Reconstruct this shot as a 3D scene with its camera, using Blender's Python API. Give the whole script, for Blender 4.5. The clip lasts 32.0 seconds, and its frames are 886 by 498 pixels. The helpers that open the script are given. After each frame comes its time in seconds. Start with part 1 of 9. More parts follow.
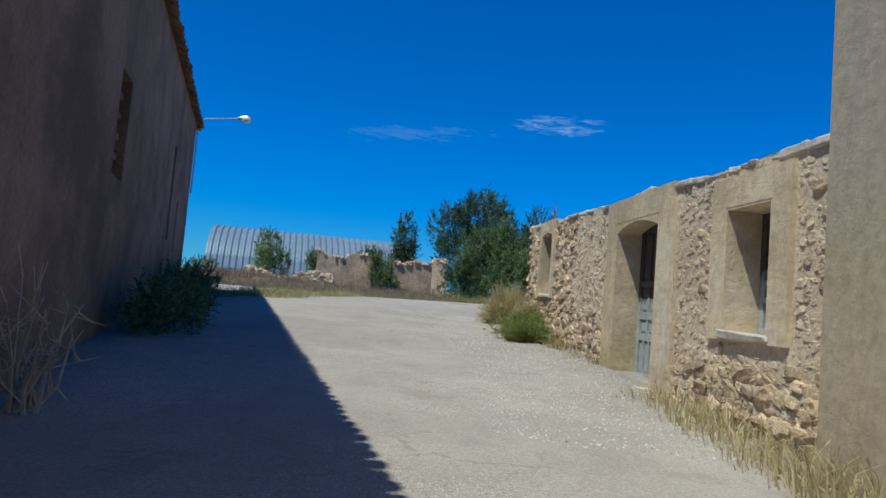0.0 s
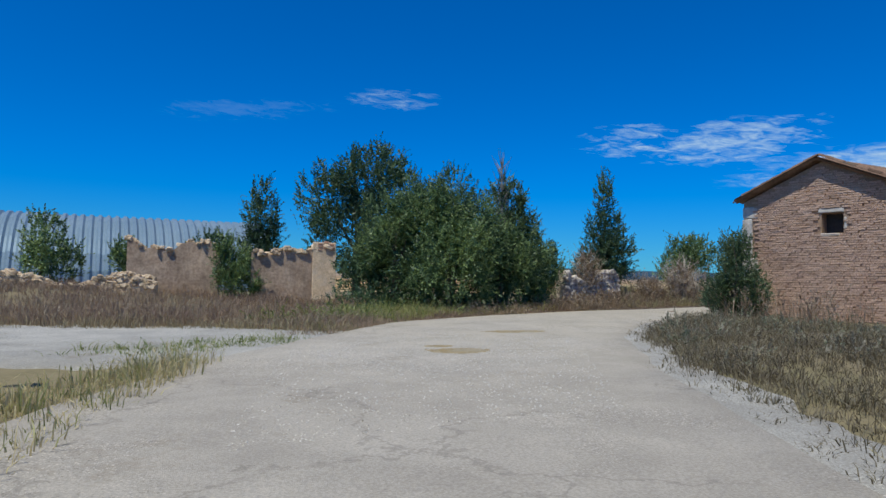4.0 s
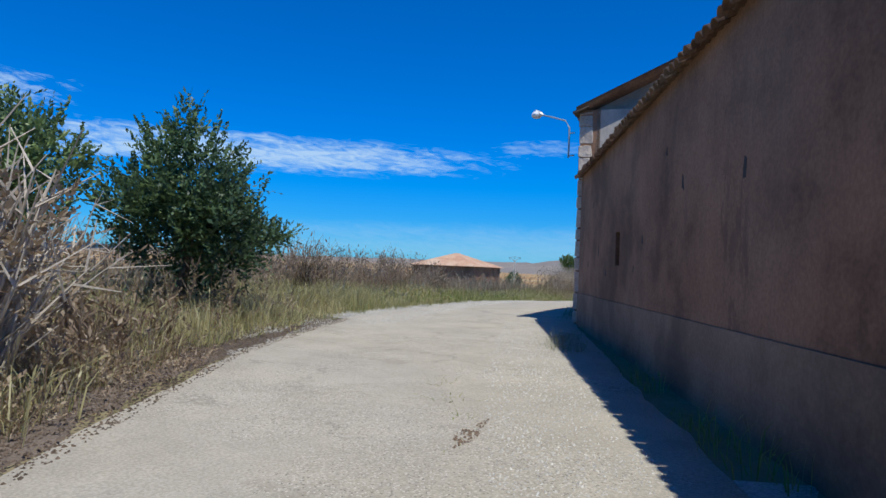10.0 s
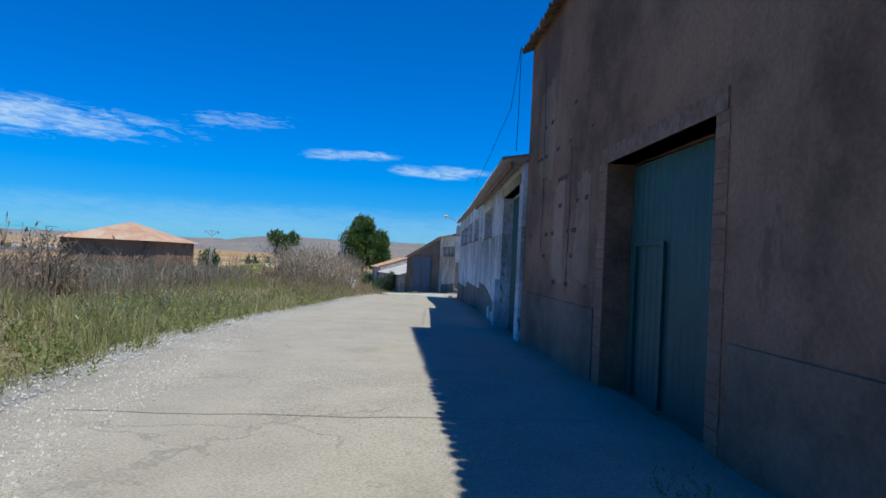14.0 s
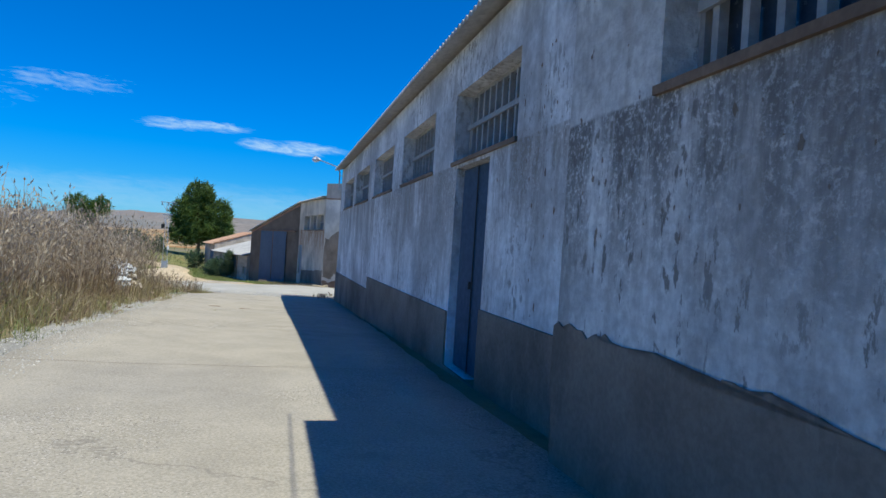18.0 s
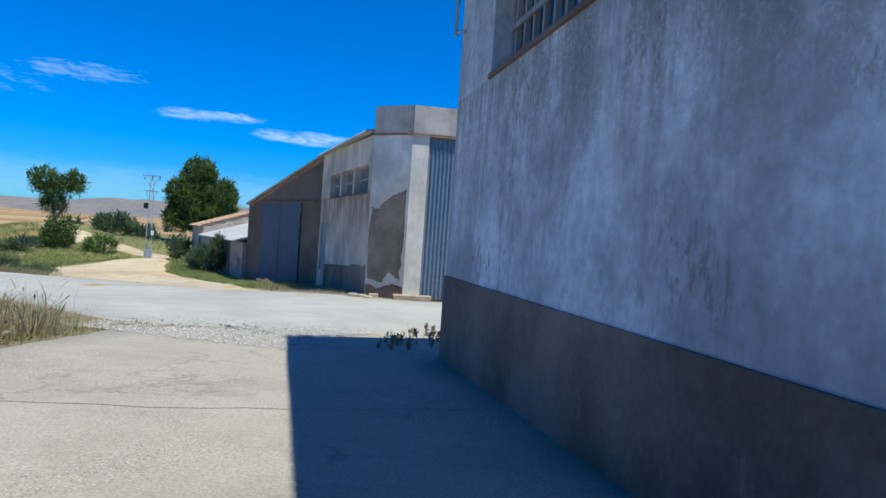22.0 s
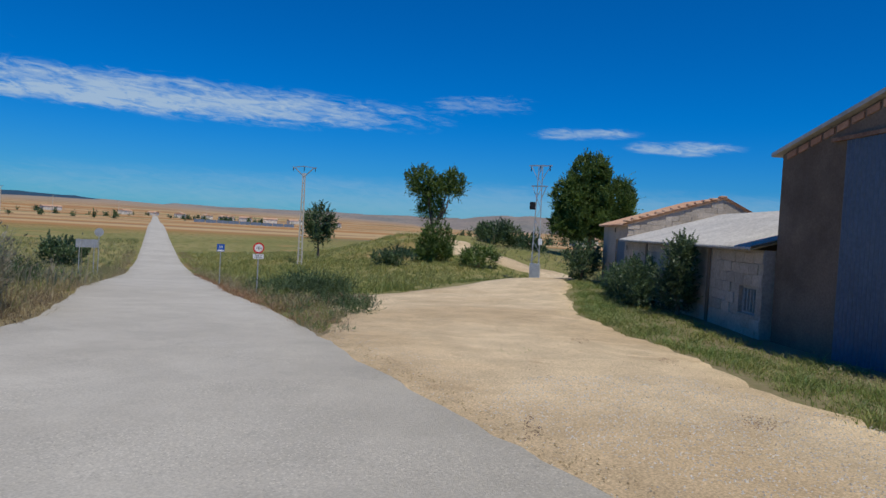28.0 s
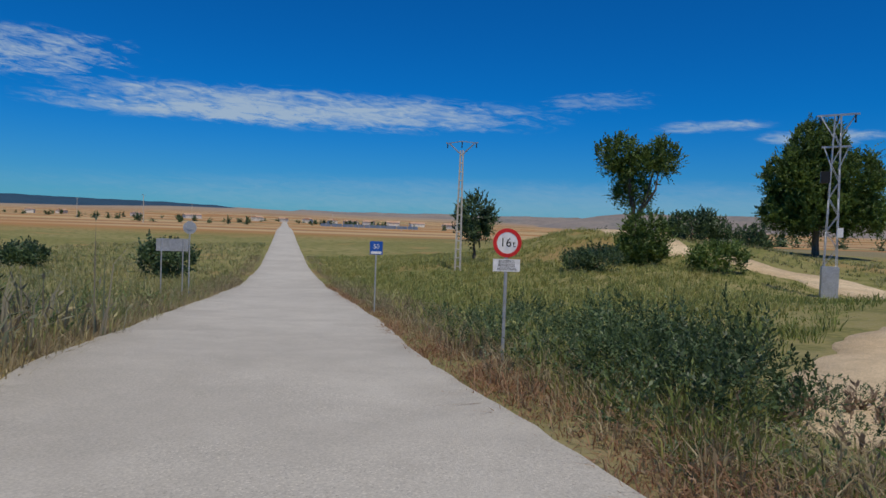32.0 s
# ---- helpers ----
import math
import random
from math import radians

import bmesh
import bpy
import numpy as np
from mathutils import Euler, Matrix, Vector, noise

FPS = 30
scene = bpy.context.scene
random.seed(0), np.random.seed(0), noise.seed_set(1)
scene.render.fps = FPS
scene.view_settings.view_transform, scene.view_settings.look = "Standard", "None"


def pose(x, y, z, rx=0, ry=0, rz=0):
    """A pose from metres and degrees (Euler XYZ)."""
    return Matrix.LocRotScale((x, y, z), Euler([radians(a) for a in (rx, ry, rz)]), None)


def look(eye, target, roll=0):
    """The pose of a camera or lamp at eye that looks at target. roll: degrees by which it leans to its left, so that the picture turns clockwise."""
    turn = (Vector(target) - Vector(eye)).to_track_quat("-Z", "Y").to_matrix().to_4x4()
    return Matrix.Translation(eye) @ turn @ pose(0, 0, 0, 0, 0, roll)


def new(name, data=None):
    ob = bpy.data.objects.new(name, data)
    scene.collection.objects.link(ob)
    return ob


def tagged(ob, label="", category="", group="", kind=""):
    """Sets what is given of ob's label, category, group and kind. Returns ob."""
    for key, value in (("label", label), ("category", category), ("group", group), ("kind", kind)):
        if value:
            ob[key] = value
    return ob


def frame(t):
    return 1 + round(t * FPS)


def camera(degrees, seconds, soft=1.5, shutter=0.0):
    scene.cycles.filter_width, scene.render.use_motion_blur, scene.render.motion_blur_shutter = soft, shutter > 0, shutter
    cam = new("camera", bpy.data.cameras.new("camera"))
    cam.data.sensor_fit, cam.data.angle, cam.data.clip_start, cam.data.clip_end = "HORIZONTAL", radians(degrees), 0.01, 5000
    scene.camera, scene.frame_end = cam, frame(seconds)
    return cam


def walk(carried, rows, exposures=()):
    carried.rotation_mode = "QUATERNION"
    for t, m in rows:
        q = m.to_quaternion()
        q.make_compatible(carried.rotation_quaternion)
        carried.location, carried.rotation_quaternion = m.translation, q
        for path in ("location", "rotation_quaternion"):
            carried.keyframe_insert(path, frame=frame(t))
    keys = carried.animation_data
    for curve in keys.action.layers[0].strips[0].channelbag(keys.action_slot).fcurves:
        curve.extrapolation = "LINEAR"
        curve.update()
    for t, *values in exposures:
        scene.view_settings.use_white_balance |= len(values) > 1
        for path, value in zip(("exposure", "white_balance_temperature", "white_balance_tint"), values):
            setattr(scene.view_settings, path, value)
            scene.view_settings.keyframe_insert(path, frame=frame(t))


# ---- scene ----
cam = camera(66.0, 32.0)
PATH = [
    (0.0, -0.057, -0.355, 1.354, 94.22, -4.78, -0.01),
    (0.5, -0.254, 1.294, 1.452, 94.38, -3.38, -2.31),
    (1.0, -0.537, 3.046, 1.563, 93.87, -2.73, -2.54),
    (1.5, -0.861, 4.770, 1.660, 93.58, -2.38, -2.18),
    (2.0, -1.316, 6.614, 1.768, 93.57, -0.98, -1.88),
    (2.5, -1.662, 8.392, 1.862, 93.43, -0.89, -2.44),
    (4.5, -2.085, 15.971, 2.476, 92.38, -0.94, -17.54),
    (5.0, -1.692, 18.116, 2.584, 91.99, -0.94, -21.52),
    (5.5, -1.140, 20.251, 2.676, 91.61, -0.90, -25.45),
    (6.0, -0.438, 22.333, 2.731, 91.54, -0.89, -29.25),
    (6.5, 0.441, 24.388, 2.717, 91.55, -0.84, -33.34),
    (7.0, 1.493, 26.486, 2.695, 91.68, -1.28, -37.23),
    (7.5, 2.718, 28.529, 2.670, 91.90, -1.29, -41.62),
    (8.0, 4.035, 30.393, 2.651, 91.93, -1.79, -46.66),
    (8.5, 5.553, 32.051, 2.649, 92.07, -2.16, -52.66),
    (9.0, 7.261, 33.559, 2.672, 91.99, -2.34, -59.05),
    (9.5, 9.094, 34.773, 2.678, 91.80, -2.54, -65.24),
    (10.0, 10.945, 35.788, 2.695, 91.76, -2.34, -71.38),
    (10.5, 13.089, 36.725, 2.710, 91.59, -2.06, -76.45),
    (11.0, 15.320, 37.613, 2.727, 91.40, -1.79, -79.65),
    (11.5, 17.512, 38.310, 2.730, 91.56, -1.76, -82.17),
    (12.0, 19.751, 38.973, 2.752, 91.59, -1.51, -84.43),
    (12.5, 22.037, 39.640, 2.771, 90.97, -1.70, -86.77),
    (13.0, 24.350, 40.085, 2.796, 91.07, -2.13, -90.05),
    (13.5, 26.571, 40.405, 2.797, 91.18, -2.72, -93.36),
    (14.0, 28.770, 40.573, 2.796, 90.97, -2.78, -96.53),
    (14.5, 30.989, 40.637, 2.801, 90.83, -2.71, -99.40),
    (15.0, 33.199, 40.629, 2.790, 90.89, -2.59, -101.88),
    (15.5, 35.441, 40.498, 2.808, 90.61, -2.35, -103.95),
    (17.5, 45.122, 39.289, 2.647, 90.75, -3.45, -108.60),
    (18.0, 47.554, 39.029, 2.588, 89.93, -3.69, -108.83),
    (18.5, 49.874, 38.754, 2.514, 89.93, -3.47, -108.93),
    (19.0, 52.123, 38.508, 2.453, 90.08, -3.51, -108.83),
    (19.5, 54.323, 38.291, 2.378, 90.11, -3.63, -108.67),
    (20.0, 56.542, 38.078, 2.281, 90.00, -3.82, -108.60),
    (20.5, 58.790, 37.867, 2.191, 89.50, -3.79, -108.53),
    (21.0, 60.960, 37.681, 2.091, 89.77, -4.04, -108.35),
    (21.5, 63.159, 37.390, 2.003, 89.35, -4.13, -107.97),
    (22.0, 65.485, 37.172, 1.904, 89.09, -3.93, -107.74),
    (22.5, 67.815, 36.984, 1.778, 89.20, -3.90, -107.48),
    (23.0, 70.103, 36.810, 1.646, 89.30, -4.13, -107.29),
    (23.5, 72.158, 36.694, 1.558, 90.16, -5.07, -106.66),
    (24.0, 73.929, 36.647, 1.536, 91.68, -3.71, -105.76),
    (24.5, 75.694, 36.691, 1.532, 90.84, -5.53, -103.65),
    (26.5, 82.330, 37.597, 1.330, 88.64, -4.78, -90.64),
    (27.0, 84.065, 38.128, 1.254, 88.39, -4.14, -85.73),
    (27.5, 85.849, 38.827, 1.161, 88.21, -3.55, -81.05),
    (28.0, 87.540, 39.689, 1.022, 88.30, -3.28, -77.05),
    (28.5, 89.124, 40.531, 0.935, 88.64, -2.86, -73.68),
    (29.0, 90.725, 41.510, 0.850, 88.73, -2.96, -71.08),
    (29.5, 92.310, 42.574, 0.773, 88.89, -3.23, -68.80),
    (30.0, 93.899, 43.681, 0.695, 89.00, -3.35, -68.19),
    (30.5, 95.543, 44.846, 0.594, 88.89, -3.08, -67.79),
    (31.0, 97.284, 46.085, 0.470, 88.42, -2.80, -67.41),
    (31.5, 99.077, 47.368, 0.327, 88.00, -2.29, -67.35),
    (32.0, 100.875, 48.670, 0.181, 87.96, -2.07, -67.19),
]
walk(cam, [(r[0], pose(*r[1:])) for r in PATH],
     exposures=[(0.0, -0.08, 6000, 2), (2.5, -0.08, 5950, 2), (5.0, -0.16, 6150, 6), (7.0, -0.14, 5900, 6), (9.0, 0.04, 5950, 7), (13.0, 0.02, 5850, 5), (17.0, 0.14, 6100, 3),
                (21.0, 0.22, 5800, 2), (23.0, 0.24, 6050, 6), (24.0, -0.1, 6200, 8), (27.0, -0.26, 6300, 8), (29.0, -0.48, 6500, 10), (32.0, -0.52, 6600, 10)])

# ---- light ----
SUN_TO = Vector((2.0, 1.77, -5.65)).normalized()
sun_az = math.atan2(-SUN_TO.x, -SUN_TO.y)
sun_el = math.asin(-SUN_TO.z)
world = bpy.data.worlds.new("sky")
scene.world = world
world.use_nodes = True
wt = world.node_tree
wt.nodes.clear()


def wnode(kind, **props):
    n = wt.nodes.new(kind)
    for k, v in props.items():
        setattr(n, k, v)
    return n


def wmath(op, a, b=None, c=None, clamp=False):
    n = wnode("ShaderNodeMath", operation=op, use_clamp=clamp)
    for i, v in enumerate((a, b, c)):
        if v is None:
            continue
        if isinstance(v, (int, float)):
            n.inputs[i].default_value = v
        else:
            wt.links.new(v, n.inputs[i])
    return n.outputs[0]


sky = wnode("ShaderNodeTexSky", sky_type="NISHITA", sun_disc=False, sun_elevation=sun_el, sun_rotation=sun_az,
            altitude=900.0, air_density=1.0, dust_density=0.2, ozone_density=5.0)
deep = wnode("ShaderNodeMix", data_type="RGBA", blend_type="MULTIPLY")
deep.inputs[0].default_value = 1.0
wt.links.new(sky.outputs[0], deep.inputs[6])
tc = wnode("ShaderNodeTexCoord")
sep = wnode("ShaderNodeSeparateXYZ")
wt.links.new(tc.outputs["Generated"], sep.inputs[0])
azim = wmath("MULTIPLY", wmath("ARCTAN2", sep.outputs[0], sep.outputs[1]), 57.2958)
elev = wmath("MULTIPLY", wmath("ARCSINE", sep.outputs[2]), 57.2958)


def wramp(v, lo, hi, a=0.0, b=1.0):
    n = wnode("ShaderNodeMapRange", interpolation_type="SMOOTHSTEP")
    for i, q in enumerate((lo, hi, a, b)):
        n.inputs[i + 1].default_value = q
    wt.links.new(v, n.inputs[0])
    return n.outputs[0]


def wmix(f, a, b, mode="MIX"):
    n = wnode("ShaderNodeMix", data_type="RGBA", blend_type=mode)
    for sock, v in ((n.inputs[0], f), (n.inputs[6], a), (n.inputs[7], b)):
        if isinstance(v, (int, float)):
            sock.default_value = v
        elif isinstance(v, tuple):
            sock.default_value = (*v, 1)
        else:
            wt.links.new(v, sock)
    return n.outputs[2]


tint = wmix(wramp(elev, 0.0, 10.0, 1.0, 0.0), (0.012, 0.54, 1.10), (0.17, 0.56, 0.90))
tint = wmix(wramp(elev, 26.0, 75.0), tint, (0.008, 0.33, 0.75))
wt.links.new(tint, deep.inputs[7])
comb = wnode("ShaderNodeCombineXYZ")
wt.links.new(wmath("MULTIPLY", azim, 0.11), comb.inputs[0])
wt.links.new(wmath("MULTIPLY", elev, 0.62), comb.inputs[1])
wisp = wnode("ShaderNodeTexNoise")
wisp.inputs["Scale"].default_value, wisp.inputs["Detail"].default_value, wisp.inputs["Roughness"].default_value = 1.6, 9.0, 0.62
wisp.inputs["Distortion"].default_value = 0.5
wt.links.new(comb.outputs[0], wisp.inputs["Vector"])


comb2 = wnode("ShaderNodeCombineXYZ")
wt.links.new(wmath("MULTIPLY", azim, 0.34), comb2.inputs[0])
wt.links.new(wmath("MULTIPLY_ADD", azim, 0.12, wmath("MULTIPLY", elev, 1.5)), comb2.inputs[1])
fray = wnode("ShaderNodeTexNoise")
fray.inputs["Scale"].default_value, fray.inputs["Detail"].default_value, fray.inputs["Roughness"].default_value = 1.5, 8.0, 0.68
fray.inputs["Distortion"].default_value = 0.9
wt.links.new(comb2.outputs[0], fray.inputs["Vector"])
shred = wmath("MULTIPLY_ADD", fray.outputs[0], 0.55, wmath("MULTIPLY", wisp.outputs[0], 0.45))


def streak(az0, el0, az_half, el_half, tilt, gain, ragged=1.0):
    """One band of cirrus: an ellipse in azimuth and elevation, torn into wisps by the noise."""
    da = wmath("SUBTRACT", azim, az0)
    de = wmath("SUBTRACT", wmath("SUBTRACT", elev, el0), wmath("MULTIPLY", da, tilt))
    q = wmath("ADD", wmath("POWER", wmath("ABSOLUTE", wmath("DIVIDE", da, az_half)), 2.0),
              wmath("POWER", wmath("ABSOLUTE", wmath("DIVIDE", de, el_half)), 2.0))
    m = wmath("SUBTRACT", 1.0, q, clamp=True)
    torn = wmath("MULTIPLY_ADD", wmath("SUBTRACT", shred, 0.56), 4.6 * ragged, wmath("MULTIPLY", m, 1.0))
    return wmath("MULTIPLY", wmath("MULTIPLY", wramp(torn, 0.0, 1.25), wramp(m, 0.0, 0.7)), gain)


clouds = streak(56.5, 8.95, 25.0, 2.0, -0.004, 1.0, 0.75)
for args in ((36.0, 11.2, 9.0, 2.1, 0.06, 0.8, 1.2), (46.0, 8.1, 14.0, 1.0, 0.01, 0.6, 0.8), (28.0, 11.6, 5.0, 1.9, 0.03, 0.5, 1.5),
             (88.3, 8.35, 5.6, 0.7, 0.03, 0.75, 0.8), (95.8, 7.35, 5.6, 0.75, -0.01, 1.0, 0.7), (80.0, 10.3, 6.0, 1.1, 0.04, 0.35, 1.2),
             (8.6, 15.0, 5.0, 1.2, 0.02, 0.45, 1.1), (-3.0, 13.6, 9.0, 1.3, 0.1, 0.09, 1.2), (90.0, 2.0, 70.0, 2.6, 0.0, 0.3, 0.4)):
    clouds = wmath("ADD", clouds, streak(*args))
clouds = wmath("MINIMUM", clouds, 0.82)
white = wnode("ShaderNodeMix", data_type="RGBA")
wt.links.new(clouds, white.inputs[0])
wt.links.new(deep.outputs[2], white.inputs[6])
white.inputs[7].default_value = (4.6, 5.9, 7.2, 1)
bg = wnode("ShaderNodeBackground")
bg.inputs[1].default_value = 0.115
wt.links.new(white.outputs[2], bg.inputs[0])
wout = wnode("ShaderNodeOutputWorld")
wt.links.new(bg.outputs[0], wout.inputs[0])

sun = new("sun", bpy.data.lights.new("sun", "SUN"))
sun.data.energy, sun.data.angle, sun.data.color = 4.0, radians(0.53), (1.0, 0.93, 0.80)
sun.matrix_world = look((0, 0, 60), Vector((0, 0, 60)) + SUN_TO)
scene.view_settings.exposure = 0.0


# ---- materials ----
MATS = {}


def surf(name, a, b, c=None, scale=1.2, fine=14.0, rough=0.9, bump=0.25, bscale=30.0, metal=0.0, streaks=0.0, streak_col=(0.05, 0.05, 0.05),
         per_piece=0.0, wave=0.0, spots=0.0, spot_at=0.60, spot_col=(0.1, 0.08, 0.06), spot_scale=2.0, trans=0.0, island=0.0, spec=0.3, speckle=0.35, blotch=0.0, patchy=0.0, soot=None):
    """A worn surface: two tones mixed by coarse and fine noise, dark runs, patches, relief; sizes in metres."""
    if name in MATS:
        return MATS[name]
    m = bpy.data.materials.new(name)
    m.use_nodes = True
    nt = m.node_tree
    nt.nodes.clear()

    def N(kind, **props):
        n = nt.nodes.new(kind)
        for k, v in props.items():
            setattr(n, k, v)
        return n

    def noise_tex(sc, detail=5.0, vec=None, ro=0.6):
        n = N("ShaderNodeTexNoise")
        n.inputs["Scale"].default_value, n.inputs["Detail"].default_value, n.inputs["Roughness"].default_value = sc, detail, ro
        nt.links.new(vec or geo.outputs["Position"], n.inputs["Vector"])
        return n.outputs[0]

    def ramp(v, lo, hi):
        n = N("ShaderNodeMapRange", interpolation_type="SMOOTHSTEP")
        n.inputs[1].default_value, n.inputs[2].default_value = lo, hi
        nt.links.new(v, n.inputs[0])
        return n.outputs[0]

    def mixc(f, c1, c2, mode="MIX"):
        n = N("ShaderNodeMix", data_type="RGBA", blend_type=mode)
        for sock, v in ((n.inputs[0], f), (n.inputs[6], c1), (n.inputs[7], c2)):
            if isinstance(v, (int, float)):
                sock.default_value = v
            elif isinstance(v, tuple):
                sock.default_value = (*v, 1)
            else:
                nt.links.new(v, sock)
        return n.outputs[2]

    geo = N("ShaderNodeNewGeometry")
    coarse, grain = noise_tex(scale), noise_tex(fine, 4.0)
    col = mixc(ramp(coarse, 0.36, 0.66), a, b)
    if c:
        col = mixc(ramp(noise_tex(scale * 0.37, 3.0), 0.5, 0.68), col, c)
    col = mixc(speckle, col, mixc(ramp(grain, 0.3, 0.7), tuple(0.72 * v for v in a), tuple(min(1.0, 1.22 * v) for v in b)))
    if blotch:
        bl = N("ShaderNodeMapRange", interpolation_type="SMOOTHSTEP")
        bl.inputs[1].default_value, bl.inputs[2].default_value, bl.inputs[3].default_value, bl.inputs[4].default_value = 0.34, 0.62, 1.0 - blotch, 1.08
        nt.links.new(noise_tex(0.55, 9.0, None, 0.66), bl.inputs[0])
        col = mixc(1.0, col, bl.outputs[0], "MULTIPLY")
    if streaks:
        mp = N("ShaderNodeMapping")
        mp.inputs["Scale"].default_value = (2.6, 2.6, 0.28)
        nt.links.new(geo.outputs["Position"], mp.inputs["Vector"])
        runs = ramp(noise_tex(1.5, 6.0, mp.outputs[0]), 0.5, 0.72)
        mul = N("ShaderNodeMath", operation="MULTIPLY")
        nt.links.new(runs, mul.inputs[0])
        mul.inputs[1].default_value = streaks
        col = mixc(mul.outputs[0], col, streak_col)
    if spots:
        sm = N("ShaderNodeMapping")
        sm.inputs["Scale"].default_value = (1.0, 1.0, 0.42)
        nt.links.new(geo.outputs["Position"], sm.inputs["Vector"])
        sp = ramp(noise_tex(spot_scale, 9.0, sm.outputs[0], 0.72), spot_at, spot_at + 0.05)
        mul = N("ShaderNodeMath", operation="MULTIPLY")
        nt.links.new(sp, mul.inputs[0])
        mul.inputs[1].default_value = spots
        if patchy:
            pm = N("ShaderNodeMath", operation="MULTIPLY")
            nt.links.new(mul.outputs[0], pm.inputs[0])
            nt.links.new(ramp(noise_tex(patchy, 4.0), 0.44, 0.58), pm.inputs[1])
            mul = pm
        col = mixc(mul.outputs[0], col, spot_col)
    if soot:
        z_top, z_low, most, tone = soot
        sx = N("ShaderNodeSeparateXYZ")
        nt.links.new(geo.outputs["Position"], sx.inputs[0])
        mp2 = N("ShaderNodeMapping")
        mp2.inputs["Scale"].default_value = (1.0, 1.0, 0.16)
        nt.links.new(geo.outputs["Position"], mp2.inputs["Vector"])
        mask = None
        for v in (ramp(sx.outputs[2], z_low, z_top), ramp(sx.outputs[2], z_top + 0.03, z_top), ramp(noise_tex(3.4, 5.0, mp2.outputs[0], 0.7), 0.34, 0.58), ramp(noise_tex(26.0, 7.0, None, 0.75), 0.36, 0.52)):
            if mask is None:
                mask = v
                continue
            mm = N("ShaderNodeMath", operation="MULTIPLY")
            nt.links.new(mask, mm.inputs[0])
            nt.links.new(v, mm.inputs[1])
            mask = mm.outputs[0]
        mm = N("ShaderNodeMath", operation="MULTIPLY")
        nt.links.new(mask, mm.inputs[0])
        mm.inputs[1].default_value = most
        col = mixc(mm.outputs[0], col, tone)
    if per_piece or island:
        if per_piece:
            oi = N("ShaderNodeObjectInfo")
            rnd = oi.outputs["Random"]
        else:
            rnd = geo.outputs["Random Per Island"]
        mr = N("ShaderNodeMapRange")
        k = per_piece or island
        mr.inputs[3].default_value, mr.inputs[4].default_value = 1.0 - k, 1.0 + k
        nt.links.new(rnd, mr.inputs[0])
        col = mixc(1.0, col, mr.outputs[0], "MULTIPLY")
    bs = N("ShaderNodeBsdfPrincipled")
    nt.links.new(col, bs.inputs["Base Color"])
    rr = N("ShaderNodeMapRange")
    rr.inputs[3].default_value, rr.inputs[4].default_value = max(0.05, rough - 0.12), min(1.0, rough + 0.1)
    nt.links.new(grain, rr.inputs[0])
    nt.links.new(rr.outputs[0], bs.inputs["Roughness"])
    bs.inputs["Metallic"].default_value = metal
    bs.inputs["Specular IOR Level"].default_value = spec
    if bump:
        bp = N("ShaderNodeBump")
        bp.inputs["Strength"].default_value, bp.inputs["Distance"].default_value = bump, 0.03
        nt.links.new(noise_tex(bscale, 6.0, None, 0.7), bp.inputs["Height"])
        nt.links.new(bp.outputs[0], bs.inputs["Normal"])
    out = N("ShaderNodeOutputMaterial")
    if trans:
        tr = N("ShaderNodeBsdfTranslucent")
        nt.links.new(col, tr.inputs[0])
        mx = N("ShaderNodeMixShader")
        mx.inputs[0].default_value = trans
        nt.links.new(bs.outputs[0], mx.inputs[1])
        nt.links.new(tr.outputs[0], mx.inputs[2])
        nt.links.new(mx.outputs[0], out.inputs[0])
    else:
        nt.links.new(bs.outputs[0], out.inputs[0])
    MATS[name] = m
    return m


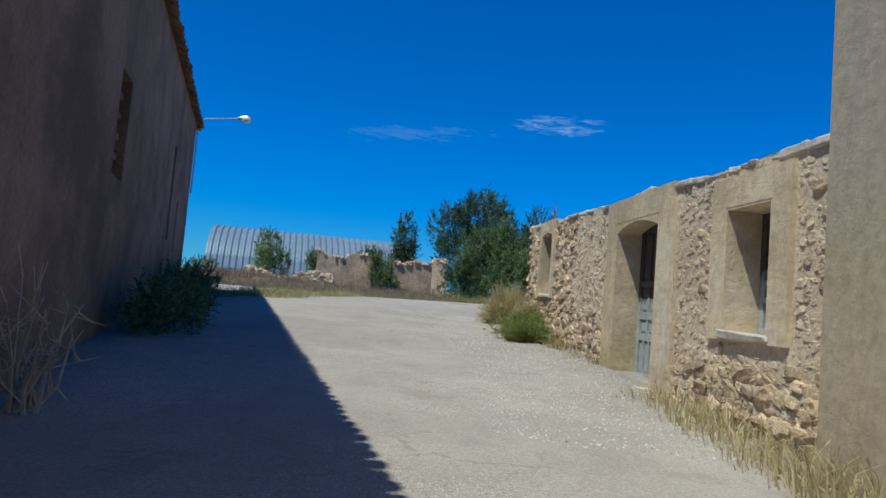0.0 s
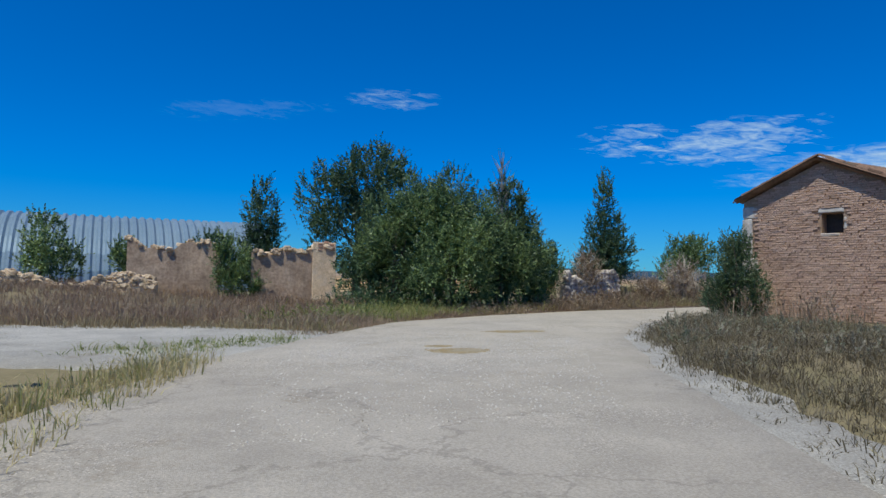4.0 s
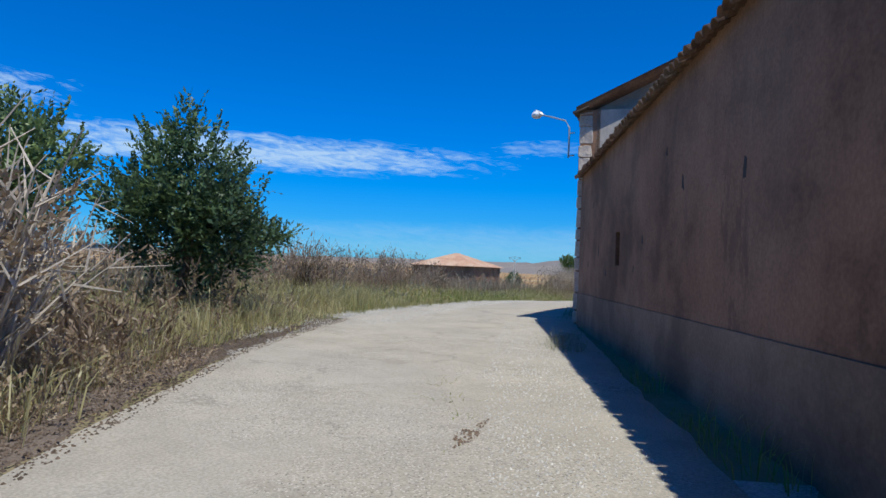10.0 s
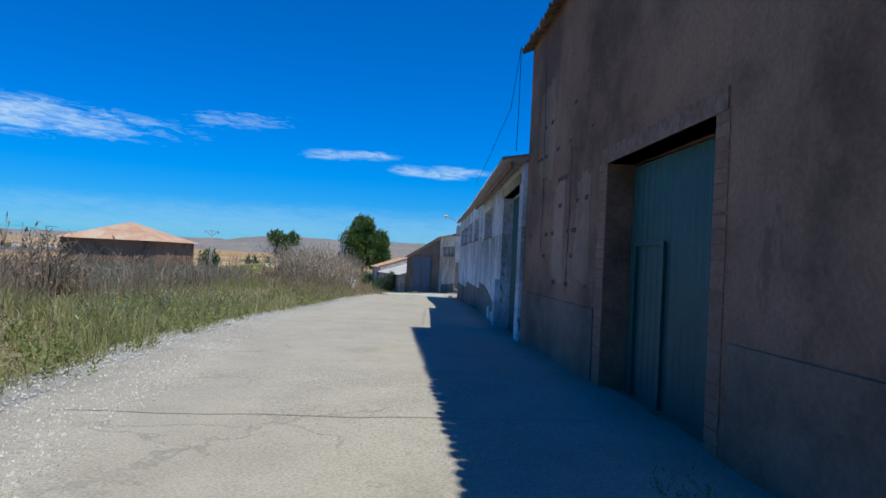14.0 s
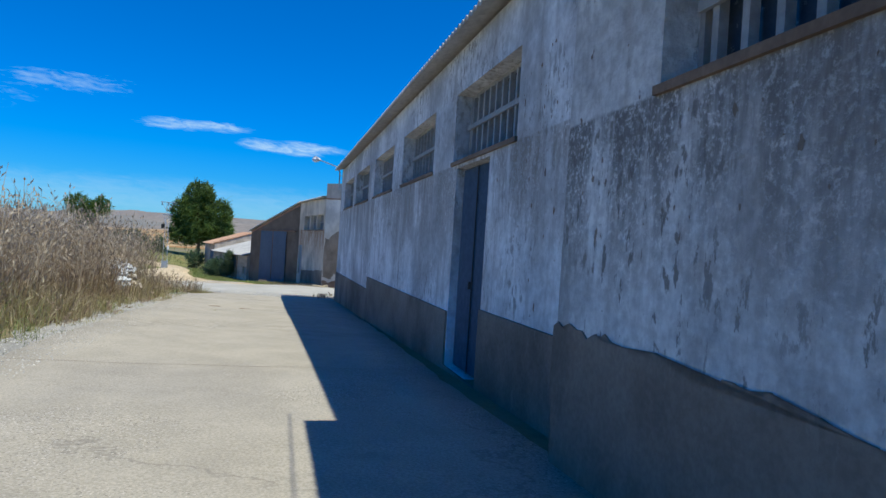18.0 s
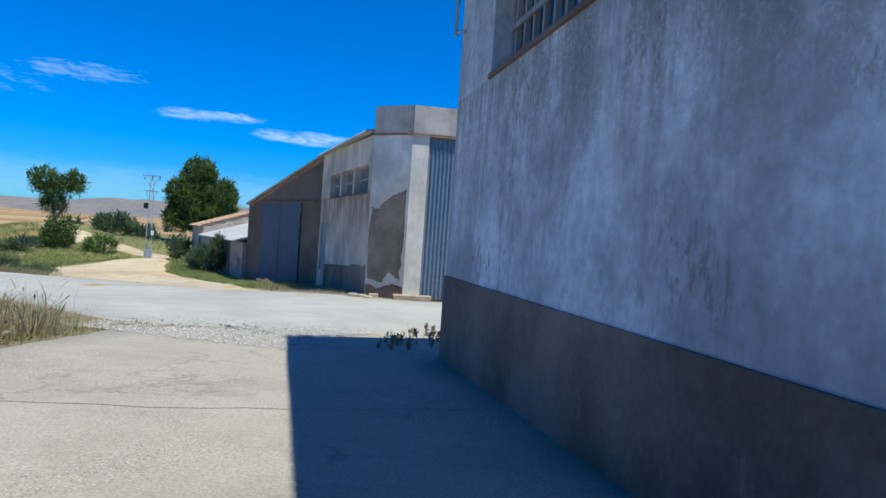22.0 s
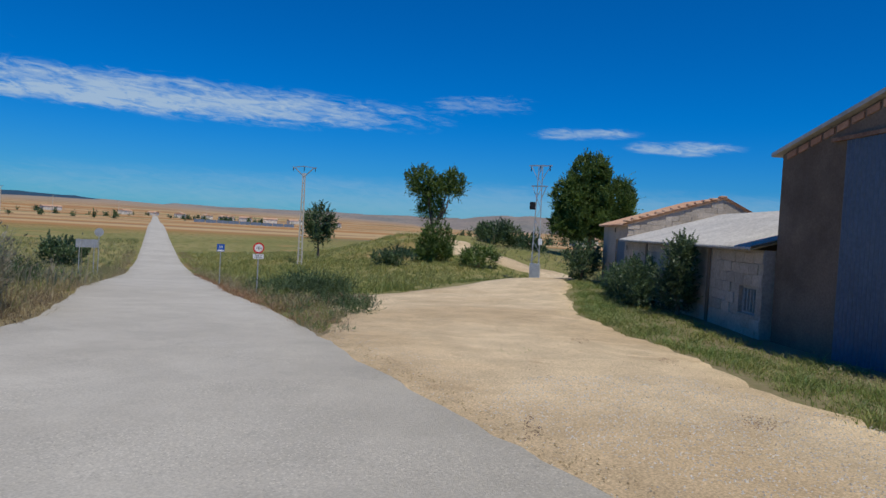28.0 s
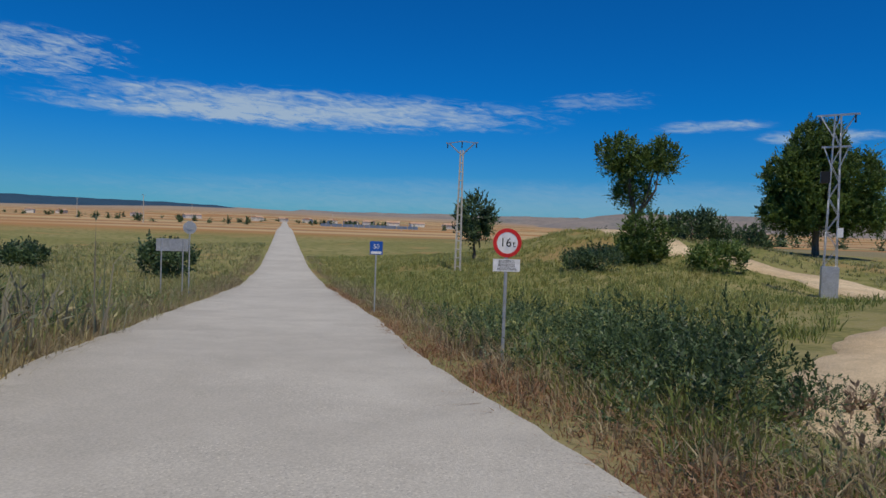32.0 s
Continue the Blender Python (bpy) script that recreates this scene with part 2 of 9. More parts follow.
def blades(name, tones, trans=0.35):
    """Leaf or grass material whose tone differs from blade to blade."""
    if name in MATS:
        return MATS[name]
    m = bpy.data.materials.new(name)
    m.use_nodes = True
    nt = m.node_tree
    nt.nodes.clear()
    geo = nt.nodes.new("ShaderNodeNewGeometry")
    cr = nt.nodes.new("ShaderNodeValToRGB")
    els = cr.color_ramp.elements
    for i, tone in enumerate(tones):
        pos = i / max(1, len(tones) - 1)
        e = els[i] if i < 2 else els.new(pos)
        e.position, e.color = pos, (*tone, 1)
    no = nt.nodes.new("ShaderNodeTexNoise")
    no.inputs["Scale"].default_value = 0.35
    nt.links.new(geo.outputs["Position"], no.inputs["Vector"])
    ad = nt.nodes.new("ShaderNodeMath")
    ad.operation, ad.use_clamp = "MULTIPLY_ADD", True
    nt.links.new(no.outputs[0], ad.inputs[0])
    ad.inputs[1].default_value = 1.3
    sb = nt.nodes.new("ShaderNodeMath")
    sb.operation = "MULTIPLY_ADD"
    nt.links.new(geo.outputs["Random Per Island"], sb.inputs[0])
    sb.inputs[1].default_value, sb.inputs[2].default_value = 0.7, -0.5
    nt.links.new(sb.outputs[0], ad.inputs[2])
    nt.links.new(ad.outputs[0], cr.inputs[0])
    bs = nt.nodes.new("ShaderNodeBsdfPrincipled")
    bs.inputs["Roughness"].default_value = 0.46
    bs.inputs["Specular IOR Level"].default_value = 0.45
    nt.links.new(cr.outputs[0], bs.inputs["Base Color"])
    tr = nt.nodes.new("ShaderNodeBsdfTranslucent")
    nt.links.new(cr.outputs[0], tr.inputs[0])
    mx = nt.nodes.new("ShaderNodeMixShader")
    mx.inputs[0].default_value = trans
    nt.links.new(bs.outputs[0], mx.inputs[1])
    nt.links.new(tr.outputs[0], mx.inputs[2])
    out = nt.nodes.new("ShaderNodeOutputMaterial")
    nt.links.new(mx.outputs[0], out.inputs[0])
    MATS[name] = m
    return m

def road_material(name, a, b, stain, patchy, crack, sand=None, mottle=1.0):
    """A worn road: broad pale and dark tones, loose chippings in patches, thin wandering cracks, grit relief."""
    m = bpy.data.materials.new(name)
    m.use_nodes = True
    nt = m.node_tree
    nt.nodes.clear()
    N, L = nt.nodes.new, nt.links.new
    geo = N("ShaderNodeNewGeometry")
    pos = geo.outputs["Position"]

    def noise_at(sc, det, ro=0.6, vec=None):
        n = N("ShaderNodeTexNoise")
        n.inputs["Scale"].default_value, n.inputs["Detail"].default_value, n.inputs["Roughness"].default_value = sc, det, ro
        L(vec or pos, n.inputs["Vector"])
        return n

    def ramp(v, lo, hi, o0=0.0, o1=1.0):
        n = N("ShaderNodeMapRange")
        n.interpolation_type = "SMOOTHSTEP"
        for i, q in enumerate((lo, hi, o0, o1)):
            n.inputs[i + 1].default_value = q
        L(v, n.inputs[0])
        return n.outputs[0]

    def mul(p, q):
        n = N("ShaderNodeMath")
        n.operation = "MULTIPLY"
        for sock, v in zip(n.inputs, (p, q)):
            if isinstance(v, float):
                sock.default_value = v
            else:
                L(v, sock)
        return n.outputs[0]

    def mixc(f, c1, c2, mode="MIX"):
        n = N("ShaderNodeMix")
        n.data_type, n.blend_type = "RGBA", mode
        for sock, v in ((n.inputs[0], f), (n.inputs[6], c1), (n.inputs[7], c2)):
            if isinstance(v, float):
                sock.default_value = v
            elif isinstance(v, tuple):
                sock.default_value = (*v, 1)
            else:
                L(v, sock)
        return n.outputs[2]

    col = mixc(ramp(noise_at(0.2, 5.0).outputs[0], 0.38, 0.62), a, b)
    if sand:
        sx = N("ShaderNodeSeparateXYZ")
        L(pos, sx.inputs[0])
        way = N("ShaderNodeMath")
        L(sx.outputs[0], way.inputs[0])
        L(sx.outputs[1], way.inputs[1])
        col = mixc(mul(ramp(way.outputs[0], 12.0, 34.0), ramp(noise_at(0.3, 6.0).outputs[0], 0.3, 0.6, 0.55, 1.0)), col, sand)
    col = mixc(1.0, col, ramp(noise_at(1.1, 9.0, 0.66).outputs[0], 0.32, 0.68, 1 - 0.16 * mottle, 1 + 0.1 * mottle), "MULTIPLY")
    col = mixc(1.0, col, ramp(noise_at(46.0, 3.0).outputs[0], 0.3, 0.7, 1 - 0.26 * mottle, 1 + 0.22 * mottle), "MULTIPLY")
    col = mixc(mul(ramp(noise_at(0.75, 9.0, 0.7).outputs[0], 0.585, 0.66), 0.55 * min(1.0, mottle + 0.1)), col, stain)
    patches = ramp(noise_at(0.42, 4.0).outputs[0], 0.46, 0.6, 0.12, 1.0)
    vo = N("ShaderNodeTexVoronoi")
    vo.inputs["Scale"].default_value = 48.0
    L(pos, vo.inputs["Vector"])
    sp = N("ShaderNodeSeparateColor")
    L(vo.outputs["Color"], sp.inputs[0])
    dot = ramp(vo.outputs["Distance"], 0.28, 0.5, 1.0, 0.0)
    lightp = mul(mul(ramp(sp.outputs[0], 0.70, 0.76), dot), mul(patches, patchy))
    darkp = mul(mul(ramp(sp.outputs[0], 0.22, 0.16), dot), mul(patches, patchy))
    col = mixc(lightp, col, tuple(min(1.0, 1.55 * v) for v in b))
    col = mixc(darkp, col, tuple(0.5 * v for v in a))
    warp = N("ShaderNodeMix")
    warp.data_type = "VECTOR"
    warp.inputs[0].default_value = 0.12
    L(pos, warp.inputs[4])
    big = noise_at(0.9, 5.0, 0.65)
    scl = N("ShaderNodeVectorMath")
    scl.operation = "SCALE"
    scl.inputs[3].default_value = 14.0
    L(big.outputs["Color"], scl.inputs[0])
    L(scl.outputs[0], warp.inputs[5])
    cr = N("ShaderNodeTexVoronoi")
    cr.feature = "DISTANCE_TO_EDGE"
    cr.inputs["Scale"].default_value = 0.42
    L(warp.outputs[1], cr.inputs["Vector"])
    line = mul(ramp(cr.outputs["Distance"], 0.004, 0.016, 1.0, 0.0), ramp(noise_at(0.33, 3.0).outputs[0], 0.5, 0.58))
    col = mixc(mul(line, crack), col, tuple(0.35 * v for v in a))
    bs = N("ShaderNodeBsdfPrincipled")
    bs.inputs["Roughness"].default_value = 0.95
    bs.inputs["Specular IOR Level"].default_value = 0.25
    L(col, bs.inputs["Base Color"])
    h = N("ShaderNodeMath")
    h.operation = "MULTIPLY_ADD"
    L(lightp, h.inputs[0])
    h.inputs[1].default_value = 0.8
    L(noise_at(70.0, 5.0, 0.7).outputs[0], h.inputs[2])
    bp = N("ShaderNodeBump")
    bp.inputs["Strength"].default_value, bp.inputs["Distance"].default_value = 0.7, 0.012
    L(h.outputs[0], bp.inputs["Height"])
    L(bp.outputs[0], bs.inputs["Normal"])
    out = N("ShaderNodeOutputMaterial")
    L(bs.outputs[0], out.inputs[0])
    return m


CONCRETE_LANE = road_material("old_concrete", (0.375, 0.34, 0.295), (0.45, 0.41, 0.355), (0.31, 0.265, 0.205), 0.9, 0.3, (0.475, 0.42, 0.33), 0.65)
ASPHALT = road_material("pale_asphalt", (0.475, 0.445, 0.385), (0.535, 0.505, 0.44), (0.43, 0.40, 0.345), 0.45, 0.12, None, 0.5)
DIRT = road_material("tan_dirt", (0.57, 0.43, 0.26), (0.69, 0.545, 0.35), (0.46, 0.33, 0.195), 0.4, 0.15)
GRAVEL = road_material("grey_gravel", (0.36, 0.34, 0.30), (0.47, 0.445, 0.395), (0.25, 0.21, 0.155), 1.0, 0.1)
LITTER = road_material("burnt_litter", (0.11, 0.085, 0.065), (0.205, 0.16, 0.125), (0.075, 0.058, 0.045), 1.0, 0.0)
WHITEWASH = surf("stained_whitewash", (0.83, 0.825, 0.80), (0.90, 0.895, 0.875), (0.70, 0.68, 0.64), scale=1.1, fine=11, rough=0.92, bump=0.6, bscale=13, streaks=0.6, streak_col=(0.42, 0.39, 0.36), spots=0.75, spot_at=0.525, spot_col=(0.30, 0.275, 0.245), spot_scale=13.0, blotch=0.42, speckle=0.45, patchy=0.6, soot=(3.74, 1.9, 0.75, (0.28, 0.245, 0.205)))
FLAKING = surf("flaking_lime_plaster", (0.74, 0.72, 0.68), (0.85, 0.83, 0.79), (0.64, 0.60, 0.55), scale=1.0, fine=11, rough=0.94, bump=0.7, bscale=13, streaks=0.6, streak_col=(0.36, 0.32, 0.28), spots=0.85, spot_at=0.55, spot_col=(0.20, 0.175, 0.15), spot_scale=9.0, blotch=0.45, speckle=0.55, patchy=0.55, soot=(3.5, 1.9, 0.9, (0.17, 0.155, 0.14)))
CREAM = surf("cream_plaster", (0.76, 0.71, 0.62), (0.85, 0.80, 0.71), (0.66, 0.60, 0.50), scale=0.6, fine=20, blotch=0.3, rough=0.92, bump=0.12, bscale=9, streaks=0.35, streak_col=(0.45, 0.41, 0.35), speckle=0.12, spots=0.5, spot_at=0.6, spot_col=(0.52, 0.46, 0.38), spot_scale=1.6)
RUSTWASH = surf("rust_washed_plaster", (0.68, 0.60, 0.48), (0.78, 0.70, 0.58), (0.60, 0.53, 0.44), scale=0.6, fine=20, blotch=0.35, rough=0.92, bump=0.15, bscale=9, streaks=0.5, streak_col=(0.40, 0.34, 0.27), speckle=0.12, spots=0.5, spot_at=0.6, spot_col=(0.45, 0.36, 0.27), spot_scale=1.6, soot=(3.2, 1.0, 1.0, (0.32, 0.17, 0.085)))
GREYREND = surf("grey_render", (0.47, 0.425, 0.365), (0.57, 0.52, 0.45), (0.50, 0.44, 0.37), scale=0.8, fine=20, blotch=0.35, rough=0.95, bump=0.15, bscale=9, streaks=0.5, streak_col=(0.30, 0.275, 0.24), speckle=0.15)
PLINTH = surf("damp_grey_cement", (0.23, 0.18, 0.135), (0.31, 0.255, 0.20), (0.27, 0.22, 0.17), scale=0.9, fine=22, blotch=0.4, rough=0.95, bump=0.3, bscale=14, speckle=0.25, spots=0.3, spot_at=0.6, spot_col=(0.36, 0.30, 0.24), spot_scale=5.0)
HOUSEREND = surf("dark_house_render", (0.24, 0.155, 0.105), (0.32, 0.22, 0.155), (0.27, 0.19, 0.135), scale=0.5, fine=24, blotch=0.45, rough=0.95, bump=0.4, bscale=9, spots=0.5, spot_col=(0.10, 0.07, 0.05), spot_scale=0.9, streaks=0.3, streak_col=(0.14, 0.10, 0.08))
BROWNREND = surf("brown_mud_render", (0.29, 0.155, 0.09), (0.37, 0.215, 0.13), (0.32, 0.20, 0.13), scale=0.35, fine=24, blotch=0.5, rough=0.95, bump=0.35, bscale=9, spots=0.6, spot_col=(0.15, 0.09, 0.06), spot_scale=0.7, streaks=0.25, streak_col=(0.2, 0.14, 0.1))
MUDSMOOTH = surf("smoothed_mud_patch", (0.37, 0.225, 0.14), (0.45, 0.285, 0.185), (0.41, 0.27, 0.185), scale=0.6, fine=24, blotch=0.4, rough=0.95, bump=0.25, bscale=9, speckle=0.2)
GREYBROWN = surf("grey_brown_cement", (0.235, 0.16, 0.108), (0.315, 0.225, 0.16), (0.27, 0.185, 0.125), scale=0.9, fine=24, blotch=0.4, rough=0.95, bump=0.25, bscale=14, speckle=0.25)
SHEDREND = surf("brown_cement_render", (0.165, 0.125, 0.09), (0.225, 0.175, 0.13), (0.19, 0.14, 0.10), scale=0.8, fine=26, blotch=0.3, rough=0.95, bump=0.3, bscale=18, streaks=0.3, streak_col=(0.17, 0.14, 0.115))
SURROUND = surf("pale_ochre_surround", (0.60, 0.475, 0.29), (0.70, 0.58, 0.39), (0.66, 0.59, 0.48), scale=1.1, fine=10, rough=0.95, bump=0.5, bscale=14, streaks=0.45, streak_col=(0.50, 0.40, 0.26), blotch=0.25, spots=0.4, spot_at=0.6, spot_col=(0.46, 0.34, 0.20), spot_scale=4.0)
OCHRE = surf("ochre_render", (0.42, 0.31, 0.17), (0.50, 0.39, 0.23), (0.50, 0.43, 0.32), scale=1.1, fine=10, rough=0.95, bump=0.4, bscale=16, streaks=0.45, streak_col=(0.55, 0.49, 0.40), blotch=0.3)
STUCCO = surf("old_beige_stucco", (0.43, 0.345, 0.225), (0.51, 0.42, 0.29), (0.44, 0.39, 0.31), scale=0.8, fine=9, rough=0.95, bump=0.4, bscale=14, streaks=0.3, streak_col=(0.38, 0.33, 0.26))
STONE = surf("field_stone", (0.50, 0.36, 0.22), (0.72, 0.565, 0.38), (0.60, 0.49, 0.365), scale=5.0, fine=26, rough=0.95, bump=0.9, bscale=24, per_piece=0.36)
MORTAR = surf("rough_lime_mortar", (0.60, 0.48, 0.33), (0.72, 0.60, 0.44), (0.52, 0.39, 0.25), scale=2.2, fine=18, rough=1.0, bump=1.0, bscale=9, spots=0.5, spot_col=(0.22, 0.17, 0.13), spot_scale=3.0)
COPING = surf("whitish_lime_coping", (0.54, 0.48, 0.40), (0.66, 0.61, 0.53), scale=4.0, rough=0.95, bump=0.5, bscale=18)
ADOBE = surf("adobe_brick", (0.50, 0.33, 0.235), (0.63, 0.44, 0.325), (0.56, 0.39, 0.285), scale=2.0, fine=24, rough=1.0, bump=1.0, bscale=34, per_piece=0.1)
ADOBE_J = surf("mud_joint", (0.36, 0.24, 0.155), (0.44, 0.31, 0.21), scale=2.0, fine=15, rough=1.0, bump=0.8, bscale=26)
ADOBE_K = surf("adobe_courses", (0.50, 0.33, 0.235), (0.63, 0.44, 0.325), (0.56, 0.39, 0.285), scale=2.0, fine=24, rough=1.0, bump=1.0, bscale=34, island=0.1)
STONE_K = surf("field_stones", (0.50, 0.36, 0.22), (0.72, 0.565, 0.38), (0.60, 0.49, 0.365), scale=5.0, fine=26, rough=0.95, bump=0.9, bscale=24, island=0.36)
PALESTONE = surf("pale_rubble_stone", (0.54, 0.46, 0.37), (0.68, 0.60, 0.50), (0.44, 0.35, 0.27), scale=2.4, fine=16, rough=0.95, bump=0.5, bscale=22, island=0.25)
DRESSED = surf("dressed_limestone", (0.52, 0.47, 0.41), (0.62, 0.57, 0.50), (0.46, 0.42, 0.37), scale=1.6, fine=14, rough=0.95, bump=0.4, bscale=18, per_piece=0.1)
QUOIN = surf("pale_limestone", (0.56, 0.47, 0.38), (0.68, 0.59, 0.49), (0.46, 0.38, 0.31), scale=1.6, fine=14, rough=0.95, bump=0.5, bscale=18, per_piece=0.14)
TILE = surf("clay_roof_tile", (0.42, 0.22, 0.13), (0.54, 0.32, 0.20), (0.44, 0.33, 0.25), scale=2.0, fine=18, rough=0.9, bump=0.3, bscale=26, per_piece=0.22)
TILE_FAR = surf("clay_tile_sheet", (0.50, 0.27, 0.17), (0.62, 0.42, 0.28), (0.66, 0.50, 0.36), scale=0.6, fine=8, rough=0.9, bump=0.3, bscale=12)
TILE_OLD = surf("lichened_old_tile", (0.13, 0.08, 0.052), (0.24, 0.15, 0.10), (0.20, 0.16, 0.12), scale=1.6, fine=14, rough=0.95, bump=0.4, bscale=22, per_piece=0.3)
FIBRE = surf("fibre_cement_sheet", (0.44, 0.42, 0.39), (0.56, 0.54, 0.50), (0.36, 0.35, 0.33), scale=0.8, fine=10, rough=0.95, bump=0.2, bscale=24)
BLUEDOOR = surf("grey_blue_sheet_steel", (0.165, 0.23, 0.31), (0.21, 0.28, 0.36), (0.235, 0.30, 0.375), scale=0.9, fine=12, rough=0.38, bump=0.08, bscale=20, metal=0.25, spec=0.5)
# Darker copy of the grey-blue steel, with shade put into the colour.
SHADEBLUE = surf("shaded_blue_sheet_steel", (0.085, 0.125, 0.18), (0.115, 0.16, 0.22), (0.13, 0.17, 0.225), scale=0.9, fine=12, rough=0.5, bump=0.08, bscale=20, spec=0.4)
GREENDOOR = surf("dark_green_sheet_steel", (0.02, 0.075, 0.065), (0.03, 0.105, 0.09), scale=0.9, fine=12, rough=0.55, bump=0.08, bscale=20, spec=0.5)
RUST = surf("rusty_steel", (0.20, 0.105, 0.065), (0.34, 0.22, 0.15), scale=6.0, rough=0.85, bump=0.3, bscale=40)
WOODDOOR = surf("weathered_blue_grey_wood", (0.34, 0.375, 0.375), (0.46, 0.50, 0.49), (0.38, 0.37, 0.33), scale=2.5, fine=24, rough=0.85, bump=0.3, bscale=30, streaks=0.4, streak_col=(0.2, 0.18, 0.15))
BARS = surf("grey_window_steel", (0.30, 0.30, 0.29), (0.40, 0.39, 0.37), scale=3.0, rough=0.7, bump=0.1)
# Near-black that stands for the shade inside openings and holes; also cracks, handle, padlock.
DARKIN = surf("dim_room", (0.05, 0.05, 0.05), (0.07, 0.065, 0.06), scale=1.0, rough=1.0, bump=0)
GALV = surf("galvanised_steel", (0.46, 0.47, 0.48), (0.58, 0.59, 0.60), scale=2.0, rough=0.5, metal=0.6, bump=0.05)
HANGAR = surf("ribbed_hangar_sheet", (0.20, 0.28, 0.345), (0.26, 0.34, 0.405), scale=0.4, rough=0.5, metal=0.2, bump=0.03)
BLOCK = surf("pale_concrete_block", (0.42, 0.355, 0.285), (0.52, 0.45, 0.37), scale=1.8, fine=16, rough=0.97, bump=0.35, bscale=30, per_piece=0.12)
BRICKRED = surf("hollow_red_brick", (0.42, 0.22, 0.14), (0.52, 0.31, 0.20), scale=2.4, rough=0.95, bump=0.3, per_piece=0.2)
BRICKDUSK = surf("mud_smeared_brick", (0.27, 0.155, 0.10), (0.35, 0.21, 0.14), scale=2.4, rough=0.95, bump=0.5, per_piece=0.1)
BARK = surf("tree_bark", (0.12, 0.095, 0.07), (0.20, 0.165, 0.13), scale=5.0, fine=30, rough=1.0, bump=0.6, bscale=40)
DEADWOOD = surf("bleached_dry_wood", (0.42, 0.36, 0.29), (0.55, 0.48, 0.40), scale=6.0, rough=1.0, bump=0.3, bscale=60)
GREYWOOD = surf("grey_dead_wood", (0.24, 0.215, 0.19), (0.36, 0.325, 0.29), scale=6.0, rough=1.0, bump=0.3, bscale=60)
BLACK = surf("black_cable", (0.02, 0.02, 0.02), (0.03, 0.03, 0.03), rough=0.6, bump=0)
SIGNWHITE = surf("sign_white", (0.78, 0.78, 0.78), (0.82, 0.82, 0.82), rough=0.4, bump=0, spec=0.5)
SIGNRED = surf("sign_red", (0.60, 0.02, 0.02), (0.66, 0.03, 0.03), rough=0.4, bump=0, spec=0.5)
SIGNBLUE = surf("sign_blue", (0.01, 0.09, 0.42), (0.015, 0.11, 0.46), rough=0.4, bump=0, spec=0.5)
SIGNBLACK = surf("sign_black", (0.015, 0.015, 0.015), (0.02, 0.02, 0.02), rough=0.5, bump=0)
LAMPGLASS = surf("frosted_lamp_bowl", (0.75, 0.76, 0.78), (0.80, 0.81, 0.82), rough=0.25, bump=0, spec=0.6)
LEAF_ELM = blades("elm_leaf", [(0.04, 0.07, 0.036), (0.085, 0.14, 0.062), (0.18, 0.26, 0.095), (0.33, 0.42, 0.15)])
LEAF_DARK = blades("dark_leaf", [(0.035, 0.062, 0.038), (0.066, 0.115, 0.058), (0.12, 0.19, 0.082), (0.20, 0.285, 0.115)])
LEAF_BUSH = blades("dusty_elm_leaf", [(0.05, 0.08, 0.045), (0.09, 0.14, 0.07), (0.15, 0.215, 0.10), (0.23, 0.29, 0.14)])
LEAF_PINE = blades("pine_leaf", [(0.065, 0.105, 0.028), (0.13, 0.20, 0.048), (0.23, 0.32, 0.08)])
LEAF_DRY = blades("withered_leaf", [(0.21, 0.145, 0.09), (0.38, 0.285, 0.185), (0.52, 0.42, 0.30)])
GRASS_DRY = blades("dry_grass", [(0.14, 0.095, 0.06), (0.31, 0.24, 0.135), (0.48, 0.40, 0.235), (0.28, 0.265, 0.12)])
GRASS_DULL = blades("dull_olive_grass", [(0.10, 0.08, 0.05), (0.19, 0.155, 0.095), (0.27, 0.23, 0.145), (0.16, 0.155, 0.085)])
GRASS_RUSSET = blades("russet_grass", [(0.17, 0.105, 0.07), (0.29, 0.20, 0.135), (0.40, 0.30, 0.21), (0.26, 0.23, 0.13)])
GRASS_PALE = blades("pale_straw_green_grass", [(0.27, 0.25, 0.11), (0.43, 0.39, 0.19), (0.56, 0.50, 0.28), (0.36, 0.35, 0.15)])
GRASS_YELLOW = blades("yellow_green_grass", [(0.30, 0.28, 0.09), (0.44, 0.41, 0.14), (0.36, 0.38, 0.12), (0.22, 0.26, 0.09)])
GRASS_RUST = blades("rusty_dry_grass", [(0.20, 0.095, 0.05), (0.34, 0.18, 0.095), (0.44, 0.28, 0.16), (0.30, 0.21, 0.11)])
LEAF_WEED = blades("dark_weed_leaf", [(0.035, 0.06, 0.028), (0.065, 0.11, 0.045), (0.11, 0.17, 0.065), (0.17, 0.24, 0.09)])
WITHER = blades("grey_withered_leaf", [(0.13, 0.105, 0.075), (0.225, 0.185, 0.135), (0.34, 0.29, 0.215)])
GRASS_FRESH = blades("fresh_green_grass", [(0.11, 0.19, 0.045), (0.18, 0.28, 0.07), (0.27, 0.34, 0.11), (0.36, 0.36, 0.15)])
GRASS_STRAW = blades("straw_grass", [(0.40, 0.31, 0.16), (0.55, 0.46, 0.25), (0.62, 0.54, 0.32), (0.45, 0.42, 0.20)])
GRASS_MIX = blades("mixed_grass", [(0.52, 0.43, 0.23), (0.43, 0.39, 0.18), (0.29, 0.31, 0.115), (0.19, 0.24, 0.08)])
GRASS_GREEN = blades("green_grass", [(0.37, 0.335, 0.115), (0.26, 0.30, 0.08), (0.16, 0.225, 0.055), (0.44, 0.40, 0.15)])
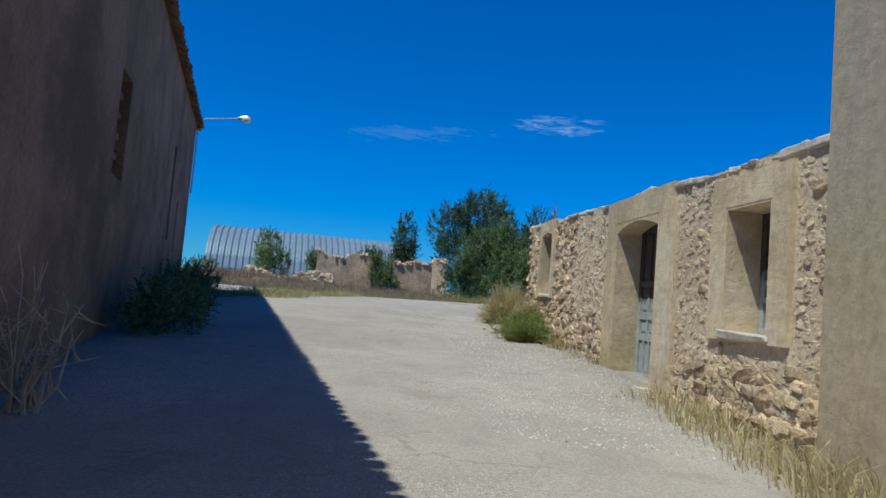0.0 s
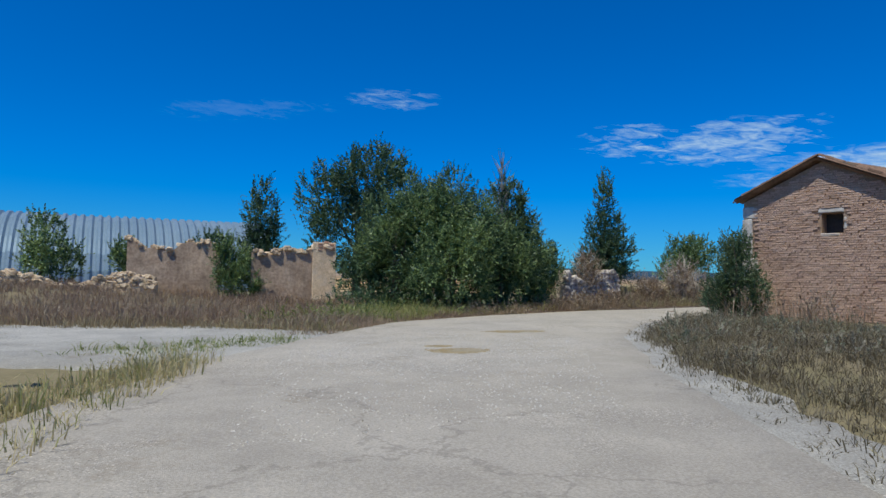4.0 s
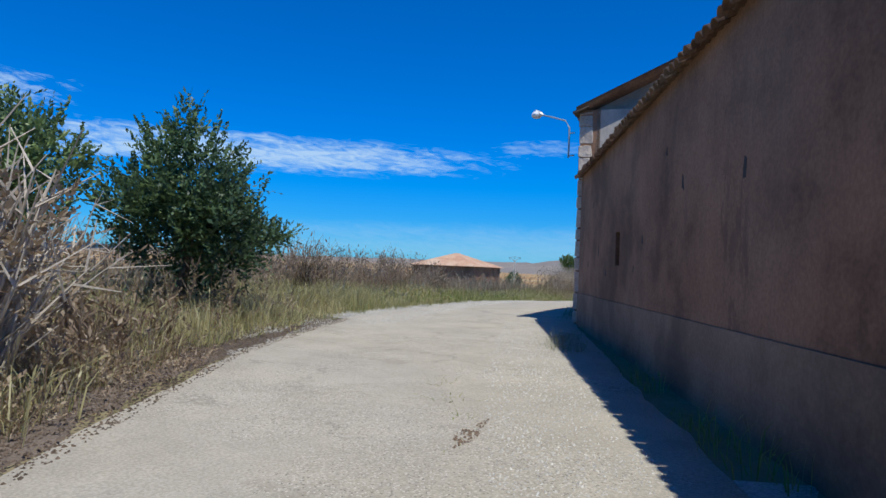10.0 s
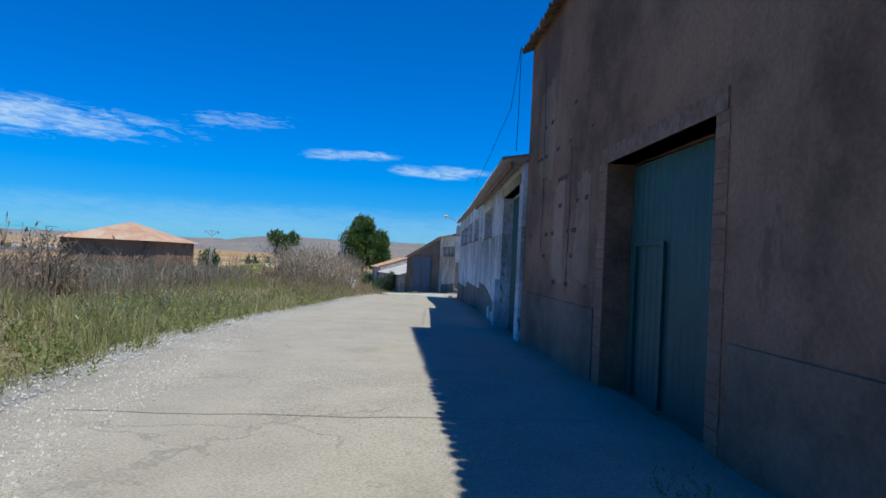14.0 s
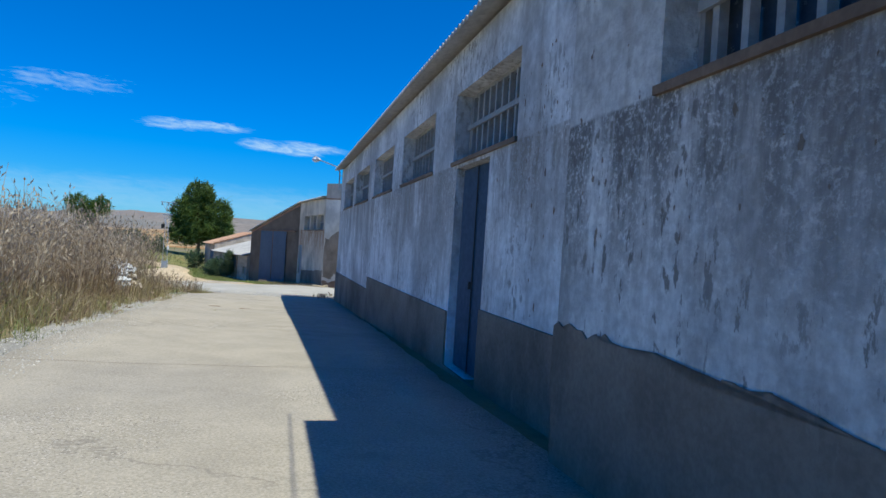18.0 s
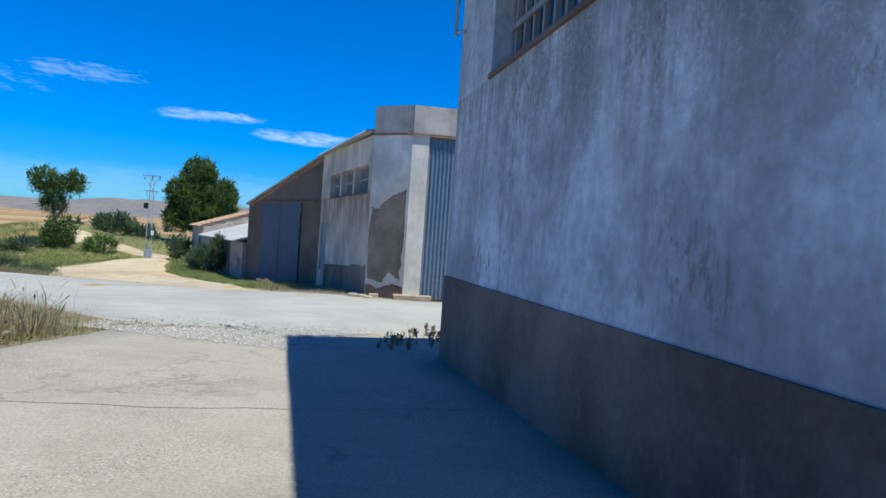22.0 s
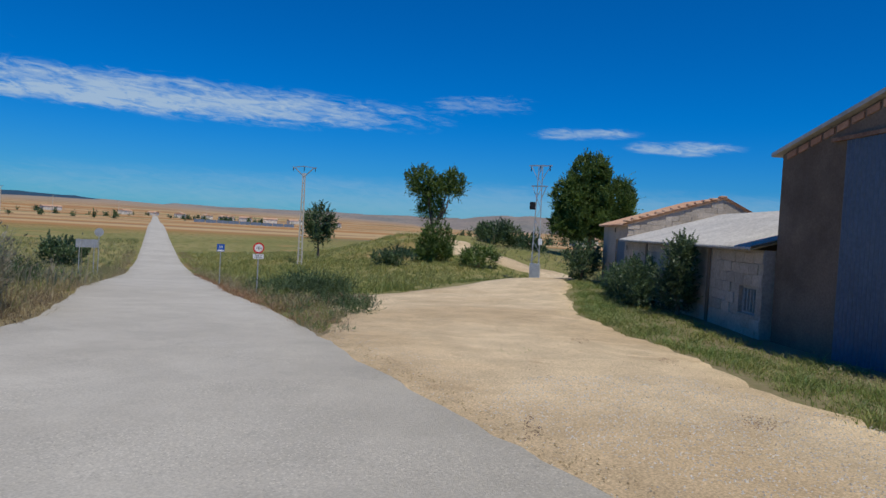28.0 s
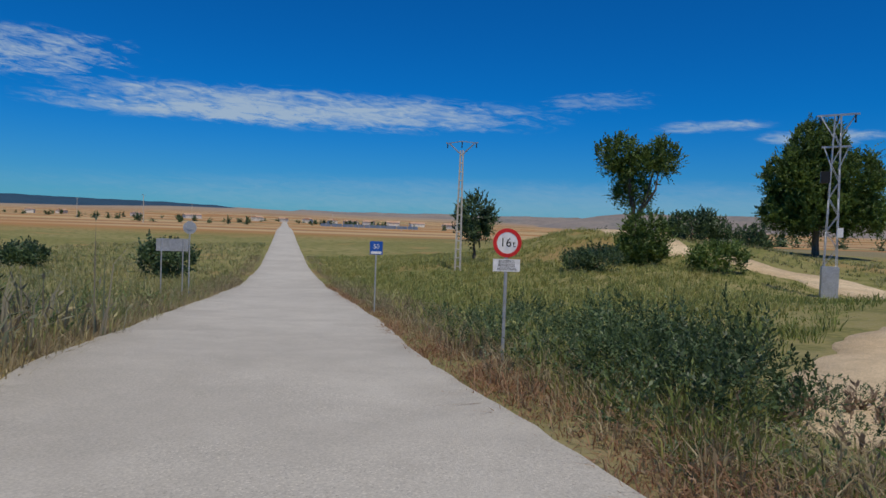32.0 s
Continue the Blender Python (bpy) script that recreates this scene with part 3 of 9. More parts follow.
WEED = blades("dusty_weed", [(0.28, 0.24, 0.17), (0.36, 0.33, 0.24), (0.20, 0.23, 0.14), (0.15, 0.19, 0.11)])


# ---- mesh tools ----
def mesh_of(name, verts, faces, mat, smooth=False):
    me = bpy.data.meshes.new(name)
    me.from_pydata([tuple(v) for v in verts], [], faces)
    me.materials.append(mat)
    if smooth:
        me.polygons.foreach_set("use_smooth", [True] * len(me.polygons))
    me.update()
    return me


def quads_mesh(name, pts, mat, corners=4):
    """Loose faces from an array (n, corners, 3)."""
    pts = np.asarray(pts, dtype=np.float32)
    n = len(pts)
    me = bpy.data.meshes.new(name)
    me.vertices.add(n * corners)
    me.vertices.foreach_set("co", pts.reshape(-1))
    me.loops.add(n * corners)
    me.loops.foreach_set("vertex_index", np.arange(n * corners, dtype=np.int32))
    me.polygons.add(n)
    me.polygons.foreach_set("loop_start", np.arange(n, dtype=np.int32) * corners)
    me.polygons.foreach_set("loop_total", np.full(n, corners, dtype=np.int32))
    me.materials.append(mat)
    me.update(calc_edges=True)
    me.validate()
    return me


IN_PLACE = set()


def adopt(ob, parent):
    """Makes ob a child; the parts of a building are given in world metres, so its foot's place is undone."""
    ob.parent = parent
    if parent is not None and parent.name in IN_PLACE:
        ob.matrix_parent_inverse = Matrix.Translation(-parent.location)


def building(name, label, category, at):
    ob = thing(name, label, category, at)
    IN_PLACE.add(ob.name)
    return ob


def part(name, bm, mat, parent, label=""):
    """Links a bmesh (or a mesh) as one object under a thing or a part."""
    if isinstance(bm, bpy.types.Mesh):
        me = bm
    else:
        me = bpy.data.meshes.new(name)
        bmesh.ops.recalc_face_normals(bm, faces=bm.faces)
        bm.to_mesh(me)
        bm.free()
        me.materials.append(mat)
    ob = new(name, me)
    adopt(ob, parent)
    if label:
        tagged(ob, label)
    return ob


def thing(name, label, category, at=(0, 0, 0), group="", kind=""):
    ob = new(name)
    ob.location = at
    return tagged(ob, label, category, group, kind)


def solo(name, bm, mat, label, category, group="", kind=""):
    return tagged(part(name, bm, mat, None), label, category, group, kind)


class Wall:
    """A frame along a wall's foot: u along it from a to b, w out of it (to the left of a->b), z up."""

    def __init__(self, a, b):
        self.a = Vector((*a, 0))
        d = Vector((*b, 0)) - self.a
        self.length = d.length
        self.d = d.normalized()
        self.n = Vector((-self.d.y, self.d.x, 0))

    def p(self, u, w, z):
        v = self.a + self.d * u + self.n * w
        return Vector((v.x, v.y, z))

    def u_of(self, x, y):
        return (Vector((x, y, 0)) - self.a).dot(self.d)

    def turn(self):
        return math.atan2(self.d.y, self.d.x)

    def m(self, u, w, z):
        return Matrix.Translation(self.p(u, w, z)) @ Matrix.Rotation(self.turn(), 4, "Z")


def put_box(bm, fr, u0, u1, w0, w1, z0, z1):
    vs = [bm.verts.new(fr.p(u, w, z)) for z in (z0, z1) for w in (w0, w1) for u in (u0, u1)]
    for f in ((0, 1, 3, 2), (4, 6, 7, 5), (0, 4, 5, 1), (2, 3, 7, 6), (0, 2, 6, 4), (1, 5, 7, 3)):
        bm.faces.new([vs[i] for i in f])


def boxes(fr, *specs):
    bm = bmesh.new()
    for s in specs:
        put_box(bm, fr, *s)
    return bm


def wall_bm(fr, u0, u1, z0, top, thick, holes=(), breaks=(), step=1.5, w_out=0.0):
    """A wall with real openings. top: a height or a function of u."""
    topf = top if callable(top) else (lambda u: top)
    us = {u0, u1, *breaks}
    zs = {z0}
    for a, b, c, d in holes:
        us |= {a, b}
        zs |= {c, d}
    us = sorted(us)
    full = []
    for a, b in zip(us, us[1:]):
        n = max(1, math.ceil((b - a) / step))
        full += [a + (b - a) * i / n for i in range(n)]
    us = full + [us[-1]]
    zs = sorted(zs) + [None]
    bm = bmesh.new()
    cache = {}

    def vert(i, j, k):
        if (i, j, k) not in cache:
            z = topf(us[i]) if zs[j] is None else zs[j]
            cache[i, j, k] = bm.verts.new(fr.p(us[i], w_out - k * thick, z))
        return cache[i, j, k]

    nu, nz = len(us) - 1, len(zs) - 1

    def solid(i, j):
        if not (0 <= i < nu and 0 <= j < nz):
            return False
        um = (us[i] + us[i + 1]) / 2
        zm = (zs[j] + zs[j + 1]) / 2 if zs[j + 1] is not None else zs[j] + 0.01
        return not any(a < um < b and c < zm < d for a, b, c, d in holes)

    for i in range(nu):
        for j in range(nz):
            if not solid(i, j):
                continue
            for k in (0, 1):
                bm.faces.new([vert(i, j, k), vert(i + 1, j, k), vert(i + 1, j + 1, k), vert(i, j + 1, k)])
            for ok, e in ((solid(i - 1, j), ((i, j), (i, j + 1))), (solid(i + 1, j), ((i + 1, j), (i + 1, j + 1))),
                          (solid(i, j - 1), ((i, j), (i + 1, j))), (solid(i, j + 1), ((i, j + 1), (i + 1, j + 1)))):
                if not ok:
                    (p, q), (r, s) = e
                    bm.faces.new([vert(p, q, 0), vert(r, s, 0), vert(r, s, 1), vert(p, q, 1)])
    return bm


def tube(bm, pts, radii, sides=7):
    """A round bar through points, tapering."""
    rings = []
    for i, p in enumerate(pts):
        p = Vector(p)
        d = (Vector(pts[min(i + 1, len(pts) - 1)]) - Vector(pts[max(i - 1, 0)])).normalized()
        x = d.orthogonal().normalized()
        y = d.cross(x)
        r = radii[i] if isinstance(radii, (list, tuple)) else radii
        rings.append([bm.verts.new(p + (x * math.cos(a) + y * math.sin(a)) * r) for a in (2 * math.pi * k / sides for k in range(sides))])
    for ra, rb in zip(rings, rings[1:]):
        for k in range(sides):
            bm.faces.new([ra[k], ra[(k + 1) % sides], rb[(k + 1) % sides], rb[k]])
    bm.faces.new(rings[0][::-1])
    bm.faces.new(rings[-1])


def corrugated(fr, u0, u1, z0, z1, w, pitch=0.075, depth=0.018, per=4):
    """A standing sheet with vertical ribs, closed at the back."""
    n = max(4, int((u1 - u0) / pitch * per))
    bm = bmesh.new()
    rows = []
    for z in (z0, z1):
        rows.append([bm.verts.new(fr.p(u0 + (u1 - u0) * i / n, w + depth * math.cos(2 * math.pi * i / per), z)) for i in range(n + 1)])
    for i in range(n):
        bm.faces.new([rows[0][i], rows[0][i + 1], rows[1][i + 1], rows[1][i]])
    return bm


def wavy_roof(fr, u0, u1, w_eave, z_eave, w_ridge, z_ridge, pitch=0.2, depth=0.03, per=4, thick=0.05, skew=0.0):
    """A roof slope whose ribs run from the ridge to the eave, with an underside; skew slants its first edge."""
    n = max(4, int((u1 - u0) / pitch * per))
    bm = bmesh.new()
    rows = []
    for dz in (0.0, -thick):
        for w, z in ((w_eave, z_eave), (w_ridge, z_ridge)):
            rows.append([bm.verts.new(fr.p(u0 + (u1 - u0) * i / n - skew * w * (1 - i / n), w, z + dz + depth * math.cos(2 * math.pi * i / per))) for i in range(n + 1)])
    for i in range(n):
        bm.faces.new([rows[0][i], rows[0][i + 1], rows[1][i + 1], rows[1][i]])
        bm.faces.new([rows[2][i + 1], rows[2][i], rows[3][i], rows[3][i + 1]])
        bm.faces.new([rows[0][i + 1], rows[0][i], rows[2][i], rows[2][i + 1]])
    return bm


# ---- ground ----
LANE_Z = [(0, -12, -0.35), (0, 0, 0.0), (-0.8, 5.4, 0.32), (-1.5, 9.1, 0.49), (-2.0, 12.8, 0.76), (-1.8, 16.7, 1.03), (0, 23.1, 1.2), (4.2, 30.6, 1.24), (9.2, 34.8, 1.30),
          (17.6, 38.4, 1.35), (26.6, 40.4, 1.40), (35.5, 40.5, 1.42), (42, 39.8, 1.33), (49.9, 38.7, 1.16), (56.6, 38.0, 0.93), (63.3, 37.4, 0.66), (70.1, 36.8, 0.31),
          (74.2, 36.6, 0.22), (78, 37, 0.14), (82.7, 37.6, -0.04), (87.8, 39.8, -0.36), (92.6, 42.7, -0.61), (97.7, 46.2, -0.91), (101.4, 48.8, -1.18)]
FIELD_Z = [(138, 44, -2.7), (149, 68, -2.7), (140, 41.6, -2.6), (146, 45.2, -2.2), (148, 49.6, -0.95), (156, 54.8, 0.0), (166, 58.6, 0.3), (180, 61, 0.3), (158, 49.5, -0.6), (146.5, 53.6, -2.2), (164, 41, -2.2), (119, 39.5, -1.0), (103, 36, -1.0),
           (86, 33, 0.0), (84, 20, 0.1), (94, 61, 0.9), (106, 55.0, -1.45), (60, 60, 0.9), (65.5, 44.2, 1.15), (71, 43.2, 0.85), (59, 45, 1.4), (30, 60, 1.6), (20, 46, 2.1), (28, 47.5, 2.0), (14, 44, 1.9), (38, 48.5, 1.8), (-15, 45, 1.9), (-20, 20, 0.9), (10, 55, 1.5), (12, 25, 1.25), (30, 15, 1.4), (60, 10, 0.8)]
FAR_ROAD_Z = [LANE_Z[-1], (110, 55, -1.9), (118, 60.5, -2.5), (133, 72, -3.7), (155, 87.5, -4.6), (198, 119, -4.2)]


def along(line, gap):
    """Levels every gap metres along a line of known levels."""
    out = []
    for p, q in zip(line, line[1:]):
        n = max(1, int(math.hypot(q[0] - p[0], q[1] - p[1]) / gap))
        out += [tuple(p[i] + (q[i] - p[i]) * k / n for i in range(3)) for k in range(n)]
    return out + [line[-1]]


CTRL = np.array(along(LANE_Z, 2.2) + along(FAR_ROAD_Z, 3.0)[1:] + FIELD_Z)


def ground_z(x, y):
    """Height of the land: weighted by nearness to known levels; far out it falls to a plain ringed by hills."""
    x, y = np.asarray(x, float), np.asarray(y, float)
    d2 = (x[..., None] - CTRL[:, 0]) ** 2 + (y[..., None] - CTRL[:, 1]) ** 2 + 6.0
    w = d2 ** -1.6
    z = (w * CTRL[:, 2]).sum(-1) / w.sum(-1)
    r = np.hypot(x - 80, y - 45)
    far = np.clip((r - 130) / 260, 0, 1)
    far = far * far * (3 - 2 * far)
    plain = -4.0 + 1.2 * np.sin(x / 170.0 + 1.0) * np.cos(y / 210.0)
    z = z * (1 - far) + plain * far
    az = np.arctan2(x - 80, y - 45)
    hill = np.clip((r - 900) / 2600, 0, 1) ** 1.5 * (34 + 9 * np.sin(az * 7 + 1.3) + 6 * np.sin(az * 17.0) + 12 * np.sin(az * 2.3 + 0.4))
    return z + hill


def gz(x, y):
    return float(ground_z(np.array(x), np.array(y)))


def axis_steps(lo, hi, step, reach):
    xs = list(np.arange(lo, hi + 1e-6, step))
    d, x = step, hi
    while x < reach:
        d *= 1.22
        x += d
        xs.append(x)
    d, x = step, lo
    while x > -reach:
        d *= 1.22
        x -= d
        xs.insert(0, x)
    return np.array(xs)


LAND = bpy.data.materials.new("dry_land")
LAND.use_nodes = True


def land_material():
    nt = LAND.node_tree
    nt.nodes.clear()
    N = nt.nodes.new
    L = nt.links.new
    geo = N("ShaderNodeNewGeometry")

    def noise_at(sc, det=5.0, stretch=None):
        n = N("ShaderNodeTexNoise")
        n.inputs["Scale"].default_value, n.inputs["Detail"].default_value = sc, det
        if stretch:
            cb = N("ShaderNodeCombineXYZ")
            for axis, way in enumerate(((0.84, 0.545, 0.0), (-0.545 * stretch, 0.84 * stretch, 0.0))):
                dp = N("ShaderNodeVectorMath")
                dp.operation = "DOT_PRODUCT"
                L(geo.outputs["Position"], dp.inputs[0])
                dp.inputs[1].default_value = way
                L(dp.outputs["Value"], cb.inputs[axis])
            L(cb.outputs[0], n.inputs["Vector"])
        else:
            L(geo.outputs["Position"], n.inputs["Vector"])
        return n.outputs[0]

    def ramp(v, lo, hi):
        n = N("ShaderNodeMapRange")
        n.interpolation_type = "SMOOTHSTEP"
        n.inputs[1].default_value, n.inputs[2].default_value = lo, hi
        L(v, n.inputs[0])
        return n.outputs[0]

    def mixc(f, a, b):
        n = N("ShaderNodeMix")
        n.data_type = "RGBA"
        for s, v in ((n.inputs[0], f), (n.inputs[6], a), (n.inputs[7], b)):
            if isinstance(v, tuple):
                s.default_value = (*v, 1)
            else:
                L(v, s)
        return n.outputs[2]

    near = mixc(ramp(noise_at(0.9), 0.4, 0.62), (0.28, 0.225, 0.145), (0.20, 0.165, 0.095))
    near = mixc(ramp(noise_at(0.06, 4.0), 0.46, 0.6), near, (0.21, 0.19, 0.095))
    near = mixc(ramp(noise_at(9.0), 0.35, 0.7), near, (0.27, 0.225, 0.13))
    fields = mixc(ramp(noise_at(0.009, 3.0, 0.25), 0.46, 0.52), (0.40, 0.21, 0.085), (0.50, 0.36, 0.19))
    fields = mixc(ramp(noise_at(0.017, 3.0, 0.2), 0.55, 0.6), fields, (0.30, 0.19, 0.105))
    fields = mixc(ramp(noise_at(0.013, 3.0, 0.3), 0.60, 0.64), fields, (0.17, 0.18, 0.075))
    fields = mixc(ramp(noise_at(0.03, 6.0, 0.35), 0.66, 0.70), fields, (0.06, 0.075, 0.035))
    ln = N("ShaderNodeVectorMath")
    ln.operation = "DISTANCE"
    L(geo.outputs["Position"], ln.inputs[0])
    ln.inputs[1].default_value = (90, 48, 0)
    lea = N("ShaderNodeVectorMath")
    lea.operation = "DISTANCE"
    L(geo.outputs["Position"], lea.inputs[0])
    lea.inputs[1].default_value = (165, 120, 0)
    meadow = mixc(ramp(noise_at(0.05, 6.0), 0.4, 0.62), (0.20, 0.20, 0.075), (0.31, 0.27, 0.125))
    meadow = mixc(ramp(noise_at(0.8, 7.0), 0.45, 0.6), meadow, (0.135, 0.15, 0.045))
    meadow = mixc(ramp(noise_at(0.11, 5.0), 0.55, 0.66), meadow, (0.33, 0.225, 0.10))
    meadow = mixc(ramp(noise_at(6.0, 6.0), 0.42, 0.68), meadow, (0.27, 0.245, 0.085))
    near = mixc(ramp(lea.outputs["Value"], 105.0, 80.0), near, meadow)
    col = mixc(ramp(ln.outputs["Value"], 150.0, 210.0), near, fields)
    # Past 1.5 km every field tone blends to one greyish tan.
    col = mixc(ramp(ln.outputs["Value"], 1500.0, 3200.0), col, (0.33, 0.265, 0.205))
    bs = N("ShaderNodeBsdfPrincipled")
    bs.inputs["Roughness"].default_value = 1.0
    bs.inputs["Specular IOR Level"].default_value = 0.1
    L(col, bs.inputs["Base Color"])
    bp = N("ShaderNodeBump")
    bp.inputs["Strength"].default_value, bp.inputs["Distance"].default_value = 0.6, 0.05
    L(noise_at(7.0, 8.0), bp.inputs["Height"])
    L(bp.outputs[0], bs.inputs["Normal"])
    out = N("ShaderNodeOutputMaterial")
    L(bs.outputs[0], out.inputs[0])


land_material()
gx, gy = axis_steps(-40, 175, 1.25, 4200), axis_steps(-25, 115, 1.25, 4200)
GX, GY = np.meshgrid(gx, gy)
GZ = ground_z(GX, GY)
nx = len(gx)
ground_faces = [(j * nx + i, j * nx + i + 1, (j + 1) * nx + i + 1, (j + 1) * nx + i) for j in range(len(gy) - 1) for i in range(nx - 1)]
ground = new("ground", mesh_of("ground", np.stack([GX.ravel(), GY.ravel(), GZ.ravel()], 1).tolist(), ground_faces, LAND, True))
tagged(ground, "dry grassy land running out to brown fields and low hills", "ground", kind="structure")


def strip(name, left, right, mat, lift, label, cat, across=8, step=0.4, rough_edge=0.06, seed=1):
    """A road surface between two edge lines, laid on the land."""
    rng = np.random.default_rng(seed)
    L_, R_ = np.array(left, float), np.array(right, float)
    rows = []
    for i in range(len(L_) - 1):
        n = max(1, int(np.hypot(*(L_[i + 1] - L_[i] + R_[i + 1] - R_[i])) / 2 / step))
        n = min(n, 90)
        for k in range(n):
            f = k / n
            rows.append((L_[i] * (1 - f) + L_[i + 1] * f, R_[i] * (1 - f) + R_[i + 1] * f))
    rows.append((L_[-1], R_[-1]))
    for _ in range(2):
        rows = [rows[0]] + [tuple((rows[i - 1][k] + 2 * rows[i][k] + rows[i + 1][k]) / 4 for k in (0, 1)) for i in range(1, len(rows) - 1)] + [rows[-1]]
    V = []
    drift_l = drift_r = 0.0
    for l, r in rows:
        d = (r - l) / np.linalg.norm(r - l)
        drift_l, drift_r = 0.75 * drift_l + rng.uniform(-rough_edge, rough_edge) * 0.6, 0.75 * drift_r + rng.uniform(-rough_edge, rough_edge) * 0.6
        l2, r2 = l - d * (drift_l + rng.uniform(-0.02, 0.02)), r + d * (drift_r + rng.uniform(-0.02, 0.02))
        wid = np.linalg.norm(r2 - l2)
        for k in range(across + 1):
            f = 0.0 if k == 0 else 1.0 if k == across else min(0.2, 0.07 / wid) + (1 - 2 * min(0.2, 0.07 / wid)) * (k - 1) / (across - 2)
            V.append(l2 + (r2 - l2) * f)
    V = np.array(V)
    Z = ground_z(V[:, 0], V[:, 1]) + lift
    c = across + 1
    Z.reshape(-1, c)[:, [0, -1]] -= lift + 0.03
    F = [(j * c + i, j * c + i + 1, (j + 1) * c + i + 1, (j + 1) * c + i) for j in range(len(rows) - 1) for i in range(across)]
    ob = new(name, mesh_of(name, np.column_stack([V, Z]).tolist(), F, mat, True))
    return tagged(ob, label, cat, kind="structure")


LANE_L = [(-3.0, -14), (-3.4, 2), (-4.6, 8), (-5.6, 14), (-4.8, 19), (-3.2, 24), (-1.4, 27.5), (0.6, 31.5), (4, 34.5), (8, 37), (12.3, 38.8), (18.6, 41.3), (25.8, 43.1), (32.5, 43.4), (41, 43.2),
          (48, 42.6), (55, 41.5), (61, 40.9), (68, 40.2), (74, 39.6), (77.2, 38.6)]
LANE_R = [(3.6, -14), (3.3, 2), (2.7, 8.5), (1.4, 13), (1.5, 17), (3, 22.5), (4.9, 27), (7.5, 30.9), (9.8, 33), (13, 34.6), (16, 35.3), (20, 36.2), (28, 38.0), (33, 37.8), (41, 37.4),
          (48, 36.9), (55, 36.2), (61.5, 35.5), (68, 34.8), (74, 34.2), (77.0, 33.5)]
strip("road", LANE_L, LANE_R, CONCRETE_LANE, 0.035, "worn pale concrete village lane with cracks and gravel edges", "road", across=10)


def beside(line, side, off):
    """The line moved sideways by off metres."""
    q = np.array(line, float)
    d = np.gradient(q, axis=0)
    d /= np.linalg.norm(d, axis=1, keepdims=True)
    return [tuple(p) for p in q + np.stack([-d[:, 1], d[:, 0]], 1) * side * off]


strip("gravel_shoulder", beside(LANE_L[11:19], 1, 0.7), beside(LANE_L[11:19], -1, 0.6), GRAVEL, 0.016, "pale gravel shoulder of the lane", "shoulder", across=4, rough_edge=0.3, seed=5)
strip("gravel_shoulder", beside(LANE_R[2:11], 1, 0.5), beside(LANE_R[2:11], -1, 0.6), GRAVEL, 0.016, "pale gravel shoulder of the lane", "shoulder", across=4, rough_edge=0.3, seed=6)
strip("litter_edge", [(9.4, 37.75), (10.6, 38.6), (12.0, 39.35), (18.3, 41.9), (22.6, 42.5)], [(9.5, 37.65), (10.6, 38.1), (12.3, 38.8), (18.6, 41.3), (22.7, 42.4)], LITTER, 0.03, "dark burnt litter along the lane's outer edge", "litter", across=6, step=0.35, rough_edge=0.2, seed=8)
XL = [(78.0, -60), (77.9, 5), (77.5, 20), (76.6, 30), (76.9, 35), (78.4, 39), (83.4, 42.2), (90, 45.4), (97.7, 49.45), (106.9, 56.35), (112.6, 60.7), (133, 74.8), (170, 101.4)]
XR = [(83.6, -60), (83.6, 5), (83.6, 20), (84.0, 27), (84.5, 32.3), (86.6, 35.2), (89.4, 37.9), (93.4, 40.9), (99.4, 45.0), (109.6, 52.5), (115.7, 56.5), (135.7, 70.8), (172.7, 97.6)]
for far_d in (100, 240, 460, 700):
    XL.append((170 + 0.81 * far_d, 101.4 + 0.586 * far_d))
    XR.append((172.7 + 0.81 * far_d, 97.6 + 0.586 * far_d))
strip("road", XL, XR, ASPHALT, 0.06, "straight pale asphalt road running out across the fields", "road", across=6)
strip("dirt_yard", [(86.6, 36.0), (88.2, 37.8), (92.9, 41.6), (96.2, 43.5), (99.2, 44.4), (101.6, 45.1), (104.2, 46.7), (109, 48.5), (114, 47.0), (119, 44.6), (124, 43.4)],
      [(86.9, 35.6), (90.6, 36.6), (94.4, 37.4), (97.9, 37.75), (100, 38.3), (102, 39.2), (105.2, 40.1), (109.5, 40.5), (113.5, 40.8), (118, 40.9), (123.2, 40.6)], DIRT, 0.045, "bare tan dirt yard beside the road", "dirt yard", across=12, rough_edge=0.3)
strip("gravel_yard", [(-2.6, 22.6), (-4.6, 23.6), (-9, 24.2), (-16, 24.6)], [(-0.6, 28.6), (-3.4, 30.2), (-8, 31.0), (-16, 31.8)], GRAVEL, 0.028, "pale gravelled opening beside the lane", "gravel yard", across=8, rough_edge=0.35)
strip("dirt_track", [(123, 43.5), (132, 43.0), (138.5, 43.0), (143.5, 45.3), (146.2, 49.0), (150.6, 53.4), (156, 56.5), (166, 60.2), (182, 62.6)],
      [(122.6, 40.6), (132.5, 39.8), (140.5, 39.9), (147.0, 43.4), (149.6, 48.0), (153.2, 51.2), (158, 53.7), (167, 57.2), (182, 59.4)], DIRT, 0.06, "dusty tan farm track curving away uphill", "dirt track", across=4, rough_edge=0.15)


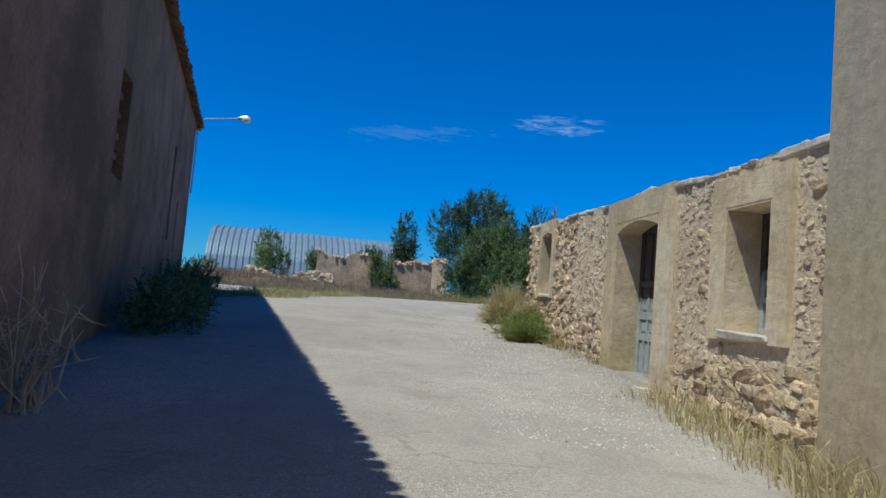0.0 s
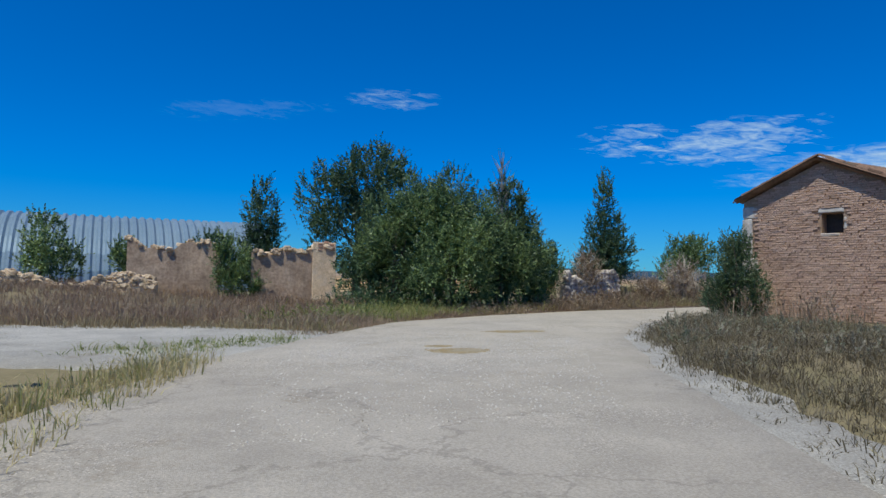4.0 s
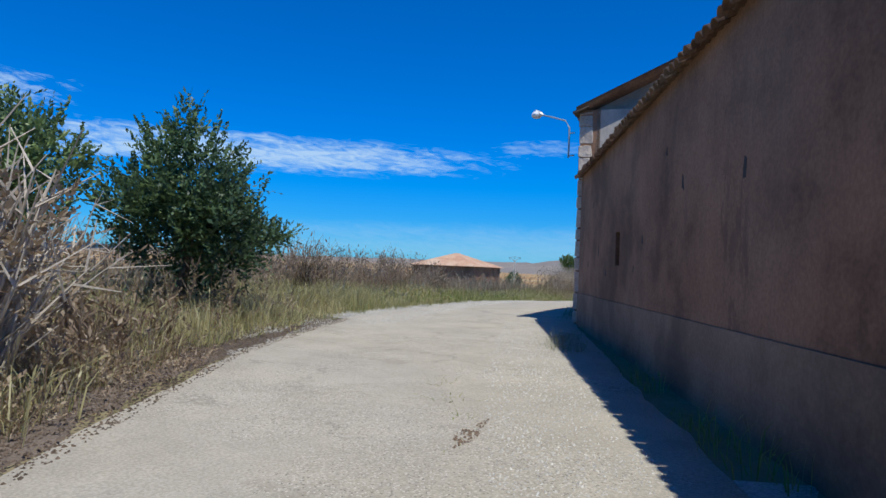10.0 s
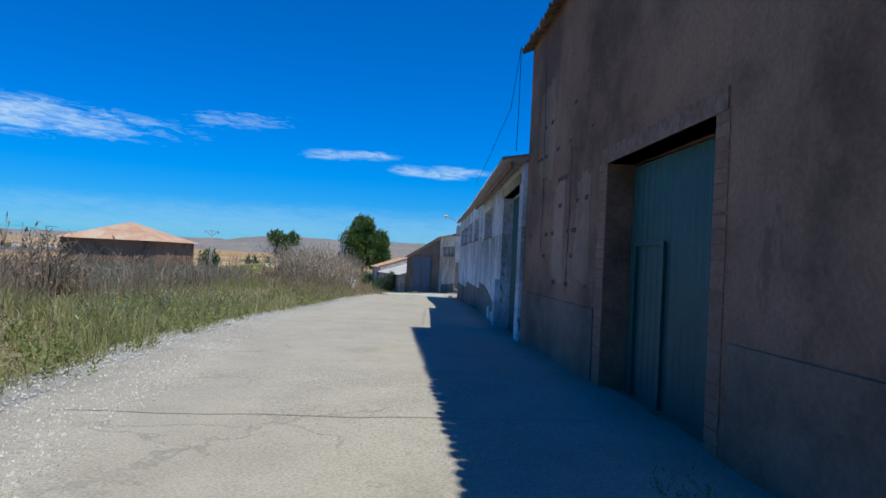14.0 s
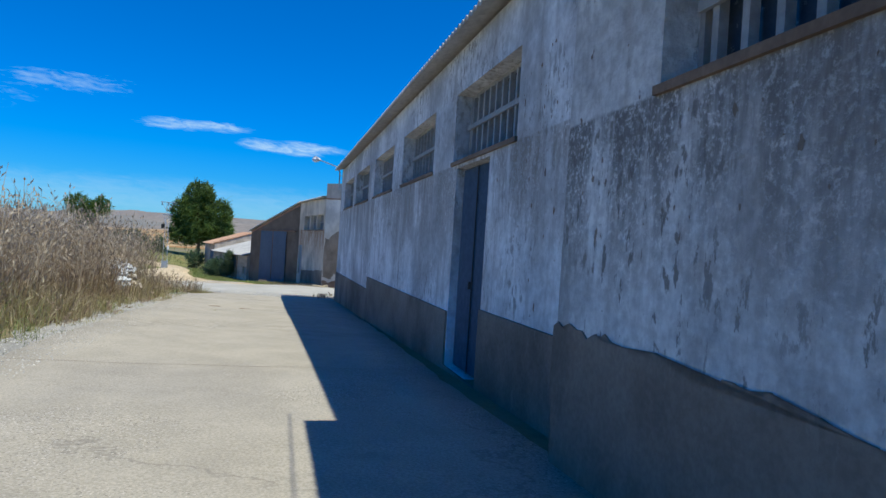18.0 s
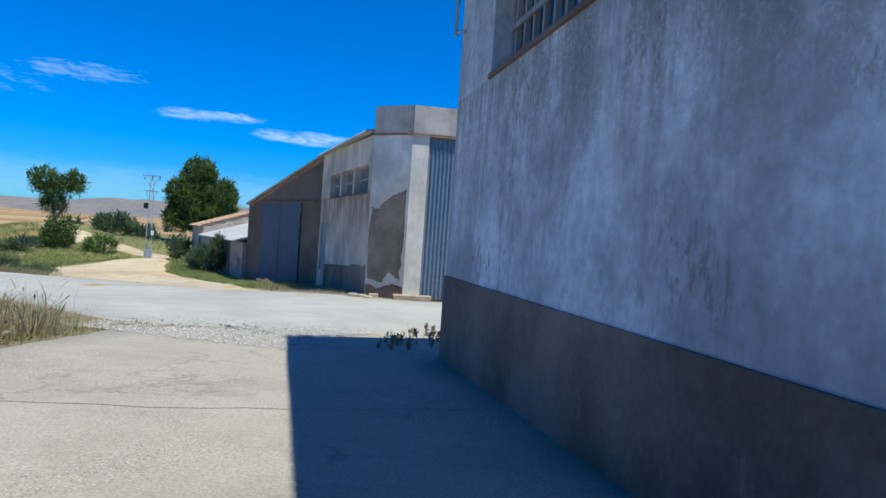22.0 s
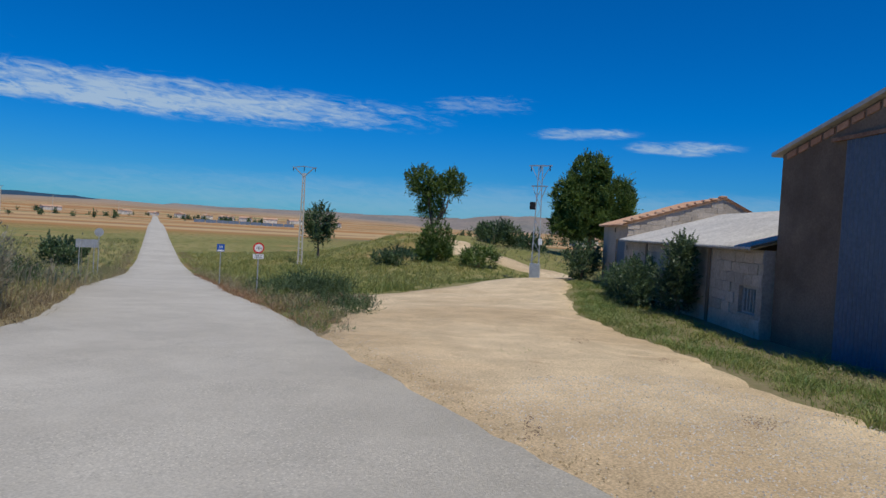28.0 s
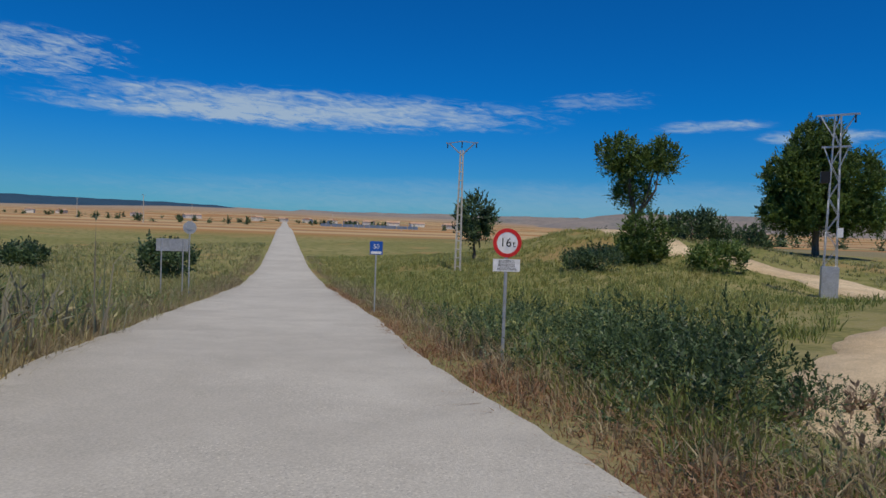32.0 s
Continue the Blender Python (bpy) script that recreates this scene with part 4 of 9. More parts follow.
# ---- buildings ----
def eave_tiles(parent, fr, u0, u1, w, z, drop, mat=TILE_OLD, pitch=0.21, length=0.42, slope=0.4):
    """A row of half-round clay tiles along an eave, each a piece of its own."""
    key = "tile_%s" % mat.name
    if key not in MESHES:
        V, F = [], []
        n = 6
        for e, (yy, rr) in enumerate(((0.0, 0.085), (-length, 0.105))):
            for th in (0.0, 0.016):
                for k in range(n + 1):
                    a = math.pi * k / n
                    V.append((math.cos(a) * (rr - th), yy, math.sin(a) * (rr - th) * 0.8))
        c = n + 1
        for k in range(n):
            F += [(k, k + 1, 2 * c + k + 1, 2 * c + k), (c + k + 1, c + k, 3 * c + k, 3 * c + k + 1), (2 * c + k, 2 * c + k + 1, 3 * c + k + 1, 3 * c + k)]
        MESHES[key] = mesh_of("tile", V, F, mat, True)
    n = int((u1 - u0) / pitch)
    rng = random.Random(int(u1 * 100 + z * 10))
    for i in range(n):
        ob = new("tile", MESHES[key])
        adopt(ob, parent)
        ob.matrix_basis = fr.m(u0 + (i + 0.5) * pitch, w - length + rng.uniform(-0.02, 0.02), z + rng.uniform(-0.012, 0.012)) @ Matrix.Rotation(math.pi, 4, "Z") @ pose(0, 0, 0, math.degrees(slope) + rng.uniform(-2, 2), 0, rng.uniform(-2, 2))


MESHES = {}


def barred_window(parent, fr, u0, u1, z0, z1, depth=0.22, n=9, rail=True, sill=None):
    """An opening in a thick wall: frame, upright bars, one rail, dark glass behind."""
    win = part("window", boxes(fr, (u0, u0 + 0.05, -depth - 0.05, -depth, z0, z1), (u1 - 0.05, u1, -depth - 0.05, -depth, z0, z1),
                               (u0 + 0.05, u1 - 0.05, -depth - 0.05, -depth, z0, z0 + 0.05), (u0 + 0.05, u1 - 0.05, -depth - 0.05, -depth, z1 - 0.05, z1)), BARS, parent, "barred steel window frame")
    for i in range(n):
        u = u0 + 0.05 + (u1 - u0 - 0.1) * (i + 0.5) / n
        part("bar", boxes(fr, (u - 0.028, u + 0.028, -depth - 0.04, -depth + 0.02, z0 + 0.05, z1 - 0.05)), BARS, win)
    if rail:
        zm = z0 + (z1 - z0) * 0.52
        part("rail", boxes(fr, (u0 + 0.05, u1 - 0.05, -depth + 0.022, -depth + 0.05, zm - 0.03, zm + 0.03)), BARS, win)
    part("pane", boxes(fr, (u0 + 0.02, u1 - 0.02, -depth - 0.10, -depth - 0.07, z0 + 0.02, z1 - 0.02)), GLASS, win, "dusty dark glass")
    if sill:
        part("sill", boxes(fr, (u0 - 0.03, u1 + 0.03, -depth, 0.03, z0 - 0.055, z0 - 0.002)), sill, win)
    return win


GLASS = surf("dusty_glass", (0.03, 0.045, 0.07), (0.05, 0.065, 0.09), scale=1.5, rough=0.25, bump=0, spec=0.6)


def back_box(parent, fr, u0, u1, z0, z1, depth, mat, t=0.3, name="wall"):
    """The three hidden walls of a building behind its street wall."""
    for a in ((u0, u0 + t, -depth, -0.4, z0, z1), (u1 - t, u1, -depth, -0.4, z0, z1), (u0 + t, u1 - t, -depth, -depth + t, z0, z1)):
        part(name, boxes(fr, a), mat, parent)


def rough_block(fr, u0, u1, w0, w1, z0, z1, seed):
    """A hewn stone: a bevelled block with uneven corners."""
    r = random.Random(seed)
    bm = bmesh.new()
    put_box(bm, fr, u0, u1, w0, w1, z0, z1)
    for v in bm.verts:
        v.co += Vector((r.uniform(-1, 1), r.uniform(-1, 1), r.uniform(-1, 1))) * 0.018
    bmesh.ops.bevel(bm, geom=bm.edges[:], offset=min(0.022, (z1 - z0) * 0.2), segments=1, affect="EDGES")
    bmesh.ops.subdivide_edges(bm, edges=[e for e in bm.edges if e.calc_length() > 0.12], cuts=3, use_grid_fill=True)
    shift = Vector((seed * 1.7, seed * 0.9, 0))
    for v in bm.verts:
        v.co += noise.noise_vector(v.co * 6.0 + shift) * 0.016 + noise.noise_vector(v.co * 19.0 + shift) * 0.007
    return bm


# left-hand house by the start, in shade
lh = building("house", "tall brown mud-rendered house with a tiled eave", "house", (-8.2, 20.2, 1.0))
LH = Wall((-8.05, 20.3), (-1.85, -0.2))


LH_LEN = LH.length
holes = [(4.9, 5.35, 2.2, 4.4), (3.2, 3.5, 2.0, 3.3), (11.8, 12.6, 2.6, 4.0)]
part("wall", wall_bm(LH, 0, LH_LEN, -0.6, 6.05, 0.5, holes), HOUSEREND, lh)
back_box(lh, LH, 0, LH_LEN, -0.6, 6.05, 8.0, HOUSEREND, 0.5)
part("roof", wavy_roof(LH, -0.15, LH_LEN + 0.2, 0.1, 6.1, -4.2, 7.9), TILE_OLD, lh, "old clay tile roof")
part("roof", wavy_roof(LH, -0.3, LH_LEN + 0.2, -8.4, 6.12, -4.2, 7.9), TILE_OLD, lh)
part("gable", wall_bm(Wall(LH.p(0, -8.0, 0).xy, LH.p(0, 0, 0).xy), 0, 8.0, 6.05, lambda u: 6.06 + 1.7 * (1 - abs(u - 4) / 4), 0.4, (), (4.0,)), HOUSEREND, lh)
part("eave", boxes(LH, (-0.42, -0.001, -8.2, 0.12, 5.97, 6.1)), TILE_OLD, lh, "overhanging eave along the end wall")
eave_tiles(lh, LH, -0.15, LH_LEN + 0.2, 0.22, 6.14, 0)
for a, b, c, d in holes:
    # Near-black sheet painted as the shade behind the slats.
    part("shutter", boxes(LH, (a, b, -0.35, -0.3, c, d)), DARKIN, lh, "near-black sheet behind the slatted opening")
    z = c
    while z < d - 0.1:
        part("slat", boxes(LH, (a, b, -0.22, -0.1, z, z + 0.09)), HOUSEREND, lh)
        z += 0.28

# near stuccoed house at the right of the start
nh = building("house", "stuccoed beige house with stained walls", "house", (3.1, 4.7, 0.2))
NH = Wall((3.4, -9.0), (2.77, 4.75))
part("wall", wall_bm(NH, 0, NH.length, -0.8, 6.5, 0.5), STUCCO, nh)
back_box(nh, NH, 0, NH.length, -0.8, 6.5, 7.0, STUCCO)
part("roof", wavy_roof(NH, -0.2, NH.length + 0.2, 0.4, 6.55, -7.3, 8.2), TILE_FAR, nh)

# ruined stone cottage
ruin = building("ruined_cottage", "roofless stone cottage with ochre door and window surrounds", "ruin", (2.4, 10, 0.5))
RU = Wall((2.93, 4.78), (1.86, 15.1))


def ru_top(u):
    return 2.87 + 0.026 * u + 0.012 * math.sin(u * 2.1) + 0.008 * math.sin(u * 5.3)


uD0, uD1 = RU.u_of(2.66, 8.1), RU.u_of(2.54, 9.55)
uW0, uW1 = RU.u_of(2.88, 5.67), RU.u_of(2.82, 6.47)
uV0, uV1 = RU.u_of(2.2, 13.2), RU.u_of(2.12, 14.03)
rholes = [(uD0, uD1, 0.45, 2.66), (uW0, uW1, 1.25, 2.5), (uV0, uV1, 1.62, 2.92)]
part("wall", wall_bm(RU, 0, RU.length, -0.3, ru_top, 0.5, rholes, step=0.35), MORTAR, ruin, "rubble wall in crumbling lime mortar")
RE = Wall(RU.p(RU.length - 0.003, 0, 0).xy, RU.p(RU.length - 0.003, -6.0, 0).xy)
part("wall", wall_bm(Wall(RU.p(RU.length - 0.003, -0.5, 0).xy, RU.p(RU.length - 0.003, -6.0, 0).xy), 0, 5.5, 0.2, lambda u: 3.3 - 0.12 * u + 0.06 * math.sin(3 * u), 0.45, step=0.5), MORTAR, ruin)
part("wall", wall_bm(Wall(RU.p(0, -6.0, 0).xy, RU.p(RU.length, -6.0, 0).xy), 0, RU.length, -0.3, 2.6, 0.45), MORTAR, ruin)
u = 0.0
rng_c = random.Random(19)
while u < RU.length - 0.05:
    s = min(rng_c.uniform(0.22, 0.6), RU.length - u)
    low = ru_top(u + s / 2) - 0.05
    part("coping", rough_block(RU, u, u + s - 0.015, -0.54, rng_c.uniform(0.005, 0.05), low, low + rng_c.uniform(0.055, 0.085), int(u * 40)), COPING, ruin, "uneven whitish lime coping slab")
    u += s
for a, b, c, d, m1, m2 in ((uD0, uD1, 0.4, 2.66, 0.4, 0.33), (uW0, uW1, 1.25, 2.5, 0.28, 0.3), (uV0, uV1, 1.62, 2.92, 0.16, 0.21)):
    z_top = d + m2
    low = c - (0.0 if c < 1 else 0.06)
    for bx in ((a - m1, a, -0.06, 0.05, low, z_top), (b, b + m1, -0.06, 0.05, low, z_top), (a, b, -0.06, 0.05, d, z_top)):
        part("surround", boxes(RU, bx), SURROUND, ruin, "smooth ochre rendered surround")
    for bx in ((a, a + 0.025, -0.42, 0.045, low, d), (b - 0.025, b, -0.42, 0.045, low, d), (a + 0.025, b - 0.025, -0.42, 0.045, d - 0.025, d)):
        part("reveal", boxes(RU, bx), SURROUND, ruin)
    if c != 1.25:
        bm = bmesh.new()
        rim = []
        for k in range(15):
            u, mid = a + 0.026 + (b - a - 0.052) * k / 14, k / 7 - 1
            rim.append([bm.verts.new(RU.p(u, w, z)) for w, z in ((0.046, d - 0.026), (0.046, d - 0.03 - 0.08 * (b - a) * mid * mid), (-0.3, d - 0.03 - 0.08 * (b - a) * mid * mid), (-0.3, d - 0.026))])
        for p, q in zip(rim, rim[1:]):
            for k in range(4):
                bm.faces.new([p[k], q[k], q[(k + 1) % 4], p[(k + 1) % 4]])
        part("arch", bm, SURROUND, ruin, "shallow arched head of the opening")
    if c > 1:
        part("sill", rough_block(RU, a - 0.03, b + 0.03, -0.42, 0.075, c - 0.055, c + 0.02, int(a * 10)), COPING, ruin)


def panelled_door(parent, fr, u0, u1, z0, z1, w, mat, dark):
    """A two-leaf framed door: sunk panels between stiles and rails, blue-grey below and dark above."""
    mid = (u0 + u1) / 2
    h = z1 - z0
    cut = 0.53
    r = random.Random(77)
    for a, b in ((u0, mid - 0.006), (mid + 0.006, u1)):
        leaf = part("door", boxes(fr, (a, b, w - 0.05, w - 0.02, z0, z0 + h * cut)), mat, parent, "weathered framed door leaf, blue-grey below and dark above")
        part("upper_board", boxes(fr, (a, b, w - 0.05, w - 0.02, z0 + h * cut, z1)), dark, leaf, "dark upper boards")
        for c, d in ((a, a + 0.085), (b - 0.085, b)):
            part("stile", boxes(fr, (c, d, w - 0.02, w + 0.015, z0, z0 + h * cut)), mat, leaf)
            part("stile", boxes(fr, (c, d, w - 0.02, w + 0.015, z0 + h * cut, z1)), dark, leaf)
        for f0, f1 in ((0.0, 0.045), (0.255, 0.30), (0.39, 0.44)):
            part("rail", boxes(fr, (a + 0.085, b - 0.085, w - 0.02, w + 0.012, z0 + h * f0, z0 + h * f1)), mat, leaf)
        for f0, f1 in ((0.60, 0.64), (0.95, 1.0)):
            part("rail", boxes(fr, (a + 0.085, b - 0.085, w - 0.02, w + 0.012, z0 + h * f0, z0 + h * f1)), dark, leaf)
        for f0, f1, cols, m in ((0.045, 0.255, 3, mat), (0.30, 0.39, 2, mat), (0.44, cut, 2, mat), (cut, 0.60, 2, dark), (0.64, 0.95, 2, dark)):
            wide = (b - a - 0.17) / cols
            for k in range(cols):
                c = a + 0.085 + wide * k
                if k:
                    part("mullion", boxes(fr, (c - 0.022, c + 0.022, w - 0.02, w + 0.012, z0 + h * f0, z0 + h * f1)), m, leaf)
                lo, hi = (0.0 if k == 0 else 0.022), (0.0 if k == cols - 1 else 0.022)
                part("panel", boxes(fr, (c + lo + 0.018, c + wide - hi - 0.018, w - 0.02, w - 0.006, z0 + h * f0 + (0.03 if f0 != cut else 0.0), z0 + h * f1 - (0.03 if f1 != cut else 0.0))), m, leaf)
        bm = bmesh.new()
        x = a + 0.004
        while x < b - 0.02:
            wd, ln = r.uniform(0.006, 0.02), 0.02 + 0.12 * r.random() ** 2
            deep = 0.018 if (x < a + 0.085 or x > b - 0.1) else -0.003
            bm.faces.new([bm.verts.new(fr.p(x + du, w + deep, z0 + h * cut + dz)) for du, dz in ((0, 0.0), (wd * 0.5, -ln), (wd, 0.0))])
            x += wd * 0.8
        part("worn_edge", bm, dark, leaf, "ragged lower edge of the dark upper part")


# Near-black tone for everything above the door's ragged dividing line.
DARKWOOD = surf("dark_upper_wood", (0.065, 0.055, 0.05), (0.11, 0.095, 0.085), (0.085, 0.075, 0.07), scale=2.5, fine=24, rough=0.85, bump=0.3, bscale=30, streaks=0.4, streak_col=(0.16, 0.16, 0.155))
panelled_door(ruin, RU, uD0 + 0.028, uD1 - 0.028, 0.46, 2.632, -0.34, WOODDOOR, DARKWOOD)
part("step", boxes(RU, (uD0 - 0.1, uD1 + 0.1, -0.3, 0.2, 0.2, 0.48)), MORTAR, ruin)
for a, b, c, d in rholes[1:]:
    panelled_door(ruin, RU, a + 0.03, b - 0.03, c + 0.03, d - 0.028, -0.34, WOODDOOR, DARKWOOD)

# adobe barn: sunlit gable of mud bricks, long wall in shade
barn = building("barn", "adobe brick barn with a clay tile roof", "barn", (13.4, 31.2, 1.3))
GA = Wall((15.35, 29.75), (13.0, 34.05))
BL = Wall((13.0, 34.05), (28.58, 38.067))


def ga_top(u):
    return 5.16 + 1.12 * (1 - abs(u - GA.length / 2) / (GA.length / 2))


gu0, gu1 = GA.length / 2 - 0.6, GA.length / 2 + 0.02
part("wall", wall_bm(GA, 0, GA.length, 0.8, ga_top, 0.5, [(gu0, gu1, 4.03, 4.66)], (GA.length / 2,)), ADOBE_J, barn, "sunlit gable wall of mud brick")
part("wall", wall_bm(BL, 0.5, BL.length, 0.8, 5.25, 0.5, [(10.55, 10.95, 2.9, 3.5)]), BROWNREND, barn, "long mud-rendered wall")
part("wall", boxes(BL, (1.75, BL.length, -GA.length * 0.96, -GA.length * 0.96 + 0.4, 0.8, 5.25)), BROWNREND, barn)
ridge_w = -GA.length * 0.48
slant = -(GA.p(0, 0, 0) - GA.p(GA.length, 0, 0)).dot(BL.d) / (GA.length * 0.96)
part("roof", wavy_roof(BL, -0.34, BL.length - 0.02, 0.1, 5.24, ridge_w, 6.4, skew=-slant), TILE_OLD, barn, "old clay tile roof")
part("roof", wavy_roof(BL, -0.34, BL.length - 0.02, -GA.length * 0.96 - 0.3, 5.16, ridge_w, 6.4, skew=-slant), TILE_OLD, barn)
eave_tiles(barn, BL, -0.3, BL.length - 0.05, 0.22, 5.3, 0)
part("lintel", rough_block(GA, gu0 - 0.02, gu1 + 0.1, -0.2, 0.035, 4.665, 4.8, 61), DRESSED, barn, "stone lintel")
part("sill", rough_block(GA, gu0 + 0.1, gu1 + 0.02, -0.2, 0.06, 3.95, 4.028, 62), QUOIN, barn, "pale broken sill")
part("jamb", rough_block(GA, gu0 - 0.1, gu0 - 0.004, -0.2, 0.03, 4.15, 4.5, 63), DRESSED, barn)
# Near-black sheet in the window hole stands for the shade inside; no shutter.
part("shutter", boxes(GA, (gu0, gu1, -0.46, -0.42, 4.03, 4.66)), DARKIN, barn)
# rake tiles along both slopes of the gable
MESHES["rake"] = mesh_of("tile", [(math.cos(math.pi * k / 6) * r, y, math.sin(math.pi * k / 6) * r * 0.8) for y, r in ((0.0, 0.085), (0.44, 0.11)) for k in range(7)],
                         [(k, k + 1, 8 + k, 7 + k) for k in range(6)], TILE_OLD, True)
for sgn in (1, -1):
    crest, foot = GA.p(GA.length / 2, 0.27, 6.44), GA.p(GA.length / 2 + sgn * (GA.length / 2 + 0.06), 0.27, 5.28)
    fall = (foot - crest).normalized()
    across = GA.n
    up = across.cross(fall) if across.cross(fall).z > 0 else fall.cross(across)
    n = int((foot - crest).length / 0.36)
    for i in range(n):
        at = crest + fall * (0.36 * i)
        ob = new("tile", MESHES["rake"])
        adopt(ob, barn)
        x_ax = fall.cross(up)
        ob.matrix_basis = Matrix(((x_ax.x, fall.x, up.x, at.x), (x_ax.y, fall.y, up.y, at.y), (x_ax.z, fall.z, up.z, at.z), (0, 0, 0, 1)))
# dressed corner stones
zq, k = 1.0, 0
while zq < 5.0:
    hgt = (0.62, 0.4, 0.78, 0.5, 0.7)[k % 5]
    part("quoin", rough_block(GA, GA.length - (0.3, 0.46, 0.34, 0.5, 0.28)[k % 5], GA.length + 0.03, -0.3, 0.04, zq, min(zq + hgt, 5.14) - 0.02, k), DRESSED, barn)
    zq += hgt
    k += 1

# taller house joined to the barn, with dressed quoins and a green door
tall = building("house", "tall mud-rendered house with dressed stone quoins", "house", (35, 38, 1.4))
TH = Wall((28.62, 38.15), (41.35, 37.6))
tu0, tu1 = TH.u_of(33.75, 38), TH.u_of(36.45, 38)
part("wall", wall_bm(TH, 0, TH.length, 0.7, 6.95, 0.5, [(tu0, tu1, 1.2, 4.02)]), BROWNREND, tall)
back_box(tall, TH, 0, TH.length, 0.7, 6.95, 7.0, GREYREND, 0.4)
part("gable", wall_bm(Wall(TH.p(0.4, -7.0, 0).xy, TH.p(0.4, 0, 0).xy), 0, 7.0, 6.9, lambda u: 6.96 + 1.55 * (1 - abs(u - 3.5) / 3.5), 0.4, (), (3.5,)), GREYREND, tall)
part("roof", wavy_roof(TH, -0.3, TH.length + 0.25, 0.08, 6.95, -3.5, 8.6), TILE_OLD, tall, "clay tile roof")
part("roof", wavy_roof(TH, -0.3, TH.length + 0.3, -7.4, 6.95, -3.5, 8.6), TILE_OLD, tall)
eave_tiles(tall, TH, -0.3, TH.length + 0.25, 0.2, 6.98, 0)
zq, k = 1.0, 0
while zq < 6.9:
    hgt = (0.5, 0.33, 0.42, 0.56, 0.36, 0.45, 0.3)[k % 7]
    wid = (0.3, 0.52, 0.36, 0.28, 0.5, 0.4, 0.56)[k % 7]
    part("quoin", rough_block(TH, -0.02, wid, -0.3, 0.045, zq, min(zq + hgt, 6.92) - 0.025, 30 + k), QUOIN, tall, "pale dressed limestone block")
    zq += hgt
    k += 1
for a, b in ((0.58, tu0 - 0.35), (tu1 + 0.3, TH.length)):
    part("plinth", boxes(TH, (a, b, 0, 0.025, 0.7, 2.3)), GREYBROWN, tall, "grey-brown cement base course")
door = part("door", corrugated(TH, tu0 + 0.02, tu1 - 0.02, 1.25, 3.98, -0.3, 0.16, 0.008), GREENDOOR, tall, "dark green sheet metal door")
part("wicket", boxes(TH, (tu0 + 1.6, tu0 + 1.64, -0.29, -0.26, 1.3, 3.1), (tu0 + 2.4, tu0 + 2.44, -0.29, -0.26, 1.3, 3.1), (tu0 + 1.64, tu0 + 2.4, -0.29, -0.26, 3.06, 3.1)), GREENDOOR, door)
part("lintel", boxes(TH, (tu0 - 0.2, tu1 + 0.2, -0.3, 0.02, 4.02, 4.2)), RUST, tall)
z = 1.3
while z < 3.95:
    part("brick", boxes(TH, (tu1 + 0.002, tu1 + 0.3, -0.2, 0.008, z, z + 0.1)), BRICKDUSK, tall)
    part("brick", boxes(TH, (tu0 - 0.22, tu0 - 0.002, -0.2, 0.008, z, z + 0.1)), BRICKDUSK, tall)
    z += 0.115

# low whitewashed store with a green gate
store = building("store_building", "low stained whitewashed store with a green sheet gate", "store", (46, 37.3, 1.3))
SA = Wall((41.35, 37.68), (51.95, 36.62))
sg0, sg1, sw0, sw1 = SA.u_of(41.85, 37.6), SA.u_of(44.9, 37.3), SA.u_of(47.9, 37), SA.u_of(50.75, 36.8)
part("wall", wall_bm(SA, 0, SA.length, 0.6, 4.72, 0.35, [(sg0, sg1, 1.15, 4.36), (sw0, sw1, 3.56, 4.4)]), FLAKING, store, "flaking stained lime plaster wall")
back_box(store, SA, 0, SA.length, 0.6, 4.72, 9.0, WHITEWASH)
part("roof", wavy_roof(SA, -0.02, SA.length + 0.0, 0.42, 4.78, -9.0, 6.3, 0.177, 0.022), FIBRE, store, "corrugated fibre-cement roof")
part("fascia", boxes(SA, (0, SA.length, 0.2, 0.26, 4.6, 4.72)), RUST, store)
gate = part("gate", corrugated(SA, sg0 + 0.02, sg1 - 0.02, 1.2, 4.33, -0.25, 0.09, 0.014), GREENDOOR, store, "dark green ribbed sheet gate")
part("stile", boxes(SA, ((sg0 + sg1) / 2 - 0.02, (sg0 + sg1) / 2 + 0.02, -0.23, -0.2, 1.2, 4.33)), GREENDOOR, gate)
part("lintel", boxes(SA, (sg0 - 0.15, sg1 + 0.15, -0.2, 0.03, 4.36, 4.55)), OCHRE, store)
part("pier", boxes(SA, (sg1 + 0.05, sg1 + 0.42, 0.0, 0.12, 0.6, 2.4)), WHITEWASH, store)
barred_window(store, SA, sw0, sw1, 3.56, 4.4, n=11, sill=GREYBROWN)

# long whitewashed hall
hall = building("hall", "long stained whitewashed farm hall with high barred windows", "hall", (63, 35.5, 0.9))
HA = Wall((51.95, 36.27), (74.3, 34.27))
hw = [(HA.u_of(a, 36), HA.u_of(b, 36)) for a, b in ((54.05, 56.7), (58.0, 60.85), (62.0, 64.95), (66.0, 69.2), (69.9, 72.9))]
hd0, hd1 = HA.u_of(54.97, 36.3), HA.u_of(56.47, 36.1)
part("wall", wall_bm(HA, 0, HA.length, -0.6, 5.38, 0.35, [(a, b, 3.8, 4.76) for a, b in hw] + [(hd0, hd1, 0.95, 3.7)]), WHITEWASH, hall)
back_box(hall, HA, 0, HA.length, -0.6, 5.38, 11.0, WHITEWASH, 0.35)
